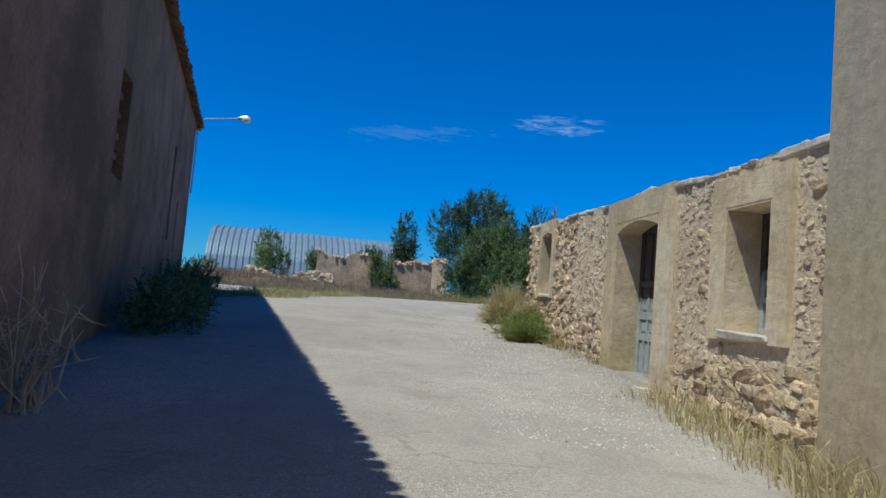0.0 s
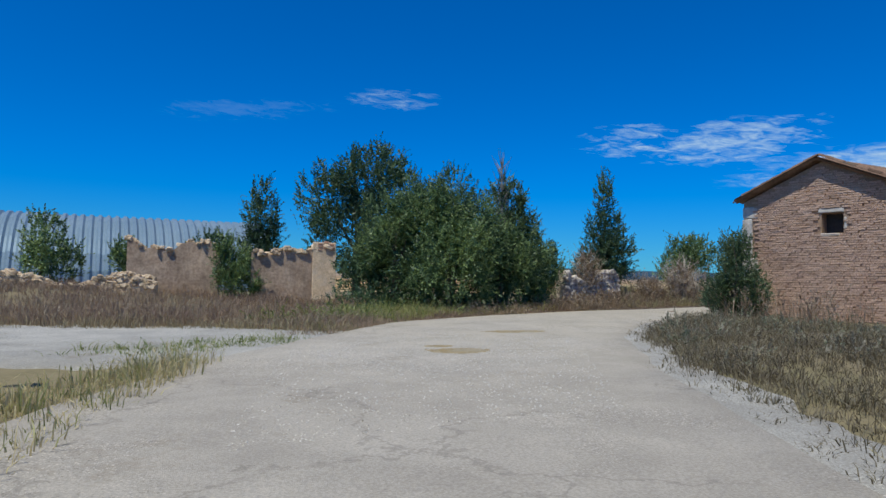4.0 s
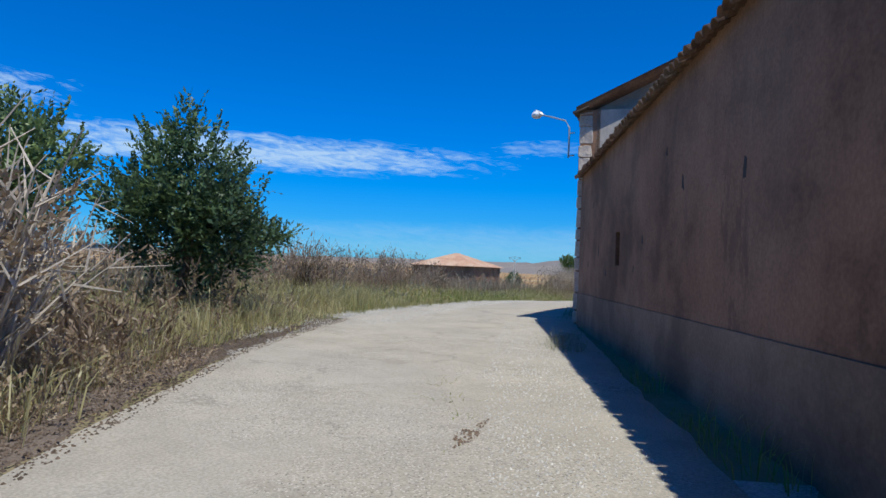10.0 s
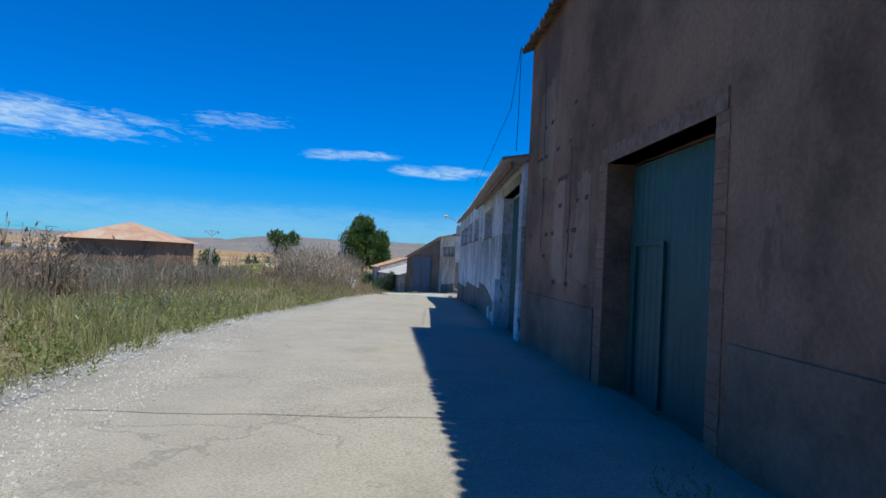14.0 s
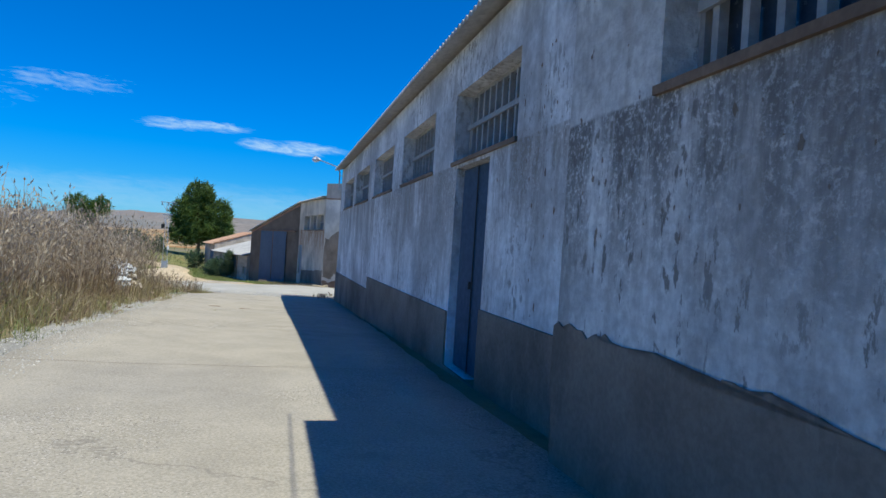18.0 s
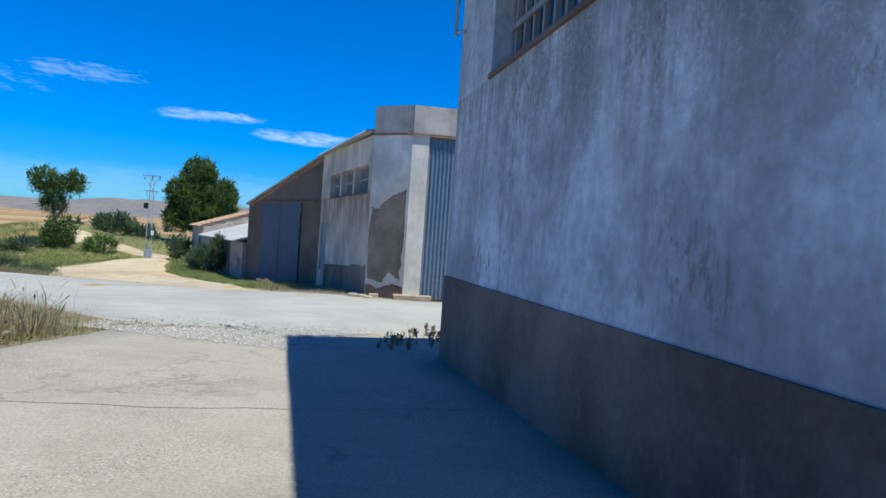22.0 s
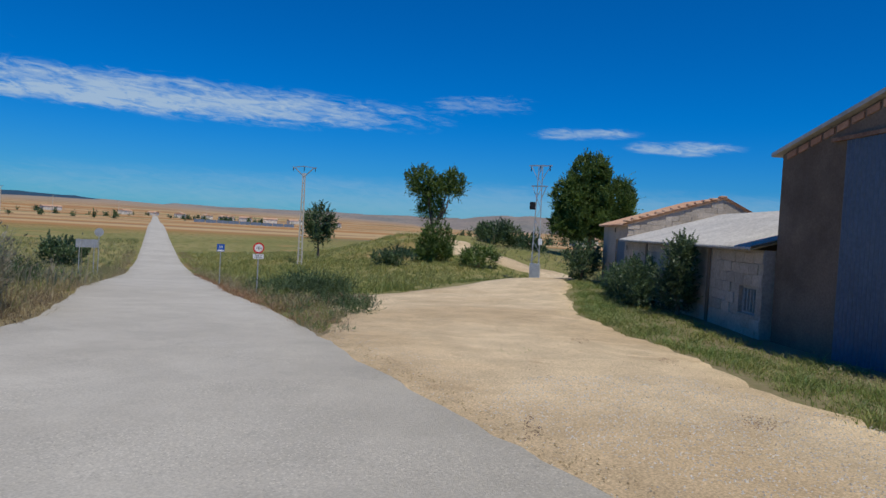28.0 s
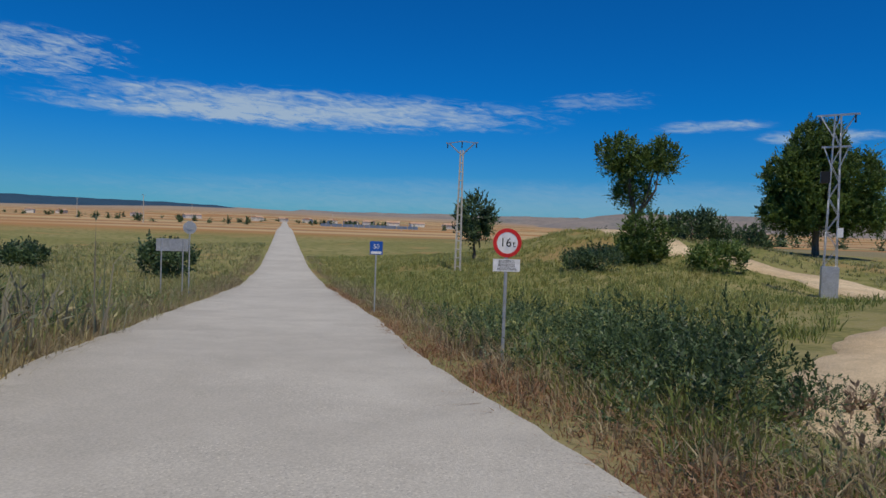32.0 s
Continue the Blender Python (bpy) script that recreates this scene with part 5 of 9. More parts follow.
for uu in (0.0, HA.length - 0.35):
    part("gable", wall_bm(Wall(HA.p(uu, -11.0, 0).xy, HA.p(uu, 0, 0).xy), 0, 11.0, 5.34, lambda u: 5.39 + 1.5 * (1 - abs(u - 5.5) / 5.5), 0.35, (), (5.5,)), GREYREND, hall)
step_u = HA.u_of(64.95, 35.2)
for a, b, c in ((0.0, hd0 - 0.02, 1.9), (hd1 + 0.02, step_u, 1.72), (step_u, HA.length, 1.40)):
    part("plinth", boxes(HA, (a, b, 0, 0.03, -0.6, c)), PLINTH, hall, "damp grey cement plinth")
part("roof", wavy_roof(HA, -0.25, HA.length + 0.2, 0.28, 5.43, -5.5, 6.98, 0.177, 0.025), FIBRE, hall, "corrugated fibre-cement roof")
part("roof", wavy_roof(HA, -0.25, HA.length + 0.25, -11.5, 5.41, -5.5, 6.98, 0.177, 0.025), FIBRE, hall)
for i in range(14):
    part("ridge_tile", boxes(HA, (-0.32, 0.0, -5.4 + i * 0.4, -5.03 + i * 0.4, 6.86 - i * 0.107, 6.98 - i * 0.107)), TILE, hall)
for i, (a, b) in enumerate(hw):
    barred_window(hall, HA, a, b, 3.8, 4.76, n=10, sill=GREYBROWN)
dr = part("door", corrugated(HA, hd0 + 0.02, hd1 - 0.02, 1.0, 3.68, -0.14, 0.076, 0.034), SHADEBLUE, hall, "grey-blue ribbed sheet door")
part("stile", boxes(HA, ((hd0 + hd1) / 2 - 0.012, (hd0 + hd1) / 2 + 0.012, -0.1, -0.09, 1.0, 3.68)), DARKIN, dr)
part("step", boxes(HA, (hd0 - 0.018, hd1 + 0.018, 0, 0.028, -0.6, 0.98)), PLINTH, hall)
part("handle", boxes(HA, ((hd0 + hd1) / 2 + 0.05, (hd0 + hd1) / 2 + 0.075, -0.1, -0.07, 2.08, 2.18)), DARKIN, dr)
part("chimney", boxes(HA, (HA.length - 3.0, HA.length - 2.2, -4.6, -3.9, 6.0, 7.5)), OCHRE, hall)

# corner garage with three-leaf steel gate
gar = building("garage_building", "cement-rendered corner garage with a tall blue-grey steel gate", "garage", (85, 29, 0))
GF = Wall((83.0, 17.5), (85.33, 31.98))
GC = Wall((85.33, 31.98), (86.3, 32.95))
GS = Wall((86.3, 32.95), (95.1, 33.3))


def gf(y):
    return GF.u_of(83.0 + (y - 17.5) * 0.161, y)


gd = [gf(26.25), gf(28.28), gf(30.38), gf(31.48)]
part("wall", wall_bm(GF, 0, GF.length, -0.5, 4.95, 0.35, [(gd[0], gd[3], -0.5, 4.93), (gf(23.6), gf(24.95), 3.18, 4.2), (gf(20.3), gf(22.0), 3.18, 4.2)]), CREAM, gar)
part("parapet", wall_bm(GF, gf(22.6), gf(30.15), 4.954, lambda u: 6.85, 0.35, w_out=0.03), GREYREND, gar, "grey cement parapet")
part("parapet", wall_bm(GF, gf(30.15) + 0.003, GF.length, 4.954, 5.82, 0.35, w_out=0.03), GREYREND, gar)
part("parapet", wall_bm(GF, 0, gf(22.6) - 0.003, 4.954, 6.02, 0.35, w_out=0.03), GREYREND, gar)
part("plinth", boxes(GF, (0, gd[0] - 0.1, 0, 0.012, -0.5, 0.92)), PLINTH, gar)
part("wall", wall_bm(GC, 0, GC.length, -0.5, 4.92, 0.35), CREAM, gar, "chamfered corner with patched grey render")
part("parapet", wall_bm(GC, 0, GC.length, 4.924, 5.82, 0.35, w_out=0.02), GREYREND, gar)

def jag_patch(parent, fr, outline, mat, seed, w=0.006, label="", jag=0.035, name="render_patch"):
    """A flake or stain with a ragged outline, standing slightly proud of its wall."""
    r = random.Random(seed)
    pts = []
    for (a0, b0), (a1, b1) in zip(outline, outline[1:] + outline[:1]):
        n = max(1, int(math.hypot(a1 - a0, b1 - b0) / 0.07))
        drift = 0.0
        for k in range(n):
            f = k / n
            drift = 0.6 * drift + r.uniform(-jag, jag)
            pts.append((a0 + (a1 - a0) * f + drift, b0 + (b1 - b0) * f + r.uniform(-jag, jag) + 0.6 * drift))
    bm = bmesh.new()
    f = [bm.verts.new(fr.p(a, w, b)) for a, b in pts]
    g = [bm.verts.new(fr.p(a, -0.02, b)) for a, b in pts]
    bmesh.ops.triangulate(bm, faces=[bm.faces.new(f)])
    for k in range(len(pts)):
        bm.faces.new([f[k], g[k], g[(k + 1) % len(pts)], f[(k + 1) % len(pts)]])
    return part(name, bm, mat, parent, label)


jag_patch(gar, GC, [(0.14, 0.55), (0.5, 0.75), (0.75, 0.45), (1.3, 0.5), (1.3, 2.75), (1.1, 2.6), (0.8, 2.95), (0.5, 3.1), (0.12, 3.3), (0.08, 2.2)], PLINTH, 3, 0.012, "rough grey cement patch")
jag_patch(gar, GC, [(0.03, -0.4), (1.33, -0.4), (1.33, 0.36), (1.1, 0.3), (0.8, 0.2), (0.4, 0.38), (0.03, 0.3)], GREYBROWN, 4, 0.02, "flaking brown base", 0.04)
part("cornice", boxes(GC, (-0.02, GC.length + 0.02, 0, 0.06, 4.93, 4.98)), RUST, gar)
gwin = [(GS.u_of(86.75, 33), GS.u_of(88.75, 33)), (GS.u_of(89.0, 33), GS.u_of(91.0, 33)), (GS.u_of(91.25, 33.1), GS.u_of(93.2, 33.2))]
sd0, sd1 = GS.u_of(93.45, 33.2), GS.u_of(94.75, 33.3)
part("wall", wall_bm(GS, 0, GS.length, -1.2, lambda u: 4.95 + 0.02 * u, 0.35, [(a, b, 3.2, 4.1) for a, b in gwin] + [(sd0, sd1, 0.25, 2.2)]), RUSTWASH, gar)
jag_patch(gar, GS, [(0.03, -1.15), (sd0 - 0.06, -1.15), (sd0 - 0.06, 0.5), (4.5, 0.62), (2.0, 0.78), (0.03, 0.9)], PLINTH, 7, 0.012, "damp grey base")
part("wall", boxes(GS, (0.5, GS.length, -15.4, -15.05, -1.0, 5.0)), CREAM, gar)
part("wall", boxes(GS, (GS.length - 0.3, GS.length, -15.0, -0.4, -1.0, 5.0)), CREAM, gar)
part("roof", wavy_roof(GS, 0.2, GS.length + 0.1, 0.25, 5.08, -8.0, 6.4, 0.177, 0.022), FIBRE, gar)
part("roof", wavy_roof(GS, 0.2, GS.length + 0.1, -15.5, 5.0, -8.0, 6.4, 0.177, 0.022), FIBRE, gar)
for a, b in gwin:
    barred_window(gar, GS, a, b, 3.2, 4.1, n=7, sill=GREYBROWN)
barred_window(gar, GF, gf(23.6), gf(24.95), 3.18, 4.2, n=7)
barred_window(gar, GF, gf(20.3), gf(22.0), 3.18, 4.2, n=7)
part("door", boxes(GS, (sd0, sd1, -0.1, -0.06, 0.25, 2.2)), BLUEDOOR, gar, "grey-blue sheet side door")
for i, (a, b) in enumerate(zip(gd, gd[1:])):
    leaf = part("gate", corrugated(GF, a + 0.014, b - 0.014, 0.05, 4.86, -0.06, 0.118, 0.03), BLUEDOOR, gar, "tall blue-grey ribbed steel gate leaf")
    part("stile", boxes(GF, (a, a + 0.018, -0.08, -0.02, 0.02, 4.9)), RUST, leaf, "rusty angle-iron stile")
    part("stile", boxes(GF, (b - 0.018, b, -0.08, -0.02, 0.02, 4.9)), RUST, leaf)
    part("rail", boxes(GF, (a + 0.018, b - 0.018, -0.1, -0.04, 4.87, 4.9)), RUST, leaf)
    part("rail", boxes(GF, (a + 0.018, b - 0.018, -0.1, -0.04, 0.02, 0.05)), RUST, leaf)
part("gate_track", boxes(GF, (gd[0] - 0.1, gd[3] + 0.7, 0.03, 0.09, 4.945, 4.985)), RUST, gar)
part("padlock", boxes(GF, (gd[2] - 0.05, gd[2] + 0.05, -0.02, 0.01, 1.05, 1.2)), DARKIN, gar, "dark padlock hasp")
part("kerb", rough_block(GF, GF.length - 0.85, GF.length + 0.3, 0.0, 0.3, -0.3, 0.13, 301), OCHRE, gar)
for k, (u, w, h) in enumerate(((GF.length + 0.75, 0.25, 0.14), (GF.length + 1.05, 0.4, 0.1), (GF.length + 0.9, 0.6, 0.08), (GF.length + 1.35, 0.3, 0.12))):
    part("rubble_stone", rough_block(GF, u, u + 0.28, w - 0.1, w + 0.12, -0.25, h, 310 + k), STUCCO, gar)

# brown gabled shed with a sliding door
shed = building("shed", "brown-rendered lean-to shed with a big blue sliding door", "shed", (99, 34.6, -0.8))
SH = Wall((95.1, 33.3), (103.3, 36.0))
su0, su1 = SH.u_of(97.0, 33.9), SH.u_of(101.25, 35.3)


def sh_top(u):
    return 5.05 - 2.05 * u / SH.length


part("wall", wall_bm(SH, 0, SH.length, -1.6, sh_top, 0.35, [(su0, su1, -1.6, 3.0)], step=0.6), SHEDREND, shed)
part("wall", boxes(SH, (SH.length - 0.3, SH.length, -14, -0.36, -1.6, 2.9)), SHEDREND, shed)
part("wall", boxes(SH, (0, SH.length - 0.3, -14.3, -14.0, -1.6, 2.9)), SHEDREND, shed)
bm = bmesh.new()
rv = [bm.verts.new(SH.p(u, w, sh_top(u) + dz)) for dz in (0.03, 0.11) for u, w in ((-0.1, 0.12), (SH.length + 0.25, 0.12), (SH.length + 0.25, -14.3), (-0.1, -14.3))]
for f in ((0, 1, 2, 3), (7, 6, 5, 4), (0, 4, 5, 1), (1, 5, 6, 2), (2, 6, 7, 3), (3, 7, 4, 0)):
    bm.faces.new([rv[i] for i in f])
part("roof", bm, FIBRE, shed)
for i in range(22):
    u = 0.1 + i * (SH.length - 0.2) / 22
    bm = bmesh.new()
    pts = [bm.verts.new(SH.p(uu, w, sh_top(uu) - 0.16 + dz)) for dz in (0.0, 0.12) for w in (0.0, 0.03) for uu in (u, u + 0.3)]
    for f in ((0, 1, 3, 2), (4, 6, 7, 5), (0, 4, 5, 1), (2, 3, 7, 6), (0, 2, 6, 4), (1, 5, 7, 3)):
        bm.faces.new([pts[k] for k in f])
    part("brick", bm, BRICKRED, shed)
leaf = part("door", corrugated(SH, su0 - 0.1, su1 + 0.1, -1.1, 3.05, 0.06, 0.11, 0.014), SHADEBLUE, shed, "blue-grey ribbed sliding door")
part("door_rail", boxes(SH, (su0 - 1.6, su1 + 0.5, 0.03, 0.1, 3.06, 3.13)), RUST, shed)
part("stile", boxes(SH, ((su0 + su1) / 2 - 0.02, (su0 + su1) / 2 + 0.02, 0.07, 0.1, -1.1, 3.05)), RUST, leaf)

# low block outbuilding with fibre-cement roof
outb = building("outbuilding", "low concrete block outbuilding with a corrugated roof", "outbuilding", (109, 37, -1))
OB = Wall((103.45, 36.2), (119.2, 39.2))
OB_END = 12.7
ow0, ow1 = 0.3, 1.25
part("wall", wall_bm(OB, 0, OB_END - 0.003, -1.9, 0.95, 0.25, [(ow0, ow1, -0.52, 0.1)]), BLOCK, outb)
part("wall", boxes(OB, (0, OB_END - 0.003, -4.0, -3.75, -1.9, 2.05)), BLOCK, outb)
part("roof", wavy_roof(OB, -0.1, OB_END - 0.01, 0.35, 1.0, -3.7, 2.22, 0.177, 0.025), FIBRE, outb, "pale corrugated fibre-cement roof")
barred_window(outb, OB, ow0, ow1, -0.52, 0.1, 0.1, 5, False)
for u in (3.2, 6.4, 9.6):
    part("post", boxes(OB, (u - 0.09, u + 0.09, 0.027, 0.06, -1.9, 0.94)), SHEDREND, outb, "cement post dividing the wall")

# gabled block barn standing beyond the outbuilding
byre = building("barn", "small gabled barn of pale blocks with a tiled verge", "barn", (118, 37.5, -1.5))


def by_top(u):
    return 2.85 - (0.31 * (u - 3.0) if u > 3.0 else 0.5 * (3.0 - u))


BG = Wall(OB.p(OB_END, -6.7, 0).xy, OB.p(OB_END, 0.0, 0).xy)
BF = Wall(OB.p(OB_END, 0.0, 0).xy, OB.p(17.6, 0.0, 0).xy)
part("gable", wall_bm(BG, 0, BG.length, -1.9, by_top, 0.25, (), (3.0,), step=0.5), BLOCK, byre, "pale block gable wall")
part("wall", wall_bm(BF, 0.26, BF.length, -2.3, 1.62, 0.25, [(0.5, 2.2, -2.3, 1.0)]), BLOCK, byre)
part("door", boxes(BF, (0.5, 2.2, -0.12, -0.08, -1.9, 1.0)), SHADEBLUE, byre, "dark blue sheet door")
part("vent", boxes(BF, (2.32, 2.56, -0.02, 0.004, 1.3, 1.5)), DARKIN, byre, "small dark vent")
part("wall", boxes(BF, (BF.length - 0.25, BF.length, -6.4, -0.26, -2.3, 1.6)), BLOCK, byre)
part("wall", boxes(BF, (0.26, BF.length - 0.26, -6.65, -6.4, -2.3, 1.3)), BLOCK, byre)
part("roof", wavy_roof(BF, -0.1, BF.length + 0.1, 0.25, 1.62, -3.7, 2.9, 0.2, 0.03), TILE_FAR, byre, "old orange tile roof")
part("roof", wavy_roof(BF, -0.1, BF.length + 0.1, -6.95, 1.3, -3.7, 2.9, 0.2, 0.03), TILE_FAR, byre)
for k in range(13):
    f = k / 13
    part("verge_tile", rough_block(BG, BG.length + 0.2 - 4.0 * f - 0.3, BG.length + 0.2 - 4.0 * f, -0.2, 0.08, by_top(BG.length - 4.0 * f) + 0.02, by_top(BG.length - 4.0 * f) + 0.1, 340 + k), TILE_FAR, byre)

# square hut with a hipped tile roof in the fields
hut = building("hut", "square hut with a hipped clay tile roof among the reeds", "hut", (97, 62.5, 0.9))
HU = Wall((101.0, 58.0), (92.9, 59.3))
part("wall", wall_bm(HU, 0, HU.length, 0.0, 3.3, 0.4), BROWNREND, hut)
back_box(hut, HU, 0, HU.length, 0.0, 3.3, 9.0, BROWNREND)
bm = bmesh.new()
c4 = [bm.verts.new(HU.p(u, w, 3.28)) for u, w in ((-0.45, 0.45), (HU.length + 0.45, 0.45), (HU.length + 0.45, -9.4), (-0.45, -9.4))]
ap = [bm.verts.new(HU.p(HU.length / 2 - 0.6, -4.5, 5.0)), bm.verts.new(HU.p(HU.length / 2 + 0.6, -4.5, 5.0))]
for f in ((c4[0], c4[1], ap[1], ap[0]), (c4[1], c4[2], ap[1]), (c4[2], c4[3], ap[0], ap[1]), (c4[3], c4[0], ap[0]), (c4[3], c4[2], c4[1], c4[0])):
    bm.faces.new(f)
part("roof", bm, TILE_FAR, hut, "orange hipped clay tile roof")


# ---- quonset hangar far behind the trees ----
hang = building("hangar", "white ribbed arched sheet-metal hangar", "hangar", (-12, 70, 1.5))
HG = Wall((-3.0, 71.0), (-23.6, 66.0))
bm = bmesh.new()
ribs, seg = 34, 14
rows = []
for i in range(ribs * 4 + 1):
    u = HG.length * i / (ribs * 4)
    bulge = 0.16 if i % 4 in (1, 2) else 0.0
    rows.append([bm.verts.new(HG.p(u, -7 + (7.2 + bulge) * math.cos(math.pi * k / seg), 1.4 + (5.8 + bulge) * math.sin(math.pi * k / seg))) for k in range(seg + 1)])
for ra, rb in zip(rows, rows[1:]):
    for k in range(seg):
        bm.faces.new([ra[k], rb[k], rb[k + 1], ra[k + 1]])
part("shell", bm, HANGAR, hang, "ribbed pale steel shell")
for uu in (0.05, HG.length - 0.05):
    bm = bmesh.new()
    bm.faces.new([bm.verts.new(HG.p(uu, -7 + 7.1 * math.cos(math.pi * k / seg), 1.4 + 5.7 * math.sin(math.pi * k / seg))) for k in range(seg + 1)])
    part("end_wall", bm, HANGAR, hang)


# ---- plants ----
def leaf_cloud(rng, blobs, count, size, shell=0.55, droop=0.0):
    """Leaves set alternately along short twigs that point out of ellipsoids (x, y, z, rx, ry, rz)."""
    blobs = np.array(blobs, float)
    vol = (blobs[:, 3] * blobs[:, 4] * blobs[:, 5]) ** (2 / 3)
    per = 13
    n = count // per + 1
    pick = rng.choice(len(blobs), n, p=vol / vol.sum())
    d = rng.normal(size=(n, 3))
    d /= np.linalg.norm(d, axis=1, keepdims=True)
    rad = shell + (1 - shell) * rng.random(n) ** 0.6
    rad *= 1 + 0.17 * rng.normal(size=n)
    ctr = blobs[pick, :3] + d * rad[:, None] * blobs[pick, 3:]

    def unit(v):
        return v / (np.linalg.norm(v, axis=1, keepdims=True) + 1e-9)

    way = unit(d * 0.8 + np.array([0, 0, 0.55 - 0.9 * droop]) + rng.normal(size=(n, 3)) * 0.4)
    long = size * per * rng.uniform(0.4, 1.15, (n, 1))
    side = unit(np.cross(way, np.array([0, 0, 1.0]) + rng.normal(size=(n, 3)) * 0.35))
    face = np.cross(side, way)
    out = []
    for k in range(per):
        f = (k + 0.5) / per
        sgn = 1.0 if k % 2 else -1.0
        pos = ctr + way * long * (f - 0.55) + np.array([0, 0, -0.18]) * long * f * f
        a = unit(way * (0.5 + 0.7 * f) + side * sgn * (0.9 - 0.7 * f) + rng.normal(size=(n, 3)) * 0.28)
        b = unit(np.cross(a, face + rng.normal(size=(n, 3)) * 0.45))
        s = size * rng.uniform(0.65, 1.25, (n, 1)) * (1.1 - 0.35 * f)
        q = pos + a * s * 0.9
        out.append(np.stack([q - a * s, q + b * s * 0.46, q + a * s, q - b * s * 0.46], 1))
    return np.concatenate(out)[:count]


def limbs(rng, base, tips, r0, mat_parent, mat=BARK, name="trunk"):
    """A trunk that splits into limbs reaching for the crown's parts."""
    bm = bmesh.new()
    base = Vector(base)
    mean = sum((Vector(t) for t in tips), Vector()) / len(tips)
    fork = base.lerp(Vector((base.x * 0.6 + mean.x * 0.4, base.y * 0.6 + mean.y * 0.4, mean.z)), 0.45)
    tube(bm, [base - Vector((0, 0, 0.25)), base.lerp(fork, 0.5) + Vector((rng.normal() * 0.05, rng.normal() * 0.05, 0)), fork], [r0 * 1.25, r0, r0 * 0.8], 8)
    trunk = part(name, bm, mat, mat_parent)
    for t in tips:
        bm = bmesh.new()
        t = Vector(t)
        mid = fork.lerp(t, 0.5) + Vector((rng.normal(), rng.normal(), rng.normal())) * 0.06 * (t - fork).length
        tube(bm, [fork - Vector((0, 0, 0.05)), mid, t], [r0 * 0.55, r0 * 0.33, r0 * 0.1], 5)
        part("limb", bm, mat, mat_parent)
    return trunk


def shoots(rng, blobs, size):
    """Leafy shoots standing out of a crown's upper skin, which make its outline ragged."""
    out = []
    for b in blobs:
        n = int(16 + 26 * b[3] * b[4])
        d = rng.normal(size=(n, 3))
        d[:, 2] = np.abs(d[:, 2]) * 0.9 - 0.15
        d /= np.linalg.norm(d, axis=1, keepdims=True)
        foot = np.array(b[:3]) + d * np.array(b[3:]) * 0.92
        way = d * 0.55 + np.array([0, 0, 0.75]) + rng.normal(size=(n, 3)) * 0.2
        way /= np.linalg.norm(way, axis=1, keepdims=True)
        tall = rng.uniform(0.25, 0.75, (n, 1)) * min(1.0, 0.45 + 0.3 * b[5]) * (1 + 4 * max(0.0, size - 0.07))
        for k in range(20):
            f = (k + rng.random((n, 1))) / 20
            q = foot + way * tall * f + rng.normal(size=(n, 3)) * size * 0.5 * (1.2 - f)
            a = way * 0.5 + rng.normal(size=(n, 3)) * 0.75
            a /= np.linalg.norm(a, axis=1, keepdims=True)
            s = np.cross(a, rng.normal(size=(n, 3)))
            s /= np.linalg.norm(s, axis=1, keepdims=True) + 1e-9
            g = size * (1.15 - 0.5 * f)
            out.append(np.stack([q - a * g, q + s * g * 0.46, q + a * g, q - s * g * 0.46], 1))
    return np.concatenate(out)


def tree(name, label, cat, x, y, blobs, count, size, mat, r0, seed, stem=True, droop=0.0, shell=0.5, group=""):
    """blobs are given from the tree's foot: (dx, dy, dz, rx, ry, rz)."""
    rng = np.random.default_rng(seed)
    z = gz(x, y)
    root = thing(name, label, cat, (x, y, z), group)
    world_blobs = []
    for b in blobs:
        world_blobs.append(b)
        for _ in range(8):
            d = rng.normal(size=3)
            d /= np.linalg.norm(d)
            k = rng.uniform(0.2, 0.42)
            tall_k = 1.9 if d[2] > 0.25 else 1.1
            world_blobs.append((b[0] + d[0] * b[3] * 0.92, b[1] + d[1] * b[4] * 0.92, max(0.2, b[2] + d[2] * b[5] * 0.92), b[3] * k / tall_k ** 0.5, b[4] * k / tall_k ** 0.5, b[5] * k * tall_k))
    tips = [(b[0] * 0.9, b[1] * 0.9, b[2] + b[5] * 0.3) for b in blobs]
    tips += [(b[0], b[1], b[2]) for b in world_blobs[1::9]]
    limbs(rng, (0, 0, 0), tips, r0, root)
    pts = np.concatenate([leaf_cloud(rng, world_blobs, count, size, shell, droop), shoots(rng, blobs, size)])
    lo = pts[:, :, 2].min(1) > 0.02
    part("crown", quads_mesh("crown", pts[lo], mat), mat, root)
    return root


# elm thicket along the lane's bend
tree("elm_tree", "dense dark green elm with an uneven crown", "tree", 1.8, 38.4, [(0.2, 0, 2.6, 1.5, 1.4, 1.6), (-0.2, 0.6, 1.6, 1.3, 1.2, 1.2), (1.0, -0.3, 3.3, 1.2, 1.1, 1.2), (1.6, 0.4, 2.4, 1.3, 1.2, 1.4)], 28000, 0.06, LEAF_ELM, 0.16, 11)
tree("elm_thicket", "dense elm thicket hanging over the lane's verge", "bush", 3.4, 36.5, [(0, 0, 1.6, 1.4, 1.3, 1.5), (-0.9, 0.6, 1.2, 1.1, 1.0, 1.1), (0.9, 0.8, 2.4, 1.4, 1.2, 1.4), (-0.4, 0.9, 3.0, 1.3, 1.1, 1.2)], 36000, 0.056, LEAF_ELM, 0.1, 12, droop=0.5)
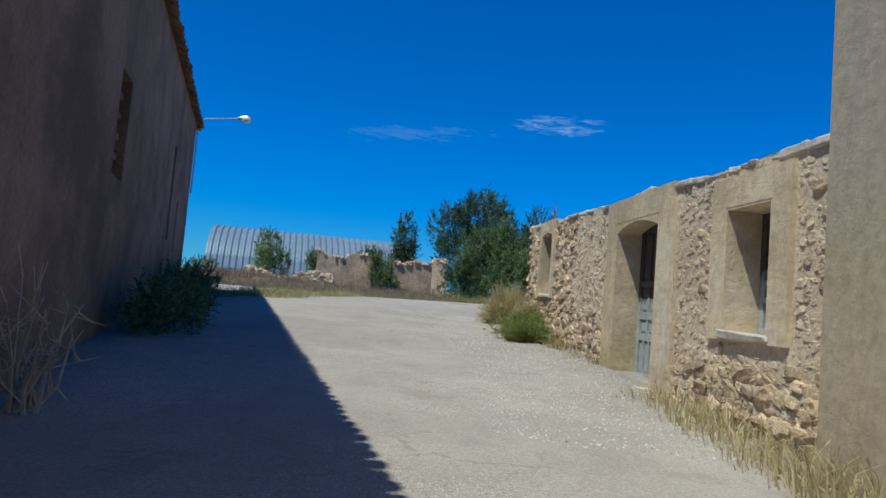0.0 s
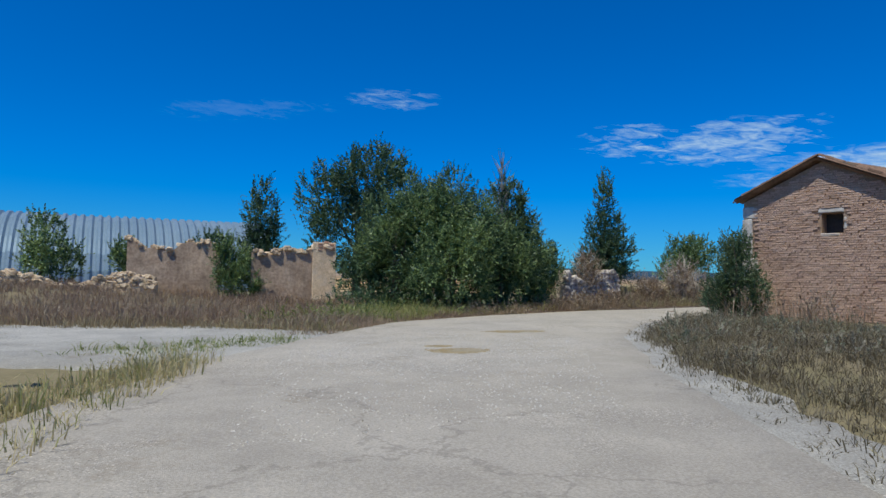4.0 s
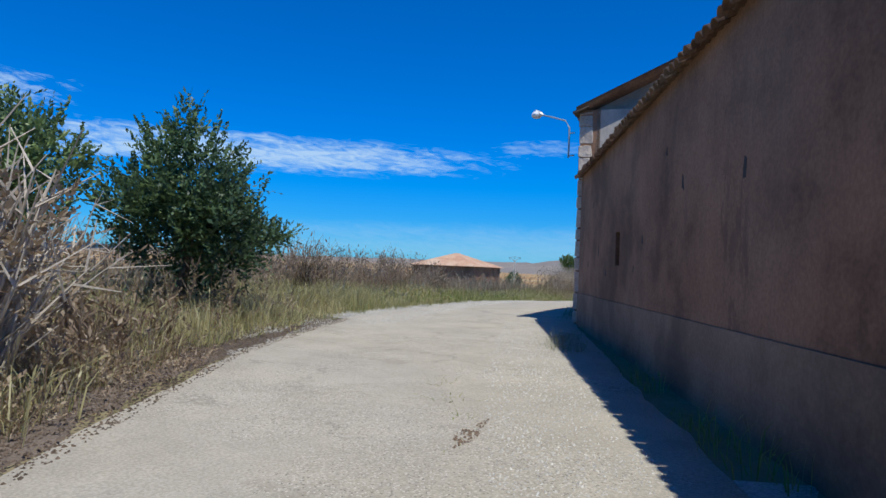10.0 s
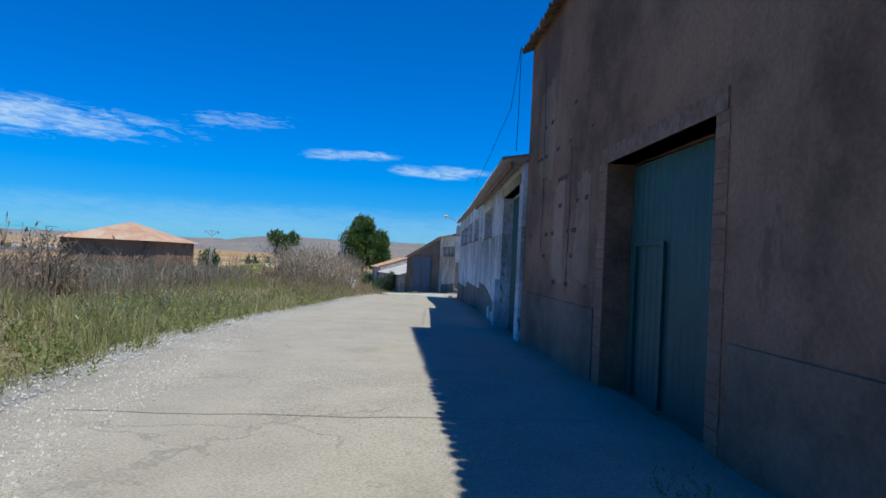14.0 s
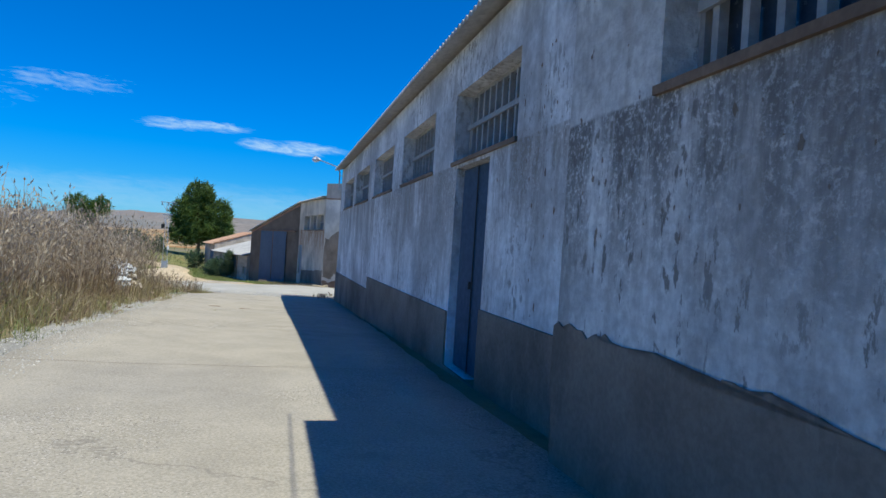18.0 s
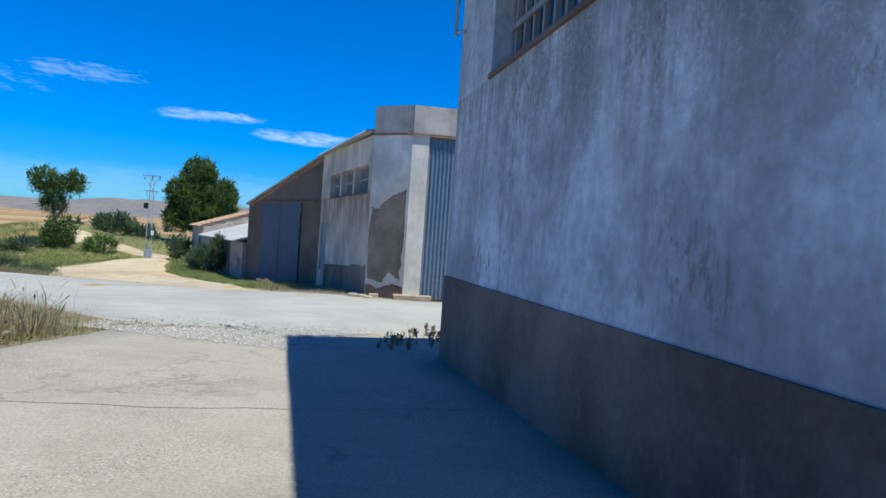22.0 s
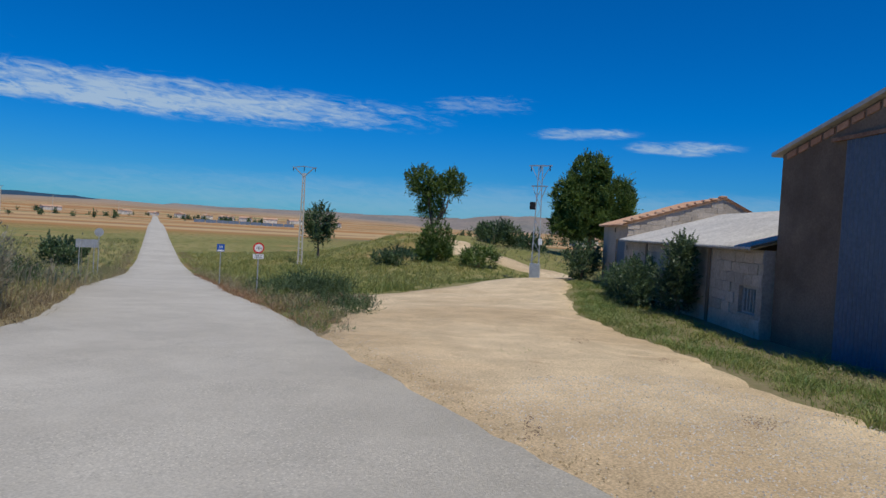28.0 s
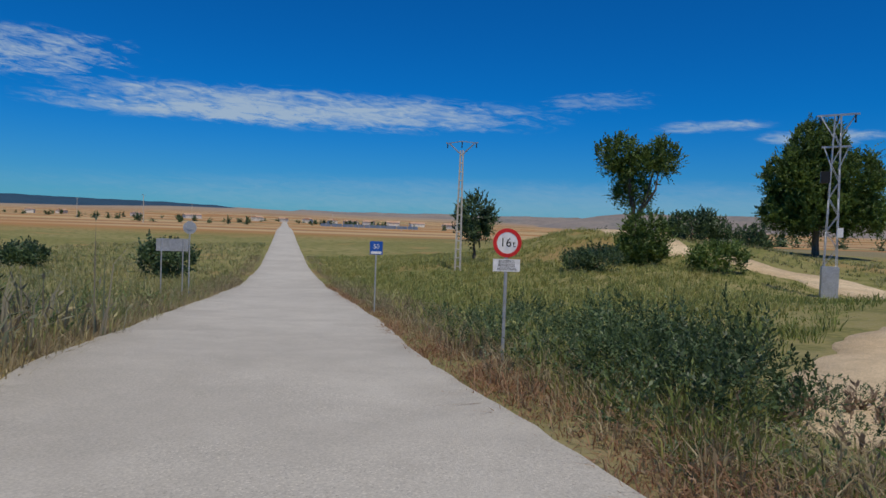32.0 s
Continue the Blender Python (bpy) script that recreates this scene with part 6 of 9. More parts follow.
tree("elm_thicket", "dense elm thicket hanging over the lane's verge", "bush", 5.6, 37.8, [(0, 0, 1.4, 1.3, 1.0, 1.4), (0.8, 0.5, 1.9, 1.2, 1.0, 1.3), (-0.6, 0.8, 2.8, 1.1, 1.0, 1.1)], 28000, 0.056, LEAF_ELM, 0.09, 13, droop=0.5)
tree("elm_thicket", "dense elm thicket hanging over the lane's verge", "bush", 7.4, 39.6, [(0, 0, 1.3, 1.1, 0.9, 1.2), (0.7, 0.5, 1.5, 0.9, 0.8, 1.0), (-0.6, 0.6, 2.2, 0.9, 0.8, 0.9)], 19000, 0.056, LEAF_ELM, 0.08, 14)
tree("elm_thicket", "dense elm thicket beside the broken wall", "bush", 1.2, 39.6, [(0, 0, 1.2, 1.3, 1.1, 1.2), (0.8, 0.3, 1.9, 1.2, 1.0, 1.2)], 9000, 0.07, LEAF_DARK, 0.08, 15)
tree("elm_tree", "tall dark elm behind the broken walls", "tree", 1.6, 49.8, [(0.6, 0, 6.3, 1.8, 1.7, 1.6), (-1.6, 0.5, 5.0, 1.7, 1.5, 1.7), (1.9, 0, 5.2, 1.6, 1.5, 1.9), (0, 0, 3.2, 2.6, 2.2, 2.0)], 30000, 0.085, LEAF_DARK, 0.2, 16)
tree("elm_tree", "dark elm behind the broken walls", "tree", 6.4, 48.5, [(0, 0, 4.6, 1.2, 1.2, 2.2), (0, 0.3, 2.6, 1.5, 1.4, 1.6)], 15000, 0.085, LEAF_DARK, 0.16, 17)
tree("young_elm", "slim young elm behind the broken walls", "tree", -3.4, 52.5, [(0, 0, 4.0, 0.9, 0.9, 2.2), (0, 0, 2.2, 1.2, 1.1, 1.4)], 9000, 0.085, LEAF_DARK, 0.1, 18)
tree("cypress_tree", "slim dark upright tree beyond the hangar", "tree", -31.6, 70.4, [(0, 0, 2.0, 0.75, 0.75, 1.3), (0, 0, 3.6, 0.7, 0.7, 1.6), (0.1, 0, 5.0, 0.4, 0.4, 1.0), (-0.9, 0.3, 1.4, 0.8, 0.8, 1.1)], 7000, 0.09, LEAF_DARK, 0.1, 201)
tree("shrub", "low green bush beside the hangar's end", "bush", -23.7, 66.1, [(0, 0, 1.1, 1.3, 1.2, 1.0)], 3000, 0.09, LEAF_ELM, 0.06, 202)
tree("shrub", "leafy shrub growing in the ruined walls", "bush", -5.9, 51.0, [(0, 0, 1.9, 1.0, 0.9, 1.3), (0.4, 0, 1.0, 1.1, 1.0, 0.9)], 4500, 0.085, LEAF_ELM, 0.07, 19)
tree("shrub", "leafy shrub between the broken mud walls", "bush", -4.3, 44.7, [(0, 0, 1.5, 0.8, 0.7, 1.0), (0.3, 0, 0.8, 1.0, 0.8, 0.7), (-0.4, 0, 2.2, 0.4, 0.4, 0.6)], 8000, 0.06, LEAF_ELM, 0.06, 203)
tree("shrub", "leafy shrub in front of the hangar", "bush", -12.6, 47.5, [(0, 0, 2.0, 0.9, 0.9, 1.3), (0.4, 0, 1.0, 1.2, 1.0, 0.9)], 4500, 0.085, LEAF_ELM, 0.07, 20)
tree("shrub", "leafy shrub in front of the hangar", "bush", -9.4, 49.0, [(0, 0, 1.4, 0.7, 0.7, 0.8)], 2500, 0.085, LEAF_ELM, 0.05, 21)
tree("young_elm", "slim upright young elm by the rubble wall", "tree", 12.2, 42.9, [(0, 0, 4.3, 0.42, 0.42, 1.2), (0.1, 0, 3.0, 0.9, 0.85, 1.0), (0.3, 0.1, 2.0, 1.3, 1.2, 1.0), (-0.2, 0, 1.2, 1.3, 1.2, 0.8)], 21000, 0.06, LEAF_DARK, 0.08, 22)
tree("young_elm", "low bushy elm beside dry scrub", "tree", 17.4, 44.4, [(0, 0, 1.9, 1.0, 0.9, 1.0), (0.8, 0.2, 2.2, 0.8, 0.7, 0.9), (-0.6, 0, 1.4, 0.9, 0.8, 0.8)], 12000, 0.06, LEAF_ELM, 0.08, 23)
tree("young_elm", "rounded dark green elm on the grassy bank", "tree", 21.3, 44.3, [(0, 0, 2.5, 0.95, 0.95, 1.0), (0, 0, 1.8, 1.4, 1.35, 1.0), (0.4, 0, 1.3, 1.5, 1.4, 0.8)], 20000, 0.06, LEAF_DARK, 0.1, 24)
tree("elm_bush", "leafy elm bush against the barn corner", "bush", 12.05, 33.25, [(0, 0, 0.95, 0.7, 0.7, 0.85), (0.1, 0.1, 1.7, 0.65, 0.65, 0.75), (0.0, 0.1, 2.35, 0.4, 0.4, 0.5), (-0.45, 0.3, 0.8, 0.45, 0.45, 0.6), (0.35, -0.4, 0.7, 0.5, 0.5, 0.6)], 26000, 0.036, LEAF_BUSH, 0.07, 25)
tree("poplar_tree", "tall poplar with a two-lobed crown", "tree", 148.5, 54.7, [(-0.7, 1.25, 7.3, 1.25, 1.35, 1.25), (0.4, -1.5, 7.2, 1.2, 1.2, 1.1), (0, 0.0, 6.2, 1.35, 1.4, 1.0), (0, 0.2, 4.6, 0.9, 1.2, 1.1)], 13000, 0.11, LEAF_PINE, 0.22, 26)
tree("shrub", "round green shrub below the poplar", "bush", 146.2, 53.6, [(0, 0, 2.0, 1.4, 1.5, 1.5), (0, 0.4, 0.9, 1.6, 1.7, 0.9)], 6000, 0.12, LEAF_PINE, 0.1, 27)
tree("shrub", "low green shrub by the track", "bush", 142.8, 49.2, [(0, 0, 0.7, 1.1, 1.5, 0.8)], 3000, 0.11, LEAF_PINE, 0.07, 28)
tree("pine_tree", "big dense dark green pine behind the pylon", "tree", 176, 40.9, [(0, 0.4, 10.3, 2.6, 2.5, 2.6), (0, 2.0, 7.6, 2.9, 2.9, 2.6), (0, -2.5, 7.3, 2.9, 2.9, 2.5), (0, 0, 4.6, 3.4, 3.8, 2.3), (0, 2.8, 4.0, 2.3, 2.3, 2.0), (0, -3.2, 4.3, 2.5, 2.5, 2.0)], 60000, 0.17, LEAF_PINE, 0.3, 29, shell=0.35)
tree("young_tree", "small round tree behind the power pole", "tree", 153.0, 67.8, [(0, 0, 3.6, 1.5, 1.5, 1.8), (0, 0, 2.4, 1.2, 1.2, 1.0)], 5000, 0.13, LEAF_DARK, 0.12, 30)
tree("shrub", "climbing green bush against the outbuilding", "bush", 111.9, 38.6, [(0, 0, 0.7, 1.3, 0.55, 0.7), (1.9, 0.4, 0.55, 1.1, 0.5, 0.5), (-2.0, -0.3, 0.75, 1.1, 0.5, 0.75)], 15000, 0.05, LEAF_DARK, 0.06, 31)
tree("shrub", "climbing green bush on the outbuilding's wall", "bush", 107.2, 37.5, [(0, 0, 1.3, 0.55, 0.4, 0.7), (0.4, 0.1, 0.7, 0.8, 0.5, 0.6), (-0.2, 0, 1.8, 0.35, 0.3, 0.35)], 9000, 0.05, LEAF_BUSH, 0.06, 32)
tree("shrub", "green shrub at the end of the outbuilding", "bush", 120.2, 40.4, [(0, 0, 0.9, 0.9, 0.8, 0.9)], 3000, 0.08, LEAF_DARK, 0.06, 33)
tree("shrub", "dark scrub by the farm track", "bush", 168, 52.0, [(0, 0, 1.3, 2.0, 2.0, 1.3)], 2500, 0.15, LEAF_DARK, 0.08, 34)
tree("shrub", "dark scrub beside the farm track", "bush", 174.9, 54.1, [(0, 0, 0.80, 1.10, 1.10, 1.00), (0.6, -0.8, 0.50, 0.88, 0.88, 0.60)], 3500, 0.12, LEAF_DARK, 0.08, 210)
tree("shrub", "dark scrub beside the farm track", "bush", 169.2, 50.0, [(0, 0, 1.20, 1.30, 1.30, 1.50), (0.6, -0.8, 0.75, 1.04, 1.04, 0.90)], 3500, 0.12, LEAF_DARK, 0.08, 211)
tree("shrub", "dark scrub beside the farm track", "bush", 163.3, 47.1, [(0, 0, 0.96, 1.20, 1.20, 1.20), (0.6, -0.8, 0.60, 0.96, 0.96, 0.72)], 3500, 0.12, LEAF_DARK, 0.08, 212)
tree("shrub", "dark low scrub beside the round shrub", "bush", 140.3, 55.4, [(0, 0, 0.7, 1.1, 1.2, 0.8), (0.5, 1.4, 0.5, 0.9, 0.9, 0.6)], 4500, 0.08, LEAF_DARK, 0.06, 214)
tree("shrub", "dark roadside bush behind the road sign", "bush", 133, 80.5, [(0, 0, 1.1, 1.6, 1.6, 1.1)], 3000, 0.13, LEAF_DARK, 0.08, 35)
tree("shrub", "dark bush in the meadow", "bush", 132, 92, [(0, 0, 0.7, 1.4, 1.4, 0.8)], 2200, 0.13, LEAF_DARK, 0.08, 36)
tree("shrub", "shady scrub at the foot of the house wall", "bush", -5.6, 13.8, [(0, 0, 0.25, 0.6, 0.8, 0.32), (-0.6, 1.5, 0.28, 0.6, 0.9, 0.36)], 6000, 0.035, LEAF_DARK, 0.04, 37)
tree("shrub", "shady scrub at the foot of the house wall", "bush", -7.0, 18.2, [(0, 0, 0.3, 0.8, 1.0, 0.4), (0.4, -1.6, 0.26, 0.7, 0.9, 0.36)], 6000, 0.035, LEAF_DARK, 0.04, 38)
tree("shrub", "shady scrub at the foot of the house wall", "bush", -3.9, 9.2, [(0, 0, 0.3, 0.5, 0.7, 0.4), (-0.3, 1.2, 0.35, 0.5, 0.7, 0.5)], 6000, 0.035, LEAF_DARK, 0.04, 39)


def dry_bush(name, label, x, y, h, spread, seed, n=26, mat=DEADWOOD, leaves=0, thick=1.0):
    """A leafless bush: many thin forked stems from one foot."""
    rng = np.random.default_rng(seed)
    z = gz(x, y)
    root = thing(name, label, "bush", (x, y, z))
    bm, twig = bmesh.new(), bmesh.new()
    for _ in range(n):
        a = rng.uniform(0, 2 * math.pi)
        s = spread * rng.uniform(0.2, 1.0)
        hh = h * rng.uniform(0.5, 1.0)
        p0 = Vector((rng.normal() * 0.12, rng.normal() * 0.12, -0.1))
        p1 = Vector((math.cos(a) * s * 0.4, math.sin(a) * s * 0.4, hh * 0.5)) + Vector(rng.normal(size=3)) * 0.06
        p2 = Vector((math.cos(a) * s, math.sin(a) * s, hh)) + Vector(rng.normal(size=3)) * 0.1
        tube(bm, [p0, p1, p2], [0.018 * thick, 0.012 * thick, 0.004 * thick], 4)
        for _ in range(4):
            f = rng.uniform(0.3, 1.0)
            q = p1.lerp(p2, f) if f > 0.5 else p0.lerp(p1, f * 2)
            e = q + Vector(rng.normal(size=3)) * 0.13 * h + Vector((0, 0, 0.10 * h))
            tube(twig, [q, e], [0.008 * thick, 0.003 * thick], 3)
    tagged(part("branchwork", bm, mat, root), kind="stuff")
    tagged(part("twigwork", twig, mat, root), kind="stuff")
    if leaves:
        pts = leaf_cloud(rng, [(0, 0, h * 0.62, spread * 0.8, spread * 0.8, h * 0.38)], leaves, 0.045)
        part("foliage", quads_mesh("foliage", pts, LEAF_DRY), LEAF_DRY, root)
    return root


dry_bush("dry_bush", "bleached leafless dry bush on the verge", 14.9, 41.0, 1.9, 0.8, 51, 60, leaves=1500, thick=1.5)
dry_bush("dry_bush", "withered brown bush on the verge", 13.4, 40.9, 1.1, 0.8, 52, 30, leaves=2600)
dry_bush("dry_bush", "withered brown bush on the verge", 16.6, 42.4, 1.7, 0.9, 53, 26, leaves=900)
dry_bush("dry_bush", "withered bush against the thicket", 10.6, 41.2, 2.3, 0.8, 54, 30, leaves=3000)
dry_bush("dry_bush", "bare pale twigs beside the house wall", -3.05, 4.6, 0.9, 0.6, 55, 22)
for i, (bx, by, bh) in enumerate(((29.5, 46.5, 1.5), (33.0, 47.5, 1.6), (40.0, 48.2, 1.7), (46.0, 48.0, 1.7), (60.5, 43.6, 1.6), (64.5, 43.6, 1.9), (67.0, 42.9, 1.9), (69.6, 42.6, 1.9), (71.8, 42.0, 1.7))):
    dry_bush("dry_weed_clump", "tall brown dried weeds in seed", bx, by, bh, 0.9, 60 + i, 30, BARK if i < 4 else DEADWOOD, leaves=700)

tree("elm_tree", "slender elm growing beside the dead tree", "tree", 6.3, 39.4, [(0, 0, 4.2, 0.7, 0.7, 0.9), (0.3, 0, 3.2, 1.0, 0.9, 0.9), (-0.3, 0.2, 2.3, 1.0, 0.9, 0.9)], 15000, 0.058, LEAF_ELM, 0.09, 204)
# dead tree rising out of the thicket
dt = thing("dead_tree", "bleached dead tree standing above the thicket", "tree", (6.0, 39.0, gz(6.0, 39.0)))
bm = bmesh.new()
rng_d = np.random.default_rng(71)
tube(bm, [(0, 0, -0.2), (0.05, 0, 3.0), (0.0, 0.1, 5.7)], [0.09, 0.06, 0.012], 6)
for i in range(95):
    f = rng_d.uniform(0.35, 0.97)
    q = Vector((0.03, 0.05, 5.7 * f))
    e = q + Vector((rng_d.normal() * 0.3, rng_d.normal() * 0.3, rng_d.uniform(0.3, 1.0)))
    tube(bm, [q, q.lerp(e, 0.5) + Vector((0, 0, -0.05)), e], [0.02, 0.012, 0.004], 4)
part("trunk", bm, GREYWOOD, dt)


# ---- grass ----
def inside(P, poly):
    x, y = P[:, 0], P[:, 1]
    ok = np.zeros(len(P), bool)
    n = len(poly)
    for i in range(n):
        (x1, y1), (x2, y2) = poly[i], poly[(i + 1) % n]
        c = (y1 > y) != (y2 > y)
        ok ^= c & (x < (x2 - x1) * (y - y1) / ((y2 - y1) or 1e-9) + x1)
    return ok


def blade_mesh(name, base, side, mid, tip, heads, mat):
    """Bent blades, each a strip of a quad and a tip, with loose seed heads after them."""
    n, m = len(base), len(heads)
    V = np.concatenate([np.stack([base - side, base + side, mid + side * 0.75, mid - side * 0.75, tip], 1).reshape(-1, 3), np.asarray(heads).reshape(-1, 3)]).astype(np.float32)
    k = np.arange(n, dtype=np.int32)[:, None] * 5
    loops = np.concatenate([(k + np.array([0, 1, 2, 3, 3, 2, 4])).ravel(), np.arange(n * 5, n * 5 + m * 4)]).astype(np.int32)
    start = np.concatenate([(np.arange(n)[:, None] * 7 + np.array([0, 4])).ravel(), n * 7 + np.arange(m) * 4]).astype(np.int32)
    total = np.concatenate([np.tile([4, 3], n), np.full(m, 4)]).astype(np.int32)
    me = bpy.data.meshes.new(name)
    me.vertices.add(len(V))
    me.vertices.foreach_set("co", V.reshape(-1))
    me.loops.add(len(loops))
    me.loops.foreach_set("vertex_index", loops)
    me.polygons.add(len(start))
    me.polygons.foreach_set("loop_start", start)
    me.polygons.foreach_set("loop_total", total)
    me.materials.append(mat)
    me.update(calc_edges=True)
    me.validate()
    return me


ROADWAYS = [[(122, 43.5), (132, 43.0), (138.5, 43.0), (143.5, 45.3), (146.2, 49.0), (150.6, 53.4), (156, 56.5), (158, 53.7), (153.2, 51.2), (149.6, 48.0), (147.0, 43.4), (140.5, 39.9), (132.5, 39.8), (122, 40.6)], LANE_L + LANE_R[::-1], XL[:14] + XR[:14][::-1], [(-2.6, 22.6), (-16, 24.6), (-16, 31.8), (-8, 31.0), (-3.4, 30.2), (-0.6, 28.6)],
            [(88.2, 37.6), (92.9, 41.6), (96.2, 43.5), (99.2, 44.4), (101.6, 45.1), (104.2, 46.7), (109, 48.5), (114, 47), (119, 44.6), (124, 43.4), (123.2, 40.6), (118, 40.9), (109.5, 40.3), (105.2, 40.1), (102, 39.2), (100, 38.3), (97.9, 37.75), (94.4, 37.4), (90.6, 36.6)]]


def grass(name, label, poly, density, height, mat, seed, width=0.012, lean=0.35, clump=1.2, heads=0.12, on_road=False):
    """A stand of bent blades in tufts over a polygon of the plan, uneven in height, some with seed heads."""
    rng = np.random.default_rng(seed)
    pl = np.array(poly, float)
    lo, hi = pl.min(0), pl.max(0)
    per = 9
    n = int((hi - lo).prod() * density * 1.45 / per) + 4
    T = rng.uniform(lo, hi, (n, 2))
    T = T[inside(T, poly)]
    if not on_road:
        for rw in ROADWAYS:
            T = T[~inside(T + rng.normal(size=T.shape) * 0.07, rw)]
    c = np.sin(T[:, 0] * clump + 1.7 * np.sin(T[:, 1] * 0.9 * clump)) * np.cos(T[:, 1] * clump * 1.2 + np.sin(T[:, 0] * 0.6)) * 0.5 + 0.5
    keep = rng.random(len(T)) < 0.4 + 0.6 * c
    T, c = T[keep], c[keep]
    tuft_h = rng.uniform(0.45, 1.25, len(T)) * (0.5 + 0.5 * c)
    idx = np.repeat(np.arange(len(T)), per)
    n = len(idx)
    off = rng.normal(size=(n, 2)) * (0.04 + 0.09 * height)
    P = T[idx] + off
    h = height * tuft_h[idx] * rng.uniform(0.4, 1.2, n)
    z = ground_z(P[:, 0], P[:, 1]) - 0.03
    a = rng.uniform(0, 2 * np.pi, n)
    w = width * 0.5 * rng.uniform(0.6, 1.4, n)
    side = np.stack([np.cos(a), np.sin(a), 0 * a], 1) * w[:, None]
    out = off / (np.linalg.norm(off, axis=1, keepdims=True) + 1e-6) * 0.8 + rng.normal(size=(n, 2)) * 0.6
    bend = np.column_stack([out * (h * lean * rng.uniform(0.4, 2.0, n))[:, None], 0 * h])
    up = np.column_stack([0 * h, 0 * h, h])
    base = np.column_stack([P, z])
    mid = base + bend * 0.28 + up * 0.6
    tip = base + bend + up * (1 - 0.22 * rng.random((n, 1)))
    ears = np.zeros((0, 4, 3))
    if heads:
        k = rng.random(n) < heads
        d = (tip - mid)[k]
        d /= np.linalg.norm(d, axis=1, keepdims=True) + 1e-9
        hl = (0.03 + 0.06 * rng.random((k.sum(), 1))) * min(1.3, height * 1.6)
        s3 = side[k] * 1.9
        ears = np.stack([tip[k] - d * hl, tip[k] + s3, tip[k] + d * hl, tip[k] - s3], 1)
    ob = new(name, blade_mesh(name, base, side, mid, tip, ears, mat))
    return tagged(ob, label, "grass", kind="stuff")


def herbs(name, label, poly, mounds, leaves, size, mat, seed, high=0.25, wide=0.3, on_road=False):
    """Low leafy weeds: little mounds of leaves on the ground."""
    rng = np.random.default_rng(seed)
    pl = np.array(poly, float)
    P = rng.uniform(pl.min(0), pl.max(0), (mounds * 6, 2))
    P = P[inside(P, poly)]
    for rw in () if on_road else ROADWAYS:
        P = P[~inside(P, rw)]
    P = P[:mounds]
    z = ground_z(P[:, 0], P[:, 1])
    k = rng.uniform(0.45, 1.3, len(P))
    blobs = np.column_stack([P, z + high * 0.4 * k, wide * k, wide * k, high * k])
    pts = leaf_cloud(rng, blobs, leaves, size, 0.3)
    return tagged(new(name, quads_mesh(name, pts, mat)), label, "weeds", kind="stuff")


def stalks(name, label, poly, plants, height, mat, seed, twigs=9):
    """Tall dried plants: a stem with upward twigs, each ending in a seed head."""
    rng = np.random.default_rng(seed)
    pl = np.array(poly, float)
    P = rng.uniform(pl.min(0), pl.max(0), (plants * 5, 2))
    P = P[inside(P, poly)][:plants]
    n = len(P)
    base = np.column_stack([P, ground_z(P[:, 0], P[:, 1]) - 0.05])
    h = height * rng.uniform(0.55, 1.15, n)
    top = base + np.column_stack([rng.normal(size=(n, 2)) * 0.12 * h[:, None], h])

    def rods(p, q, wd):
        a = rng.uniform(0, 2 * np.pi, len(p))
        sd = np.stack([np.cos(a), np.sin(a), 0 * a], 1) * wd
        return np.stack([p - sd, p + sd, q + sd * 0.5, q - sd * 0.5], 1)

    quads = [rods(base, top, 0.007)]
    for _ in range(twigs):
        f = rng.uniform(0.35, 0.98, (n, 1))
        p = base + (top - base) * f
        q = p + np.column_stack([rng.normal(size=(n, 2)) * 0.13, rng.uniform(0.08, 0.32, n)]) * (h / 1.5)[:, None]
        quads.append(rods(p, q, 0.0045))
        d = (q - p) / (np.linalg.norm(q - p, axis=1, keepdims=True) + 1e-9)
        a = rng.uniform(0, 2 * np.pi, n)
        sd = np.stack([np.cos(a), np.sin(a), 0 * a], 1) * rng.uniform(0.012, 0.028, (n, 1))
        hl = rng.uniform(0.03, 0.08, (n, 1))
        quads.append(np.stack([q - d * hl, q + sd, q + d * hl, q - sd], 1))
    return tagged(new(name, quads_mesh(name, np.concatenate(quads), mat)), label, "weeds", kind="stuff")


def verge(label, line, side, density, height, mat, seed, reach=1.3, name="verge_grass"):
    """Short grass thickening outwards from a road's edge line."""
    line = np.array(line, float)
    d = np.diff(line, axis=0)
    nrm = np.stack([-d[:, 1], d[:, 0]], 1) / np.linalg.norm(d, axis=1, keepdims=True) * side
    for k in range(2):
        lo, hi = (-0.12, reach * 0.4) if k == 0 else (reach * 0.25, reach)
        nn = np.vstack([nrm[:1], (nrm[1:] + nrm[:-1]) / 2, nrm[-1:]])
        poly = [tuple(p) for p in line + nn * lo] + [tuple(p) for p in (line + nn * hi)[::-1]]
        grass(name, label, poly, density * (0.8 if k == 0 else 1.0), height * (0.45 if k == 0 else 1.0), mat, seed + k, lean=0.7, clump=2.3)


verge("ragged russet grass along the lane's outer edge", beside(LANE_L[5:12], 1, 0.2), 1, 380, 0.42, GRASS_RUSSET, 501)
grass("dry_grass", "low dry grass creeping over the lane's outer edge", [tuple(p) for p in beside(LANE_L[6:10], -1, 0.08)] + [tuple(p) for p in beside(LANE_L[6:10], 1, 0.75)[::-1]], 420, 0.24, GRASS_RUSSET, 517, lean=0.9, on_road=True)
verge("short ragged grass along the dirt yard's edge", [(90.6, 36.6), (94.4, 37.4), (97.9, 37.75), (100, 38.3), (102, 39.2), (105.2, 40.1), (109.5, 40.5), (118, 40.9)], -1, 420, 0.2, GRASS_FRESH, 511, 1.5)
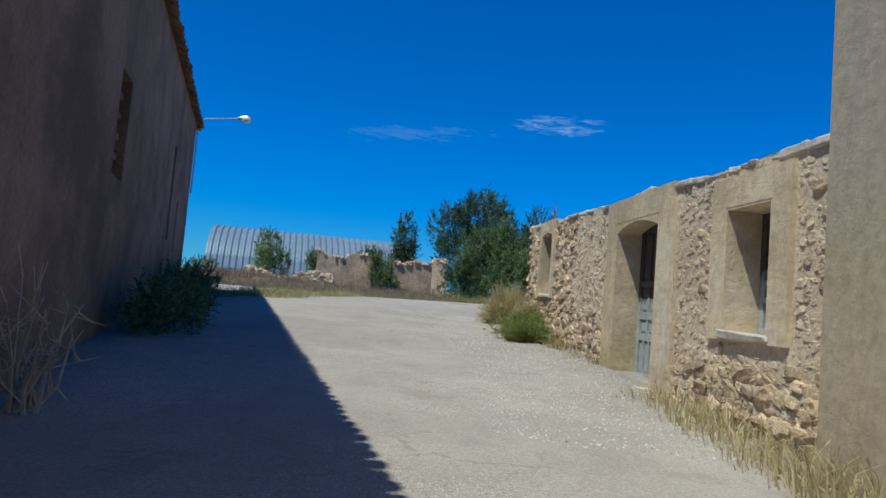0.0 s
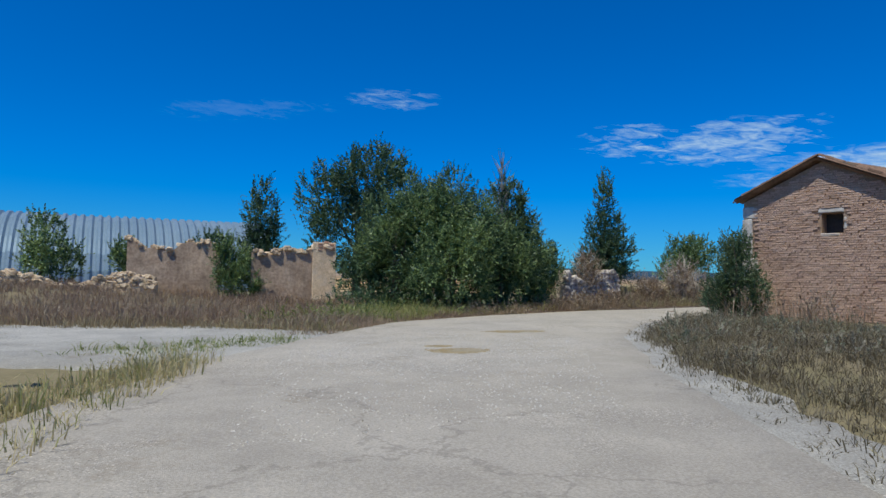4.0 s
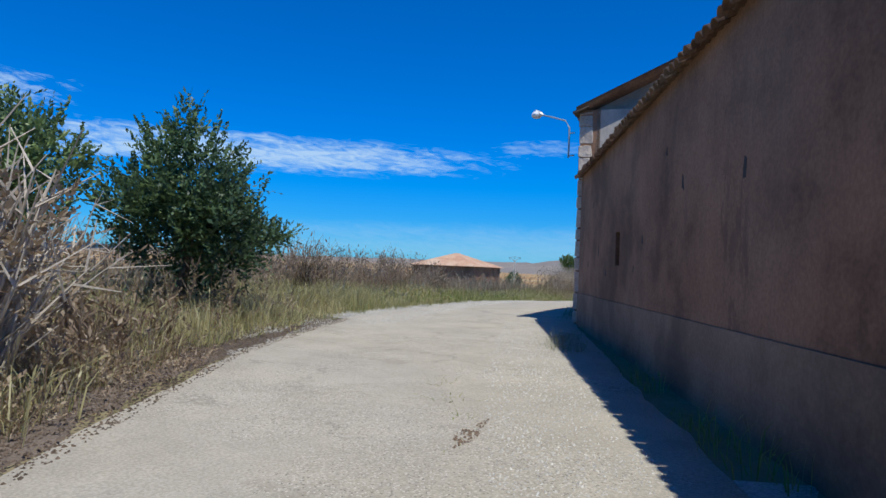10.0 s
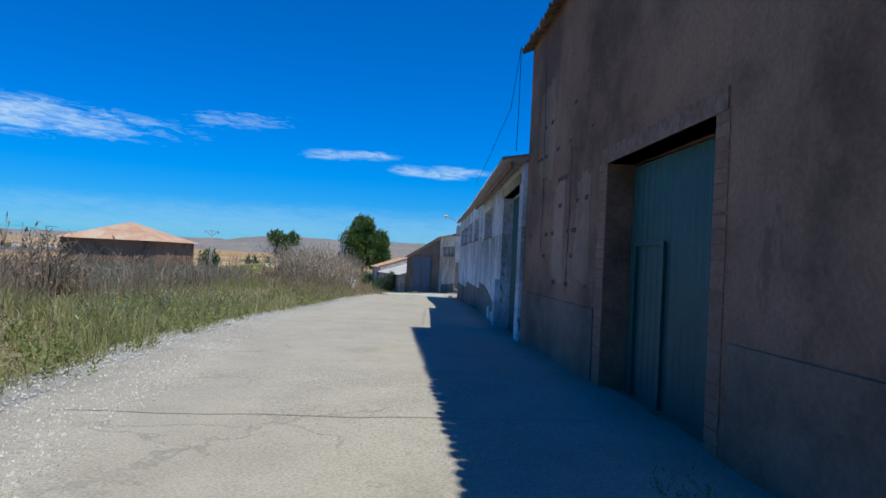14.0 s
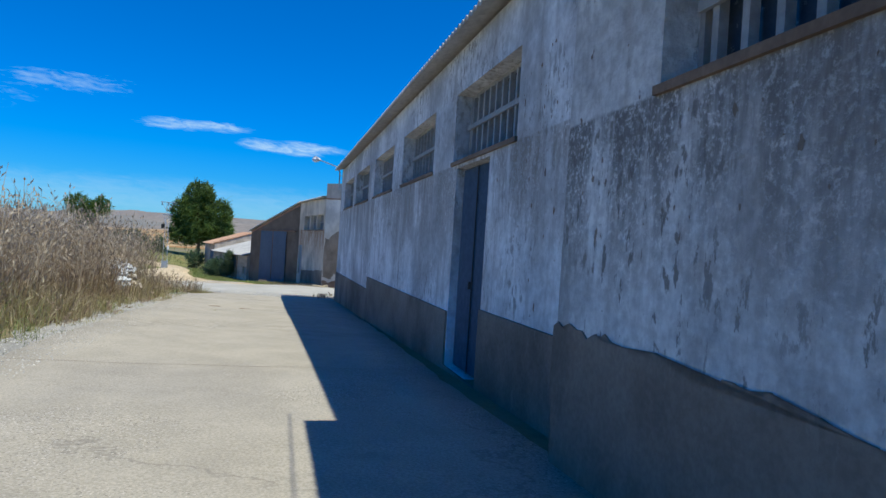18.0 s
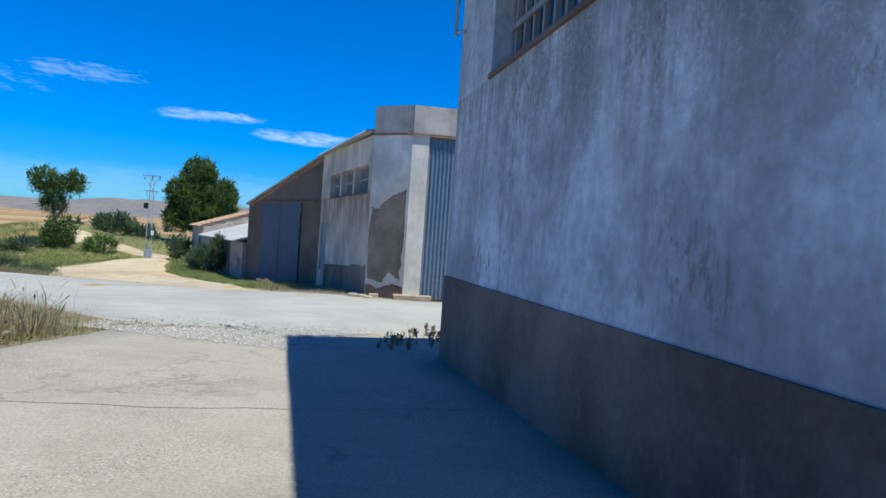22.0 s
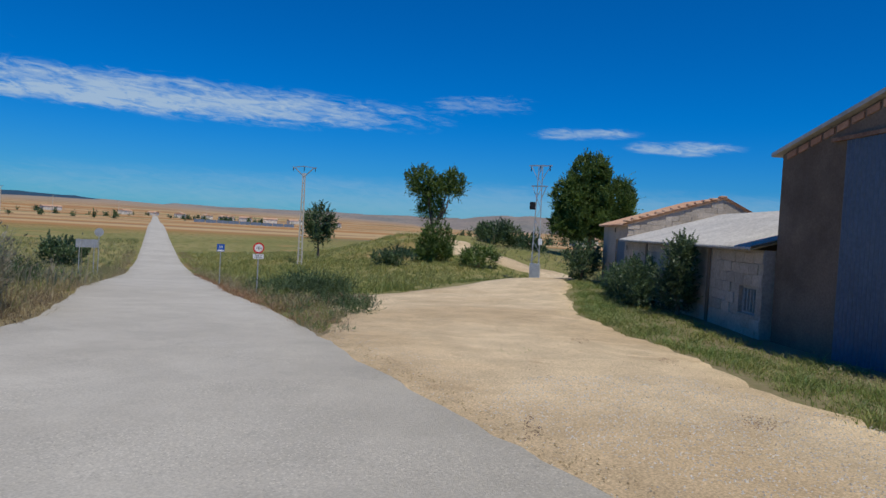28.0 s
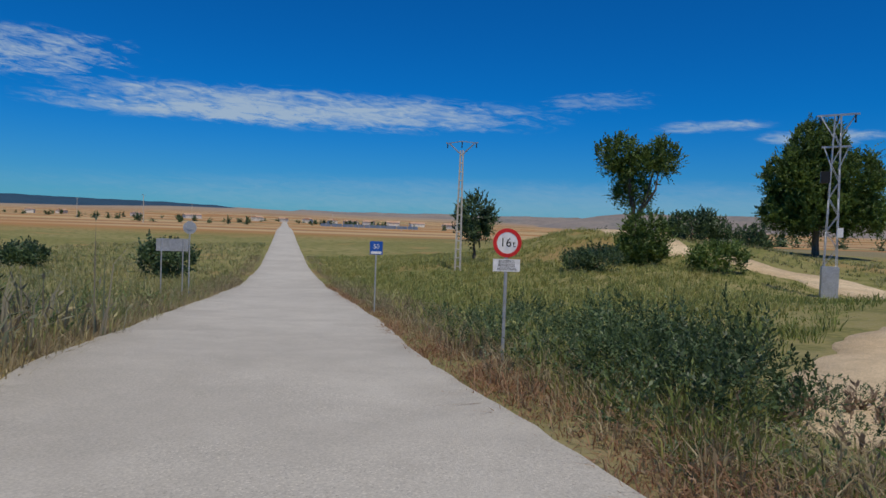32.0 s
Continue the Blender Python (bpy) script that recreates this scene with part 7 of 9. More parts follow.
grass("dry_grass", "low rusty fringe along the asphalt's edge", [tuple(p) for p in beside(XR[8:12], 1, 0.12)] + [tuple(p) for p in beside(XR[8:12], -1, 0.9)[::-1]], 420, 0.2, GRASS_RUST, 513, lean=0.9, on_road=True)
grass("dry_grass", "low straw fringe along the asphalt's edge", [tuple(p) for p in beside(XL[7:12], -1, 0.12)] + [tuple(p) for p in beside(XL[7:12], 1, 0.9)[::-1]], 360, 0.2, GRASS_DRY, 515, lean=0.9, on_road=True)
verge("ragged grass along the lane's field edge", LANE_L[11:], 1, 230, 0.32, GRASS_MIX, 503)
verge("ragged dry grass along the lane's inner edge", LANE_R[4:10], -1, 330, 0.3, GRASS_DULL, 505)
verge("ragged grass along the asphalt's edge", XL[5:13], 1, 130, 0.35, GRASS_DRY, 507, 1.6)
verge("ragged grass along the asphalt's edge", XR[8:13], -1, 150, 0.35, GRASS_DRY, 509, 1.6)
grass("dry_grass", "tall dry grass and weeds on the lane's bank", [(12.3, 39.2), (18.6, 41.7), (25.8, 43.5), (32.5, 43.8), (32.5, 50), (20, 50), (10, 46), (9, 40)], 200, 0.68, GRASS_PALE, 1)
grass("mixed_grass", "green and straw-coloured grass along the lane", [(25, 43.2), (32.5, 43.7), (41, 43.5), (48, 42.9), (55, 41.8), (62, 41.2), (64, 47), (50, 52), (30, 52)], 190, 0.55, GRASS_MIX, 2)
grass("reed_bed", "tall greyish green reeds behind the lane", [(30, 50), (62, 46), (80, 52), (110, 56), (110, 75), (60, 75), (30, 66)], 22, 1.4, WEED, 3, width=0.034)
grass("dry_grass", "tall dry weeds near the junction", [(55, 41.9), (61, 41.2), (68, 40.5), (74, 40.0), (76.3, 39.0), (77, 41), (74, 45), (60, 47)], 170, 0.85, GRASS_DRY, 4)
grass("mixed_grass", "rough grass between lane and barn", [(3.3, 18.5), (3.6, 22.5), (5.4, 27), (8, 30.9), (10, 32.8), (12.6, 33.6), (13.6, 28), (13, 18), (6, 16)], 380, 0.33, GRASS_DULL, 5, lean=0.75)
grass("mixed_grass", "yellow-green grass at the lane's bend", [(0.1, 31.6), (3.6, 34.8), (8, 37.4), (6, 39), (1, 38), (-1.5, 33.5)], 230, 0.5, GRASS_YELLOW, 6)
grass("russet_grass", "russet dry grass at the lane's bend", [(-3.0, 28.6), (-1.4, 29.0), (0.3, 31.8), (-1.3, 33.6), (1, 38), (0, 39), (-6, 36), (-9, 31.2)], 210, 0.5, GRASS_RUSSET, 61)
grass("dry_grass", "dry brown grass before the broken walls", [(-6.5, 25), (-3.5, 26), (-8, 29), (-6, 35), (0, 40), (6, 44), (-2, 48), (-16, 46), (-18, 30)], 160, 0.5, GRASS_RUSSET, 7)
grass("dry_grass", "dry grass at the foot of the thicket", [(3.8, 35.3), (8.2, 37.6), (12.3, 39.5), (16.5, 41.2), (16, 42.4), (12, 41), (7, 39.5), (3, 37)], 330, 0.5, GRASS_RUSSET, 8)
grass("dry_grass", "dry weeds along the cottage's foot", [(3.3, 2.2), (2.95, 4.7), (2.5, 9.2), (2.05, 13.5), (1.4, 13.6), (1.9, 9.2), (2.45, 4.7), (2.9, 2.2)], 420, 0.34, GRASS_DRY, 9)
grass("dry_grass", "straw-coloured grass behind the cottage's corner", [(1.7, 14.6), (1.9, 15.0), (3.2, 16.4), (1.9, 17.6), (1.2, 15.8)], 700, 0.55, GRASS_STRAW, 10)


def ball_tussock(label, x, y, r, h, n, mat, seed):
    """A rounded tussock: thin blades fanning out from one foot to a dome."""
    rng = np.random.default_rng(seed)
    a, e = rng.uniform(0, 2 * np.pi, n), np.arccos(rng.uniform(0.0, 1.0, n))
    k = rng.uniform(0.3, 1.25, n) ** 0.6 * (1 + 0.16 * np.sin(3 * a + seed) + 0.1 * np.sin(5 * e + 2 * a))
    z0 = gz(x, y) - 0.02
    foot = np.column_stack([x + rng.normal(size=n) * r * 0.25, y + rng.normal(size=n) * r * 0.25, np.full(n, z0)])
    tip = np.column_stack([x + np.cos(a) * np.sin(e) * r * k, y + np.sin(a) * np.sin(e) * r * k, z0 + 0.06 + np.cos(e) * h * k])
    mid = (foot + tip) / 2 + np.column_stack([np.zeros((n, 2)), np.full(n, 0.16 * h)])
    sd = rng.normal(size=(n, 3)) * 0.0024
    quads = np.concatenate([np.stack([foot - sd, foot + sd, mid + sd, mid - sd], 1), np.stack([mid - sd, mid + sd, tip + sd * 0.4, tip - sd * 0.4], 1)])
    return tagged(new("grass_tussock", quads_mesh("grass_tussock", quads, mat)), label, "grass", kind="stuff")


ball_tussock("rounded straw-coloured tussock at the cottage's corner", 1.35, 14.7, 0.55, 0.78, 11000, GRASS_STRAW, 10)
ball_tussock("rounded straw-coloured tussock at the cottage's corner", 1.75, 13.9, 0.42, 0.55, 6000, GRASS_STRAW, 44)
ball_tussock("rounded green tussock beside the cottage wall", 1.55, 12.75, 0.5, 0.4, 9000, GRASS_GREEN, 45)
ball_tussock("rounded green tussock beside the cottage wall", 1.45, 11.95, 0.4, 0.3, 7000, GRASS_GREEN, 46)
grass("green_grass", "green tuft beside the cottage wall", [(1.15, 11.8), (2.0, 12.0), (1.95, 13.6), (1.05, 13.4)], 1100, 0.36, GRASS_GREEN, 11)
grass("green_grass", "green weeds in the shade of the barn", [(14.5, 34.9), (27, 38.2), (27, 38.0), (14.2, 34.5)], 160, 0.4, GRASS_GREEN, 12)
grass("mixed_grass", "roadside grass beside the straight road", [(100.2, 45.4), (104, 48.0), (110, 52.0), (116, 56.2), (135, 70), (150, 80), (160, 76), (140, 55), (116, 46.5), (109, 49.0)], 42, 0.45, GRASS_GREEN, 13, width=0.02)
grass("green_grass", "green meadow grass beyond the signs", [(110, 51), (116, 55.6), (136, 70), (172, 97), (190, 85), (160, 56), (145, 50), (120, 47)], 34, 0.5, GRASS_YELLOW, 14, width=0.035)
grass("mixed_grass", "rough grass between yard, track and meadow", [(109, 49), (116, 46.8), (124, 44), (138, 43.6), (144, 46), (148, 53), (140, 55), (116, 51)], 60, 0.34, GRASS_GREEN, 22, width=0.022, clump=0.8)
grass("dry_grass", "dry grass beyond the farm track", [(121, 40.2), (132, 39.4), (140.5, 39.5), (147.5, 43), (153, 50.6), (172, 56), (176, 36), (128, 35)], 16, 0.42, GRASS_MIX, 23, width=0.045)
grass("mixed_grass", "rough grass on the far side of the road", [(78.2, 39.7), (83.2, 42.8), (90, 46), (97.5, 50.0), (107, 56.6), (113, 60.8), (133, 75.2), (128, 84), (105, 72), (85, 56), (78, 46)], 60, 0.6, GRASS_MIX, 15, width=0.018)
grass("dry_grass", "dry roadside grass fringe", [(90, 45.8), (97.5, 49.8), (107, 56.4), (113, 60.5), (135, 76.3), (134, 77.5), (106, 57.6), (96.5, 51), (89, 46.6)], 230, 0.42, GRASS_DRY, 16)
grass("dry_grass", "dry roadside grass fringe", [(102.5, 47.2), (110, 52.2), (116, 56.3), (137, 71.2), (138, 70), (117, 54.8), (111, 50.6), (104, 46.6)], 230, 0.4, GRASS_DRY, 17)
grass("green_grass", "green grass strip before the sheds", [(90.8, 36.5), (94.4, 37.35), (97.9, 37.7), (100, 38.25), (102, 39.1), (105.2, 40.0), (113, 40.6), (119.5, 41), (119, 39.9), (104, 36.8), (96, 34.4), (90, 34.0), (89, 35.4)], 420, 0.2, GRASS_GREEN, 18, lean=0.8, clump=2.2)
grass("dry_grass", "dry weeds under the garage wall", [(87, 33.3), (95, 33.6), (98, 35), (91, 35.6), (87, 34.6)], 160, 0.2, GRASS_DRY, 19)
grass("mixed_grass", "grass beyond the field edge", [(128, 84), (133, 75.6), (170, 102), (200, 124), (170, 130), (120, 100)], 10, 0.6, GRASS_MIX, 20, width=0.045)
grass("weed", "weeds growing at the hall's corner", [(74.6, 34.6), (77, 33.2), (77.4, 33.7), (75.4, 35.6)], 60, 0.3, WEED, 21)


# ---- ruined walls, rubble ----
def rubble_wall(name, label, a, b, z0, top, thick, seed, n, mat=STONE_K, heap=9):
    root = thing(name, label, "ruined wall", (0, 0, 0))
    fr = Wall(a, b)
    rng = random.Random(seed)
    part("core", wall_bm(fr, 0, fr.length, z0, top, thick, step=0.4), MORTAR if heap > 4 else MUDWALL, root)
    for i in range(n):
        u = rng.uniform(0.05, fr.length - 0.05)
        zt = top(u)
        crest = i % 3 == 0 or heap <= 4
        z = zt + rng.uniform(-0.06, 0.05) if crest else rng.uniform(z0 + 0.5, zt)
        stone(root, fr, u, rng.uniform(-thick, 0) if crest else rng.uniform(-0.02, 0.03), z, rng.uniform(0.07, 0.15), rng)
    more = []
    for i in range(n * heap):
        u = rng.uniform(0.0, fr.length)
        zt = top(u)
        more.append(stone_place(fr, u, rng.uniform(-thick, 0.12) if i % 4 == 0 or heap <= 4 else rng.uniform(-0.03, 0.05), zt + rng.uniform(-0.07, 0.09) if i % 4 == 0 or heap <= 4 else rng.uniform(z0 + 0.3, zt), rng.uniform(0.06, 0.15), rng, 0.9))
    stone_heap("rubble", "loose pale rubble", root, more, mat)
    return root


def stone_meshes():
    out = []
    for s in range(6):
        bm = bmesh.new()
        bmesh.ops.create_icosphere(bm, subdivisions=2, radius=1.0)
        for v in bm.verts:
            k = 1 + 0.45 * noise.noise(v.co * 1.4 + Vector((s * 5.1, 0, 0))) + 0.25 * noise.noise(v.co * 3.3 + Vector((0, s * 3.3, 0)))
            v.co = Vector((max(-0.8, min(0.8, v.co.x)) * 1.15, max(-0.75, min(0.75, v.co.y)), max(-0.74, min(0.74, v.co.z)))) * k
        me = bpy.data.meshes.new("stone")
        bm.to_mesh(me)
        bm.free()
        me.materials.append(STONE)
        out.append(me)
    return out


def stone_heap(name, label, parent, places, mat):
    """Many stones in one mesh; places are matrices."""
    V, F = [], []
    rng = random.Random(len(places))
    for m in places:
        src = STONES[rng.randrange(6)]
        o = len(V)
        V += [m @ v.co for v in src.vertices]
        F += [tuple(o + i for i in p.vertices) for p in src.polygons]
    ob = part(name, mesh_of(name, V, F, mat), mat, parent, label)
    return tagged(ob, label, kind="stuff")


def stone_place(fr, u, w, z, r, rng, flat=0.6):
    return fr.m(u, w, z) @ pose(0, 0, 0, rng.uniform(-8, 8), rng.uniform(-25, 25), rng.uniform(-8, 8)) @ Matrix.Diagonal((r * rng.uniform(0.9, 1.4), r * flat, r * rng.uniform(0.7, 1.05), 1))


STONES = stone_meshes()


def stone(parent, fr, u, w, z, r, rng, flat=0.6):
    ob = new("stone", STONES[rng.randrange(6)])
    adopt(ob, parent)
    s = Matrix.Diagonal((r * rng.uniform(0.9, 1.4), r * flat, r * rng.uniform(0.7, 1.05), 1))
    ob.matrix_basis = fr.m(u, w, z) @ pose(0, 0, 0, rng.uniform(-8, 8), rng.uniform(-25, 25), rng.uniform(-8, 8)) @ s
    return ob


MUDWALL = surf("crumbling_mud_wall", (0.40, 0.28, 0.19), (0.54, 0.41, 0.29), (0.32, 0.23, 0.16), scale=1.8, fine=9, speckle=0.5, rough=1.0, bump=1.0, bscale=7, blotch=0.4, streaks=0.4, streak_col=(0.24, 0.17, 0.13))
mud = rubble_wall("ruined_wall", "crumbling mud wall stub ending in a pale brick pier", (-0.15, 44.6), (-3.5, 44.4), 1.0, lambda u: 3.75 - 0.1 * u + 0.1 * math.sin(4.2 * u) + 0.05 * math.sin(11.0 * u), 0.5, 5, 20, STONE_K, 3)
MW = Wall((-0.15, 44.6), (-3.5, 44.4))
part("pier", rough_block(MW, -0.25, 0.75, -0.46, 0.08, 1.0, 3.98, 91), STONE_K, mud, "crumbling pale plastered pier")
for k in range(9):
    part("brick", rough_block(MW, -0.2 + 0.26 * (k % 3) + 0.05 * (k % 2), 0.04 + 0.25 * (k % 3), -0.4, 0.1, 3.62 + 0.085 * (k % 5), 3.69 + 0.085 * (k % 5), 92 + k), BRICKRED, mud)
rubble_wall("ruined_wall", "broken brown mud wall above the dry grass", (-5.0, 46.0), (-8.9, 46.4), 1.0, lambda u: 3.75 + 0.22 * math.sin(1.9 * u) + 0.1 * math.sin(5.3 * u), 0.45, 15, 12, STONE_K, 2)
rubble_wall("ruined_wall", "low broken stone wall in the grass", (-7.4, 44.4), (-13.5, 45.5), 1.0, lambda u: 2.15 + 0.3 * math.sin(1.3 * u), 0.5, 6, 36)
rubble_wall("ruined_wall", "low rubble wall overgrown by dry weeds", (12.4, 41.9), (9.3, 40.5), 0.8, lambda u: 2.6 + 0.28 * math.sin(2.0 * u + 0.4), 0.5, 7, 70, PALESTONE)


# ---- street lamps, poles, signs, cables ----
def wall_lamp(label, foot, head, low):
    """A street lamp on a bracket arm: arm, wall bracket, housing, glass bowl."""
    foot, head = Vector(foot), Vector(head)
    root = thing("street_lamp", label, "street lamp", foot)
    d = head - foot
    bm = bmesh.new()
    tube(bm, [(0, 0, -low), (0, 0, -0.1), d * 0.12 + Vector((0, 0, 0.05)), d * 0.8], [0.026, 0.026, 0.024, 0.02], 7)
    part("arm", bm, GALV, root)
    back = Vector((d.x, d.y, 0)).normalized() * -0.16
    for z in (-low + 0.05, -0.25):
        bm = bmesh.new()
        tube(bm, [(0, 0, z), back + Vector((0, 0, z))], 0.018, 5)
        part("bracket", bm, GALV, root)
    bm = bmesh.new()
    tube(bm, [d * 0.76, d * 0.84, d * 0.98, d * 1.04], [0.03, 0.075, 0.085, 0.03], 9)
    part("housing", bm, GALV, root)
    bm = bmesh.new()
    bmesh.ops.create_uvsphere(bm, u_segments=12, v_segments=8, radius=0.115)
    bmesh.ops.scale(bm, vec=(1.25, 1.25, 0.9), verts=bm.verts)
    bmesh.ops.translate(bm, vec=d * 0.96 + Vector((0, 0, -0.06)), verts=bm.verts)
    part("bowl", bm, LAMPGLASS, root, "frosted glass bowl")
    return root


wall_lamp("street lamp on a bracket at the brown house's corner", (-8.1, 20.55, 6.25), (-6.6, 20.7, 6.5), 2.3)
wall_lamp("street lamp on a bracket under the tall house's eave", (29.0, 38.5, 6.7), (29.35, 39.5, 7.12), 0.9)
wall_lamp("street lamp on a bracket at the hall's corner", (74.2, 34.4, 5.4), (75.35, 35.25, 5.9), 0.8)


def cable(label, pts, r=0.007):
    bm = bmesh.new()
    tube(bm, pts, r, 4)
    return solo("cable", bm, BLACK, label, "cable")


cable("black overhead cable slung along the house fronts", [(41.3, 37.85, 6.9), (42.5, 37.75, 6.0), (46, 37.6, 5.35), (52, 36.9, 5.5)])
cable("black cable hanging down the house corner", [(41.3, 37.85, 6.9), (41.38, 37.83, 5.8), (41.25, 37.87, 4.9)])


def lattice_pylon(x, y, z, h):
    """A square lattice mast with cross arms, insulators and a transformer."""
    root = thing("transformer_pylon", "steel lattice power pylon with a transformer and grey base box", "pylon", (x, y, z))

    def half(t):
        return 0.3 * (1 - t) + 0.13 * t

    for sx in (-1, 1):
        for sy in (-1, 1):
            bm = bmesh.new()
            tube(bm, [(sx * half(0), sy * half(0), -0.3), (sx * half(1), sy * half(1), h)], 0.027, 4)
            part("leg", bm, GALV, root)
    n = 11
    for i in range(n):
        t0, t1 = i / n, (i + 1) / n
        bm = bmesh.new()
        for sgn in (-1, 1):
            a, b = half(t0), half(t1)
            tube(bm, [(-a * (1 if i % 2 else -1), sgn * a, h * t0), (b * (1 if i % 2 else -1), sgn * b, h * t1)], 0.015, 4)
            tube(bm, [(sgn * a, -a * (1 if i % 2 else -1), h * t0), (sgn * b, b * (1 if i % 2 else -1), h * t1)], 0.015, 4)
        part("brace", bm, GALV, root)
    for zz, L in ((h, 0.85), (h - 1.5, 0.6)):
        bm = bmesh.new()
        tube(bm, [(-0.3 * L, -L, zz), (0, 0, zz), (0.3 * L, L, zz)], 0.06, 4)
        for sgn in (-1, 1):
            tube(bm, [(0, sgn * 0.12, zz - 1.1), (0.2 * sgn * L, sgn * L * 0.85, zz)], 0.035, 4)
        part("cross_arm", bm, GALV, root)
    for k in (-1, 0, 1):
        bm = bmesh.new()
        tube(bm, [(0.2 * k, 0.7 * k, h), (0.2 * k, 0.7 * k, h - 0.18), (0.2 * k, 0.7 * k, h - 0.4)], [0.05, 0.03, 0.05], 6)
        part("insulator", bm, BLACK, root)
    bm = bmesh.new()
    bmesh.ops.create_cube(bm, size=1.0)
    bmesh.ops.scale(bm, vec=(0.32, 0.4, 0.55), verts=bm.verts)
    bmesh.ops.bevel(bm, geom=bm.edges[:], offset=0.05, segments=2)
    bmesh.ops.translate(bm, vec=(-0.1, 0.42, h * 0.66), verts=bm.verts)
    part("transformer", bm, SIGNBLACK, root, "dark transformer tank")
    for nm, s, p, mt in (("base_box", (0.72, 0.72, 1.6), (0, 0, 0.7), GALV), ("meter_box", (0.3, 0.25, 0.45), (-0.3, -0.3, h * 0.36), SIGNWHITE)):
        bm = bmesh.new()
        bmesh.ops.create_cube(bm, size=1.0)
        bmesh.ops.scale(bm, vec=s, verts=bm.verts)
        bmesh.ops.bevel(bm, geom=bm.edges[:], offset=0.03, segments=2)
        bmesh.ops.translate(bm, vec=p, verts=bm.verts)
        part(nm, bm, mt, root)
    return root


lattice_pylon(138, 44.2, gz(138, 44.2), 8.7)


def concrete_pole(x, y, h, label):
    root = thing("power_pole", label, "power pole", (x, y, gz(x, y)))
    bm = bmesh.new()
    for s in (-1, 1):
        tube(bm, [(0.0, s * 0.19, -0.3), (0.0, s * 0.09, h)], [0.075, 0.06], 4)
    for i in range(14):
        zz = h * (i + 0.5) / 14
        k = 0.19 - 0.1 * zz / h
        tube(bm, [(0, -k, zz), (0, k, zz)], 0.05, 4)
    part("post", bm, COPING, root, "perforated pale concrete post")
    bm = bmesh.new()
    tube(bm, [(0, -1.15, h + 0.5), (0, -0.9, h + 0.45), (0, 0, h - 0.35), (0, 0.9, h + 0.45), (0, 1.15, h + 0.5)], 0.06, 4)
    tube(bm, [(0, -0.95, h + 0.48), (0, 0, h + 0.6), (0, 0.95, h + 0.48)], 0.045, 4)
    part("cross_arm", bm, GALV, root)
    for k in (-1, 0, 1):
        bm = bmesh.new()
        tube(bm, [(0, 1.05 * k, h + 0.48 + (0.1 if k == 0 else 0)), (0, 1.05 * k, h + 0.15)], 0.04, 5)
        part("insulator", bm, BLACK, root)
    return root


concrete_pole(144.2, 65.7, 8.2, "concrete power pole with a forked steel cross arm in the meadow")


def frame_facing(x, y, z, yaw):
    return Matrix.Translation((x, y, z)) @ Matrix.Rotation(radians(yaw), 4, "Z")


def disc(r0, r1, y0, y1, n=36):
    """A ring (or, with r0 = 0, a disc) standing upright, facing -y."""
    bm = bmesh.new()
    rings = []
    for r, y in ((r1, y0), (r1, y1)) + (((r0, y1), (r0, y0)) if r0 else ()):
        rings.append([bm.verts.new((math.cos(2 * math.pi * k / n) * r, y, math.sin(2 * math.pi * k / n) * r)) for k in range(n)])
    for i in range(len(rings) if r0 else 1):
        ra, rb = rings[i], rings[(i + 1) % len(rings)]
        for k in range(n):
            bm.faces.new([ra[k], ra[(k + 1) % n], rb[(k + 1) % n], rb[k]])
    if not r0:
        bm.faces.new(rings[0])
        bm.faces.new(rings[1][::-1])
    return bm


def plate(w, h, y0, y1, z=0.0, bevel=0.02):
    bm = bmesh.new()
    bmesh.ops.create_cube(bm, size=1.0)
    bmesh.ops.scale(bm, vec=(w, y1 - y0, h), verts=bm.verts)
    bmesh.ops.translate(bm, vec=(0, (y0 + y1) / 2, z), verts=bm.verts)
    return bm


def text_part(words, size, mat, parent, at, name="lettering"):
    cu = bpy.data.curves.new(name, "FONT")
    cu.body, cu.size, cu.align_x, cu.align_y, cu.extrude = words, size, "CENTER", "CENTER", 0.001
    tmp = bpy.data.objects.new(name, cu)
    scene.collection.objects.link(tmp)
    bpy.context.view_layer.update()
    me = bpy.data.meshes.new_from_object(tmp)
    bpy.data.objects.remove(tmp)
    me.materials.clear()
    me.materials.append(mat)
    ob = new(name, me)
    ob.parent = parent
    ob.matrix_local = Matrix.Translation(at) @ pose(0, 0, 0, 90, 0, 0)
    return ob


def post(parent, h, r=0.035):
    bm = bmesh.new()
    tube(bm, [(0, 0.03, -h - 0.2), (0, 0.03, 0.2)], r, 6)
    part("post", bm, GALV, parent, "galvanised steel post")


yaw_s = -58
s16 = thing("weight_limit_sign", "round red-rimmed white 16 t weight limit sign on a post", "road sign")
s16.matrix_basis = frame_facing(109.6, 51.4, -0.03, yaw_s) @ Matrix.Scale(0.64, 4)
part("disc", disc(0, 0.30, -0.01, 0.0), SIGNWHITE, s16)
part("rim", disc(0.225, 0.305, -0.016, 0.004), SIGNRED, s16, "red rim")
text_part("16", 0.26, SIGNBLACK, s16, (-0.035, -0.014, 0.0))
text_part("t", 0.20, SIGNBLACK, s16, (0.145, -0.014, -0.02))
pl = part("plate", plate(0.58, 0.26, -0.008, 0.0, -0.47), SIGNWHITE, s16, "white supplementary plate")
for i, wd in enumerate(("EXCEPTO", "SERVICIOS", "AGRICOLAS")):
    text_part(wd, 0.078, SIGNBLACK, s16, (0, -0.012, -0.395 - 0.075 * i))
post(s16, 3.0)
s50 = thing("speed_sign", "square blue recommended speed 50 sign on a post", "road sign")
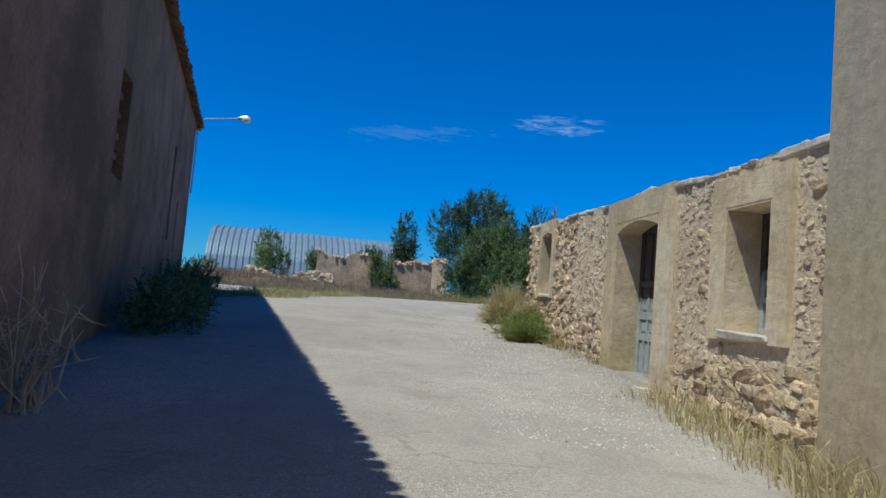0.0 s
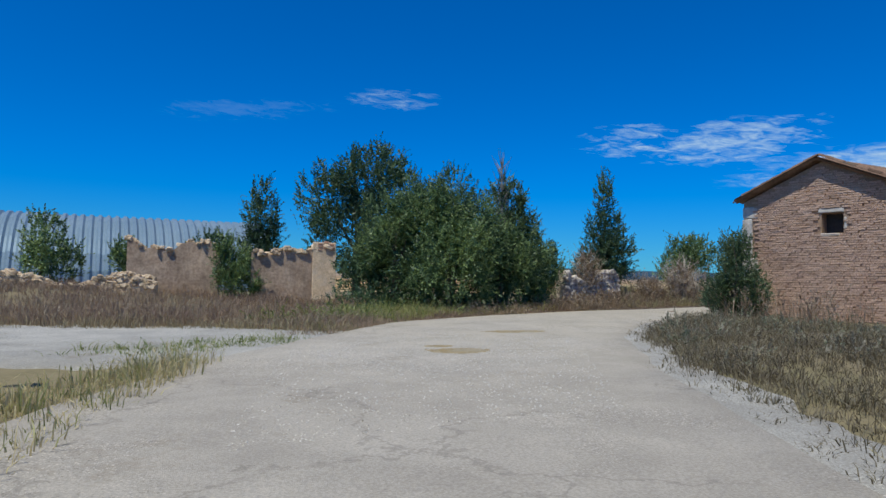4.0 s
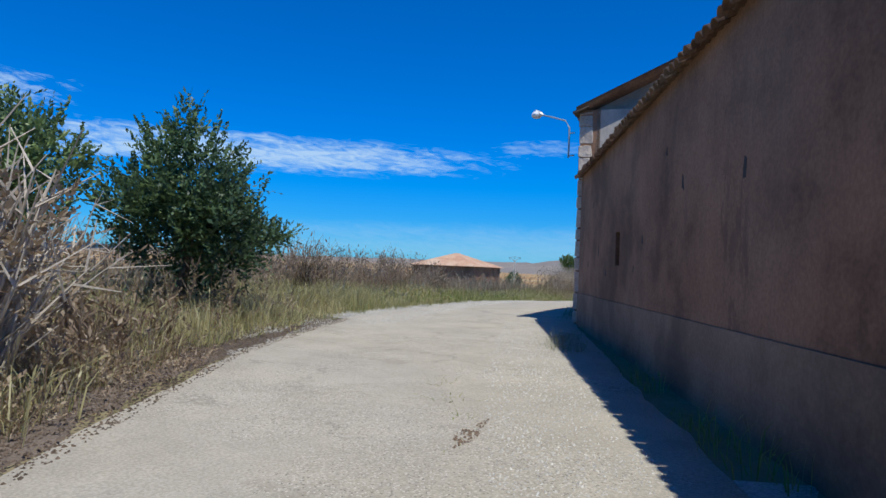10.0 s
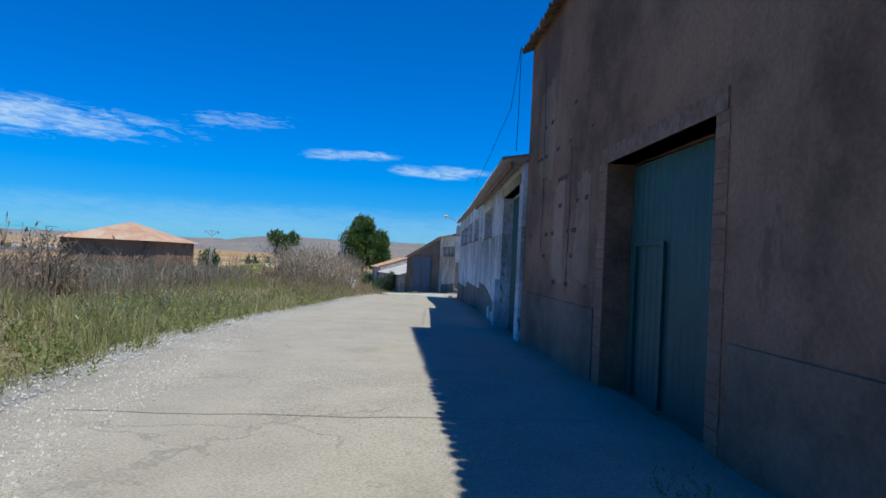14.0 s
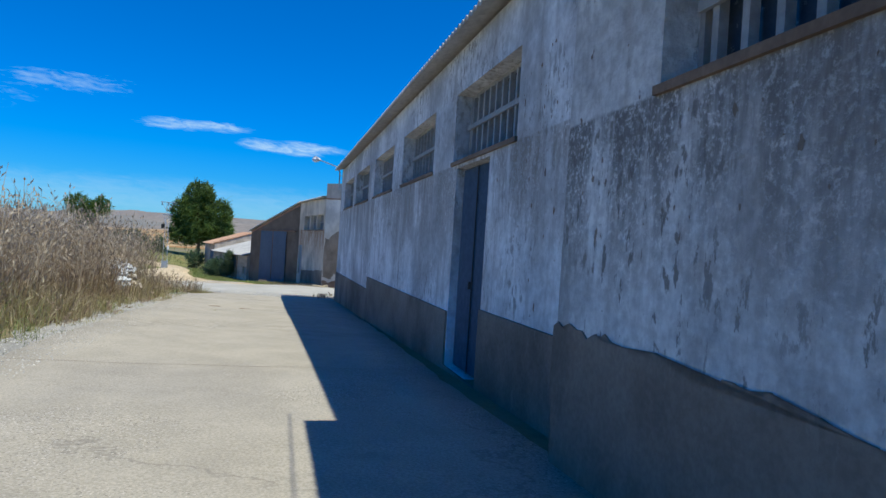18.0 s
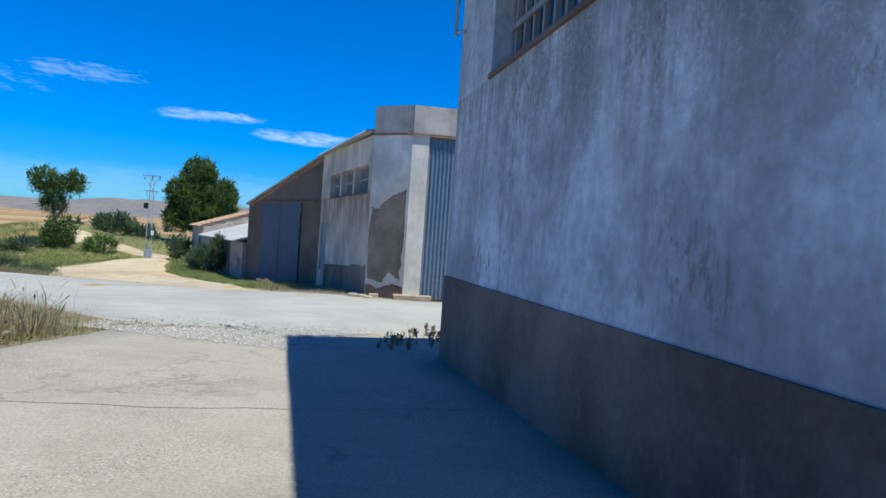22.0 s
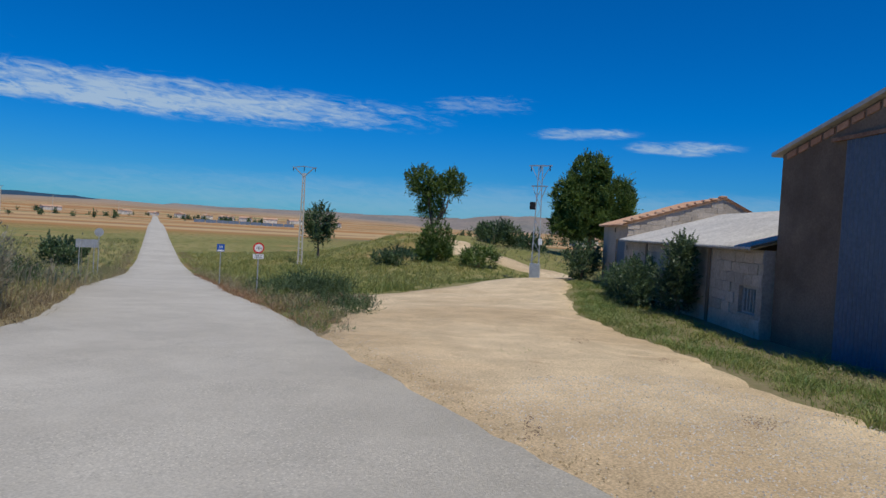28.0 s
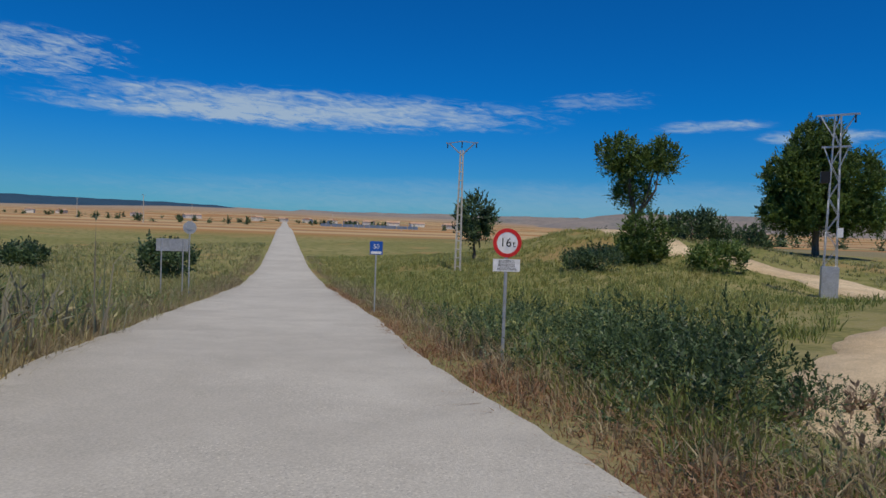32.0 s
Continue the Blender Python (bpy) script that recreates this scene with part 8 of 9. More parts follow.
s50.matrix_basis = frame_facing(117.85, 57.82, -0.54, yaw_s) @ Matrix.Scale(0.6, 4)
part("plate", plate(0.6, 0.62, -0.01, 0.0, 0.0), SIGNBLUE, s50)
text_part("50", 0.3, SIGNWHITE, s50, (0, -0.014, 0.06))
part("strip", plate(0.5, 0.12, -0.014, -0.008, -0.22), SIGNWHITE, s50, "white strip with small writing")
post(s50, 3.4)
sl = thing("place_sign", "grey back of a rectangular road sign on two posts", "road sign")
sl.matrix_basis = frame_facing(119.6, 67.0, -0.85, yaw_s + 6) @ Matrix.Scale(0.72, 4)
part("plate", plate(1.5, 0.62, -0.02, 0.0, -0.05), GALV, sl)
for k in (-0.5, 0.5):
    bm = bmesh.new()
    tube(bm, [(k, -0.05, -3.2), (k, -0.05, 0.25)], 0.035, 6)
    part("post", bm, GALV, sl)
sr = thing("round_sign", "grey back of a round road sign on a post", "road sign")
sr.matrix_basis = frame_facing(119.9, 66.5, -0.25, yaw_s + 3) @ Matrix.Scale(0.72, 4)
part("disc", disc(0, 0.32, 0.0, 0.012), GALV, sr)
part("hub", disc(0, 0.13, -0.03, 0.0), GALV, sr)
post(sr, 4.0)


# ---- far country ----
def ridge_line(name, label, az0, az1, dist, h0, h1, mat, seed, depth=500.0):
    """A long low ridge on the skyline: a rounded bank with an uneven crest."""
    n = 120
    V, F = [], []
    for i in range(n + 1):
        f = i / n
        az = radians(az0 + (az1 - az0) * f)
        ends = min(1.0, f * 6, (1 - f) * 6)
        crest = (h0 + (h1 - h0) * f) * ends * (1 + 0.14 * noise.noise(Vector((f * 9, seed, 0))) + 0.05 * noise.noise(Vector((f * 40, seed, 3))))
        for r, k in ((dist - depth, 0.0), (dist - depth * 0.45, 0.6), (dist, 1.0), (dist + depth, 0.2)):
            V.append((80 + r * math.sin(az), 45 + r * math.cos(az), -8 + (crest + 8) * k))
    for i in range(n):
        for k in range(3):
            F.append((i * 4 + k, (i + 1) * 4 + k, (i + 1) * 4 + k + 1, i * 4 + k + 1))
    return tagged(new(name, mesh_of(name, V, F, mat, True)), label, "hills", kind="structure")


# Distance haze is painted into the base colour of both ridge materials.
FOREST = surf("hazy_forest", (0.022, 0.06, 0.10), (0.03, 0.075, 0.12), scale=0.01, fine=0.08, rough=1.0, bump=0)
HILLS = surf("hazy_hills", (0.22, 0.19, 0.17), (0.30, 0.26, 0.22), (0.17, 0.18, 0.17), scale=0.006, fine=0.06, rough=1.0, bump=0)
ridge_line("backdrop", "long wooded ridge on the skyline, haze painted into its blue", 8, 57, 3300, 82, 48, FOREST, 1.0)
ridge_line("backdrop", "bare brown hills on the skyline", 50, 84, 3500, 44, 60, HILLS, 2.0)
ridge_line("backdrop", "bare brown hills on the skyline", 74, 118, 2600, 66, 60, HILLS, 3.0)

rng_f = np.random.default_rng(404)
far_blobs = []
for az, d, nn, spread in ((57, 620, 16, 60), (60, 700, 14, 70), (44, 520, 10, 90), (41, 640, 12, 80), (35, 760, 14, 120), (49, 430, 6, 60), (55, 900, 18, 150), (64, 520, 7, 60), (39, 420, 4, 90), (84, 300, 9, 40), (92, 260, 8, 30), (98, 230, 8, 26)):
    for _ in range(nn):
        a = radians(az) + rng_f.normal() * 0.0
        off_ = rng_f.normal() * spread * 0.5
        px, py = 101 + d * math.sin(a) + off_ * math.cos(a), 49 + d * math.cos(a) - off_ * math.sin(a)
        hh = rng_f.uniform(1.0, 2.6)
        far_blobs.append((px, py, gz(px, py) + hh * 0.8, hh * rng_f.uniform(0.2, 0.55), hh * rng_f.uniform(0.2, 0.55), hh))
far_pts = leaf_cloud(rng_f, far_blobs, 26000, 0.5, 0.3)
tagged(new("distant_trees", quads_mesh("distant_trees", far_pts, LEAF_DARK)), "rows of dark trees far out on the plain", "trees", kind="stuff")


def far_house(x, y, w, d, h, yaw):
    z = gz(x, y) - 0.3
    root = thing("farmhouse", "small pale farmhouse with a tiled roof far away", "house", (x, y, z), "far farmhouses")
    root.rotation_euler = (0, 0, yaw)
    bm = bmesh.new()
    bmesh.ops.create_cube(bm, size=1.0)
    bmesh.ops.scale(bm, vec=(w, d, h), verts=bm.verts)
    bmesh.ops.translate(bm, vec=(0, 0, h / 2), verts=bm.verts)
    part("wall", bm, CREAM, root)
    bm = bmesh.new()
    v = [bm.verts.new(q) for q in ((-w * 0.54, -d * 0.56, h), (w * 0.54, -d * 0.56, h), (w * 0.54, d * 0.56, h), (-w * 0.54, d * 0.56, h), (-w * 0.54, 0, h * 1.4), (w * 0.54, 0, h * 1.4))]
    for f in ((0, 1, 5, 4), (2, 3, 4, 5), (0, 4, 3), (1, 2, 5), (0, 3, 2, 1)):
        bm.faces.new([v[i] for i in f])
    part("roof", bm, TILE_FAR, root)


for i in range(14):
    az = radians((52, 56, 58, 59.5, 61, 63, 65, 47, 43, 38, 36, 68, 54, 90)[i])
    d = (820, 760, 840, 900, 820, 780, 860, 900, 980, 1050, 900, 700, 1000, 420)[i]
    far_house(101 + d * math.sin(az), 49 + d * math.cos(az), 12 + i % 4 * 3, 9, 4.5, 0.4 * i)

for az, d in ((43.5, 330), (47, 520), (51.5, 640), (39, 470), (58, 900)):
    a = radians(az)
    concrete_pole(101 + d * math.sin(a), 49 + d * math.cos(a), 12.0, "power pole far out in the fields")

# blue-grey panels of a solar field far down the road
sol = thing("solar_field", "blue-grey rows of solar panels far down the plain", "solar panels", (0, 0, 0))
for i in range(9):
    a = radians(57.5 + 0.9 * i)
    cx, cy = 101 + 420 * math.sin(a), 49 + 420 * math.cos(a)
    fr = Wall((cx - 3.2 * math.cos(a), cy + 3.2 * math.sin(a)), (cx + 3.2 * math.cos(a), cy - 3.2 * math.sin(a)))
    part("panel", boxes(fr, (0, 6.2, -0.1, 0.1, gz(cx, cy) + 0.8, gz(cx, cy) + 2.6)), BLUEDOOR, sol)
    part("post", boxes(fr, (3.0, 3.2, -0.3, -0.1, gz(cx, cy) - 0.3, gz(cx, cy) + 2.0)), GALV, sol)


# ---- litter, gravel, cracks on the lane ----
def pebbles(name, label, poly, count, size, mat, seed, lift=0.035):
    """Loose stones strewn over a polygon: small three-sided pyramids in one mesh."""
    rng = np.random.default_rng(seed)
    pl = np.array(poly, float)
    P = rng.uniform(pl.min(0), pl.max(0), (count * 3, 2))
    P = P[inside(P, poly)][:count]
    n = len(P)
    z = ground_z(P[:, 0], P[:, 1]) + lift
    s = size * 0.62 * rng.uniform(0.4, 1.7, n)
    th = rng.uniform(0, 2 * np.pi, n)
    c = np.column_stack([P, z])
    ring = [c + np.stack([np.cos(th + k * 1.57) * s, np.sin(th + k * 1.57) * s * rng.uniform(0.6, 1.0, n), -0.1 * s], 1) for k in range(4)]
    top = c + np.stack([rng.normal(size=n) * s * 0.3, rng.normal(size=n) * s * 0.3, s * 0.7], 1)
    tris = np.concatenate([np.stack([ring[k], ring[(k + 1) % 4], top], 1) for k in range(4)])
    return tagged(new(name, quads_mesh(name, tris, mat, 3)), label, "gravel", kind="stuff")


LINEPAINT = surf("worn_line_paint", (0.74, 0.72, 0.68), (0.84, 0.82, 0.78), (0.66, 0.63, 0.58), scale=5.0, fine=30, rough=0.9, bump=0.2, blotch=0.6)
PEBBLE = surf("pale_pebble", (0.42, 0.40, 0.36), (0.58, 0.55, 0.50), scale=6.0, rough=1.0, bump=0, island=0.3)
DARKLITTER = surf("dark_burnt_litter", (0.08, 0.06, 0.045), (0.17, 0.125, 0.09), scale=3.0, rough=1.0, bump=0.4, island=0.3)
pebbles("gravel", "pale gravel at the lane's edge", [(24, 41.6), (26, 43.6), (33, 43.9), (41, 43.7), (48, 43.0), (47, 42.2), (40, 42.4), (33, 42.3), (28, 42.0)], 9000, 0.022, PEBBLE, 1)
pebbles("gravel", "pale gravel along the barn side of the lane", [(15, 35.6), (28, 38.9), (28, 39.8), (20, 38.2), (15, 36.8)], 6000, 0.018, PEBBLE, 2)
pebbles("gravel", "loose gravel on the lane's bend", [(-2.5, 19), (1.2, 20), (3.5, 26.5), (1, 28.5), (-2, 25)], 5000, 0.016, PEBBLE, 3)
pebbles("gravel", "loose gravel before the cottage", [(0.4, 5), (2.8, 5), (2.2, 12), (0.8, 14.4), (-0.4, 13), (0.4, 9)], 6000, 0.018, PEBBLE, 4)
pebbles("gravel", "grey gravel at the junction", [(74.6, 36.2), (77.3, 34.4), (79, 38.6), (77, 39.4)], 6000, 0.022, PEBBLE, 5, 0.06)
pebbles("gravel", "gravel along the edge of the dirt yard", [(88.4, 37.2), (93.3, 41), (99, 44.9), (99.6, 44.2), (93.5, 39.8), (90, 36.6)], 2600, 0.013, PEBBLE, 6, 0.045)
pebbles("gravel", "gravel along the lane's field side", [(50, 42.5), (58, 41.5), (68, 40.5), (74, 39.9), (74, 39.2), (66, 39.7), (57, 40.6), (50, 41.4)], 5000, 0.02, PEBBLE, 7)
pebbles("gravel", "clods and stones on the dirt yard", [(90, 37.4), (103, 47), (113, 46.5), (118, 42), (108, 40.6), (97, 38)], 2200, 0.014, DIRT, 8, 0.045)
pebbles("litter", "dark burnt litter under the dry grass", [(9.5, 37.6), (12.3, 38.6), (18.6, 41.1), (25, 42.7), (25, 43.7), (18, 42.0), (11.5, 39.6), (8.6, 38.2)], 17000, 0.022, DARKLITTER, 9)
for i, (cx, cy, rx, ry, mt) in enumerate(((3.05, 28.4, 0.75, 0.4, GRASS_DRY), (13.75, 37.1, 0.45, 0.3, GRASS_DRY), (11.8, 36.7, 0.4, 0.3, GRASS_DRY), (16.45, 37.4, 0.5, 0.16, GRASS_MIX), (17.4, 37.8, 0.3, 0.12, GRASS_MIX),
                                          (0.2, 24.2, 0.5, 0.25, GRASS_DRY), (-0.1, 7.6, 0.3, 0.12, GRASS_DRY), (38.05, 41.0, 0.35, 0.2, GRASS_MIX), (46.0, 40.3, 0.3, 0.25, GRASS_MIX), (48.4, 40.0, 0.5, 0.1, GRASS_MIX),
                                          (66.2, 38.0, 0.2, 0.15, GRASS_MIX), (66.2, 38.7, 0.2, 0.15, GRASS_MIX), (70.2, 36.9, 0.15, 0.12, GRASS_MIX), (97.5, 40.6, 0.6, 0.3, GRASS_MIX), (100.5, 41.4, 0.5, 0.25, GRASS_MIX), (96.2, 39.8, 0.5, 0.2, GRASS_GREEN))):
    ring = [(cx + rx * math.cos(k * 0.785) * (0.8 + 0.3 * ((k * 5 + i) % 3)), cy + ry * math.sin(k * 0.785) * (0.8 + 0.3 * ((k * 3 + i) % 3))) for k in range(8)]
    grass("grass_tuft", "low dry tuft growing through the worn lane", ring, 420, 0.1, mt, 300 + i, lean=1.2, on_road=True)

for k, (x, y) in enumerate(((18.39, 38.25), (17.49, 37.87), (16.82, 37.53), (16.16, 37.29), (15.75, 37.19))):
    ring = [(x + 0.2 * math.cos(q * 0.785) * (0.6 + 0.4 * ((q * 5 + k) % 3)), y + 0.09 * math.sin(q * 0.785) * (0.6 + 0.4 * ((q * 3 + k) % 3))) for q in range(8)]
    grass("grass_tuft", "green tuft growing in the lane's crack", ring, 1500, 0.21, GRASS_GREEN, 320 + k, width=0.008, lean=0.8, on_road=True)

# yellow stain and pale scrape on the asphalt
STAIN_DULL = surf("dried_moss", (0.30, 0.23, 0.12), (0.42, 0.34, 0.20), (0.40, 0.36, 0.28), scale=5.0, fine=30, rough=1.0, bump=0.4)
STAIN = surf("yellow_paint_stain", (0.44, 0.31, 0.12), (0.50, 0.38, 0.19), scale=6.0, rough=0.95, bump=0.2)
for ring_k in (1.0, 0.7):
    pebbles("paint_stain", "yellow paint stain on the asphalt", [(90.2 + ring_k * (0.6 * math.cos(q * 0.6) + 0.12 * math.sin(q * 2.3)), 41.1 + ring_k * (0.42 * math.sin(q * 0.6) + 0.08 * math.cos(q * 1.7))) for q in range(11)], 1500, 0.013, STAIN, 11, 0.06)
pebbles("scrape", "pale scraped line on the asphalt", [(87.2, 39.95), (87.9, 40.16), (88.6, 40.4), (88.6, 40.44), (87.9, 40.22), (87.2, 40.0)], 160, 0.012, COPING, 12, 0.06)
# joints across the concrete lane
for k, (xa, ya, xb, yb) in enumerate(((34.5, 43.0, 34.6, 38.2), (40.0, 43.0, 39.9, 37.9), (45.5, 42.5, 45.2, 37.6), (51.0, 41.8, 50.7, 37.1), (56.5, 41.2, 56.1, 36.6), (62.0, 40.5, 61.5, 35.9), (67.0, 40.0, 66.6, 35.5), (71.5, 39.6, 71.2, 35.0))):
    fr = Wall((xa, ya), (xb, yb))
    n = 12
    V, F = [], []
    for i in range(n + 1):
        u = fr.length * i / n
        wob = 0.03 * math.sin(i * 1.9 + k)
        for w in (-0.006, 0.006):
            q = fr.p(u, w + wob, 0)
            V.append((q.x, q.y, gz(q.x, q.y) + 0.0395))
    F = [(2 * i, 2 * i + 1, 2 * i + 3, 2 * i + 2) for i in range(n)]
    tagged(new("expansion_joint", mesh_of("expansion_joint", V, F, PLINTH)), "dirt-filled joint across the concrete lane", "joint", kind="structure")

# tall dried weeds on the bank, weeds in the shade of the walls
PALE_STALK = blades("bleached_stalk", [(0.30, 0.22, 0.14), (0.46, 0.37, 0.26), (0.58, 0.50, 0.38)])
STALK = blades("brown_stalk", [(0.20, 0.135, 0.09), (0.33, 0.245, 0.165), (0.44, 0.35, 0.25)])
grass("tall_weeds", "tall brown dried weeds on the bank", [(22, 46), (32, 46.5), (48, 47.5), (60, 45.5), (60, 48), (48, 50.5), (30, 50), (20, 48.5)], 30, 1.7, STALK, 31, width=0.025, lean=0.2)
grass("tall_weeds", "tall brown dried weeds by the junction", [(60, 42.2), (67, 41.3), (73.5, 40.8), (74.5, 42), (70, 44.5), (60, 45)], 90, 1.5, STALK, 32, width=0.022, lean=0.25)
grass("straw_tussock", "pale straw tussock on the verge", [(60, 41.5), (62.5, 41.2), (63, 42.4), (60.5, 42.8)], 420, 0.8, GRASS_DRY, 33)
grass("shade_weeds", "weeds in the shade at the tall house's foot", [(28.6, 38.5), (33.0, 38.2), (33.0, 38.8), (30.5, 39.2), (28.6, 39.2)], 330, 0.55, GRASS_GREEN, 34)
grass("shade_weeds", "weeds in the shade at the tall house's foot", [(36.9, 37.9), (41.2, 37.7), (41.2, 38.3), (37, 38.6)], 260, 0.4, GRASS_GREEN, 35)
grass("shade_weeds", "dark weeds along the brown house's foot", [(-7.6, 19.4), (-2.2, 3.4), (-1.4, 3.6), (-5.6, 14.4), (-6.4, 19.6)], 230, 0.55, GRASS_GREEN, 36)
grass("tall_weeds", "dry thistles standing before the barn's gable", [(11.2, 29), (13.2, 28.8), (12.4, 33.2), (10.9, 33)], 40, 1.0, STALK, 37, width=0.02)
grass("roadside_weeds", "tall green weeds around the weight limit sign", [(105, 48.2), (110, 51.3), (113, 53), (113.5, 50), (108, 48.4)], 200, 0.5, GRASS_GREEN, 38, width=0.014)
grass("meadow", "long meadow grass over the slope", [(98, 51), (128, 72), (150, 90), (150, 130), (105, 120), (85, 70)], 8, 0.6, GRASS_MIX, 39, width=0.055)


# ---- pieces: stones, bricks, blocks ----
rng_s = random.Random(77)
ruin_rest, lumps, count = [], [], 0
keep_off = [(a - m1 - 0.05, b + m1 + 0.05, c - 0.12, d + m2 + 0.05) for (a, b, c, d), m1, m2 in zip(rholes, (0.5, 0.28, 0.16), (0.35, 0.3, 0.3))]
for row in range(23):
    for col in range(74):
        u = RU.length - 0.05 - col * 0.139 + (0.07 if row % 2 else 0) + rng_s.uniform(-0.04, 0.04)
        z = 0.42 + row * 0.116 + rng_s.uniform(-0.03, 0.03)
        if not 0.05 < u < RU.length - 0.03 or z > ru_top(u) - 0.07 or any(a < u < b and c < z < d for a, b, c, d in keep_off):
            continue
        stony = u > uD1 + 2.1 or z < 1.0 or u > uD1 + 0.5 and z < 1.35
        if not stony and rng_s.random() < 0.86:
            continue
        r = 0.036 + 0.066 * rng_s.random() ** 1.6 if stony else rng_s.uniform(0.03, 0.07)
        if stony and count < 300:
            stone(ruin, RU, u, rng_s.uniform(-0.02, 0.012), z, r * 1.14, rng_s, 0.52)
            count += 1
        else:
            ruin_rest.append(stone_place(RU, u, rng_s.uniform(-0.02, 0.006), z, r * 1.14, rng_s, 0.5))
for _ in range(3000):
    u = rng_s.uniform(0.03, uD1 + 2.3)
    z = rng_s.uniform(0.4, 1.0) if rng_s.random() < 0.2 else rng_s.uniform(0.6, ru_top(u) - 0.05)
    if any(a < u < b and c < z < d for a, b, c, d in keep_off):
        continue
    lumps.append(stone_place(RU, u, -0.004, z, rng_s.uniform(0.015, 0.055), rng_s, 0.38))
for row in range(12):
    for col in range(10):
        ruin_rest.append(stone_place(RE, 0.06 + col * 0.2, -0.03, 1.0 + row * 0.19, rng_s.uniform(0.08, 0.12), rng_s, 0.7))
stone_heap("rubble", "further rubble stones set in the wall", ruin, ruin_rest, STONE_K)
stone_heap("loose_mortar", "crumbling lumps of mortar and small stones", ruin, lumps, MORTAR)


def brick_meshes(name, w, d, h, mat, kinds=5):
    out = []
    for s in range(kinds):
        r = random.Random(40 + s)
        bm = bmesh.new()
        bmesh.ops.create_cube(bm, size=1.0)
        for v in bm.verts:
            v.co = Vector((v.co.x * w, v.co.y * d, v.co.z * h)) + Vector((r.uniform(-1, 1) * 0.03 * w, r.uniform(-1, 1) * 0.05 * d, r.uniform(-1, 1) * 0.06 * h))
        bmesh.ops.bevel(bm, geom=bm.edges[:], offset=min(h, d) * 0.22, segments=1)
        me = bpy.data.meshes.new(name)
        bm.to_mesh(me)
        bm.free()
        me.materials.append(mat)
        out.append(me)
    return out


ADOBES = brick_meshes("brick", 0.272, 0.09, 0.060, ADOBE)
rng_b = random.Random(5)
count = 0
RV, RF = [], []
for col in range(23):
    for row in range(67):
        z = 1.36 + row * 0.0725
        u = GA.length - 0.44 - (col * 0.30 + (0.0, 0.17, 0.08, 0.23)[row % 4] + rng_b.uniform(-0.03, 0.03))
        if u < 0.12 or z > ga_top(u) - 0.1:
            continue
        if gu0 - 0.14 < u < gu1 + 0.14 and 3.99 < z < 4.7 or gu0 - 0.12 < u < gu1 + 0.2 and 4.62 < z < 4.82:
            continue
        m = GA.m(u, rng_b.uniform(-0.012, 0.008) - (0.02 if rng_b.random() < 0.02 else 0.0), z + rng_b.uniform(-0.006, 0.006)) @ pose(0, 0, 0, rng_b.uniform(-2, 2), rng_b.uniform(-0.7, 0.7), rng_b.uniform(-0.4, 0.4)) @ Matrix.Diagonal((rng_b.uniform(1.02, 1.12), 1, rng_b.uniform(0.85, 1.08), 1))
        src = ADOBES[rng_b.randrange(5)]
        if count < 300:
            ob = new("brick", src)
            adopt(ob, barn)
            ob.matrix_basis = m
            count += 1
        else:
            o = len(RV)
            RV += [m @ v.co for v in src.vertices]
            RF += [tuple(o + q for q in p.vertices) for p in src.polygons]
tagged(part("brickwork", mesh_of("brickwork", RV, RF, ADOBE_K), ADOBE_K, barn, "further courses of mud brick"), kind="stuff")
BLOCKS = brick_meshes("block", 0.485, 0.05, 0.232, BLOCK)
for row in range(10):
    z = -1.2 + row * 0.245
    for col in range(31):
        u = 0.25 + col * 0.5 + (0.25 if row % 2 else 0)
        if u > OB_END - 0.25 or z > 0.8 or ow0 - 0.26 < u < ow1 + 0.26 and -0.65 < z < 0.22:
            continue
        ob = new("block", BLOCKS[rng_b.randrange(5)])
        adopt(ob, outb)
        ob.matrix_basis = OB.m(u, 0.0, z)
for row in range(14):
    z = 0.1 + row * 0.205
    for col in range(14):
        u = 0.25 + col * 0.5 + (0.25 if row % 2 else 0)
        if 0.3 < u < BG.length - 0.2 and z < by_top(u) - 0.14 and z < by_top(u + 0.22) - 0.1:
            ob = new("block", BLOCKS[rng_b.randrange(5)])
            adopt(ob, byre)
            ob.matrix_basis = BG.m(u, 0.004, z) @ Matrix.Diagonal((1, 1, 0.84, 1))

# hollow bricks showing through the tall house's render
HB = bmesh.new()
put_box(HB, Wall((0, 0), (1, 0)), -0.13, 0.13, -0.03, 0.012, -0.06, 0.06)
HBM = bpy.data.meshes.new("brick")
HB.to_mesh(HBM)
HB.free()
HBM.materials.append(BRICKDUSK)
# Raised near-black boxes stand for the shade in the brick's hollow cores.
HO = bmesh.new()
for i in range(5):
    for j in range(2):
        put_box(HO, Wall((0, 0), (1, 0)), -0.105 + i * 0.045, -0.075 + i * 0.045, 0.0, 0.014, -0.042 + j * 0.048, -0.008 + j * 0.048)
HOM = bpy.data.meshes.new("core_hole")
HO.to_mesh(HOM)
HO.free()
HOM.materials.append(DARKIN)
for i in range(30):
    u = rng_b.uniform(tu1 + 0.5, TH.length - 0.3)
    z = rng_b.choice((2.55, 2.95, 3.3, 3.7, 4.1, 4.6, 5.1))
    ob = new("brick", HBM)
    adopt(ob, tall)
    ob.matrix_basis = TH.m(u, -0.004, z) @ Matrix.Diagonal((0.62, 1, 0.62, 1))
    hole = new("core_hole", HOM)
    hole.parent = ob


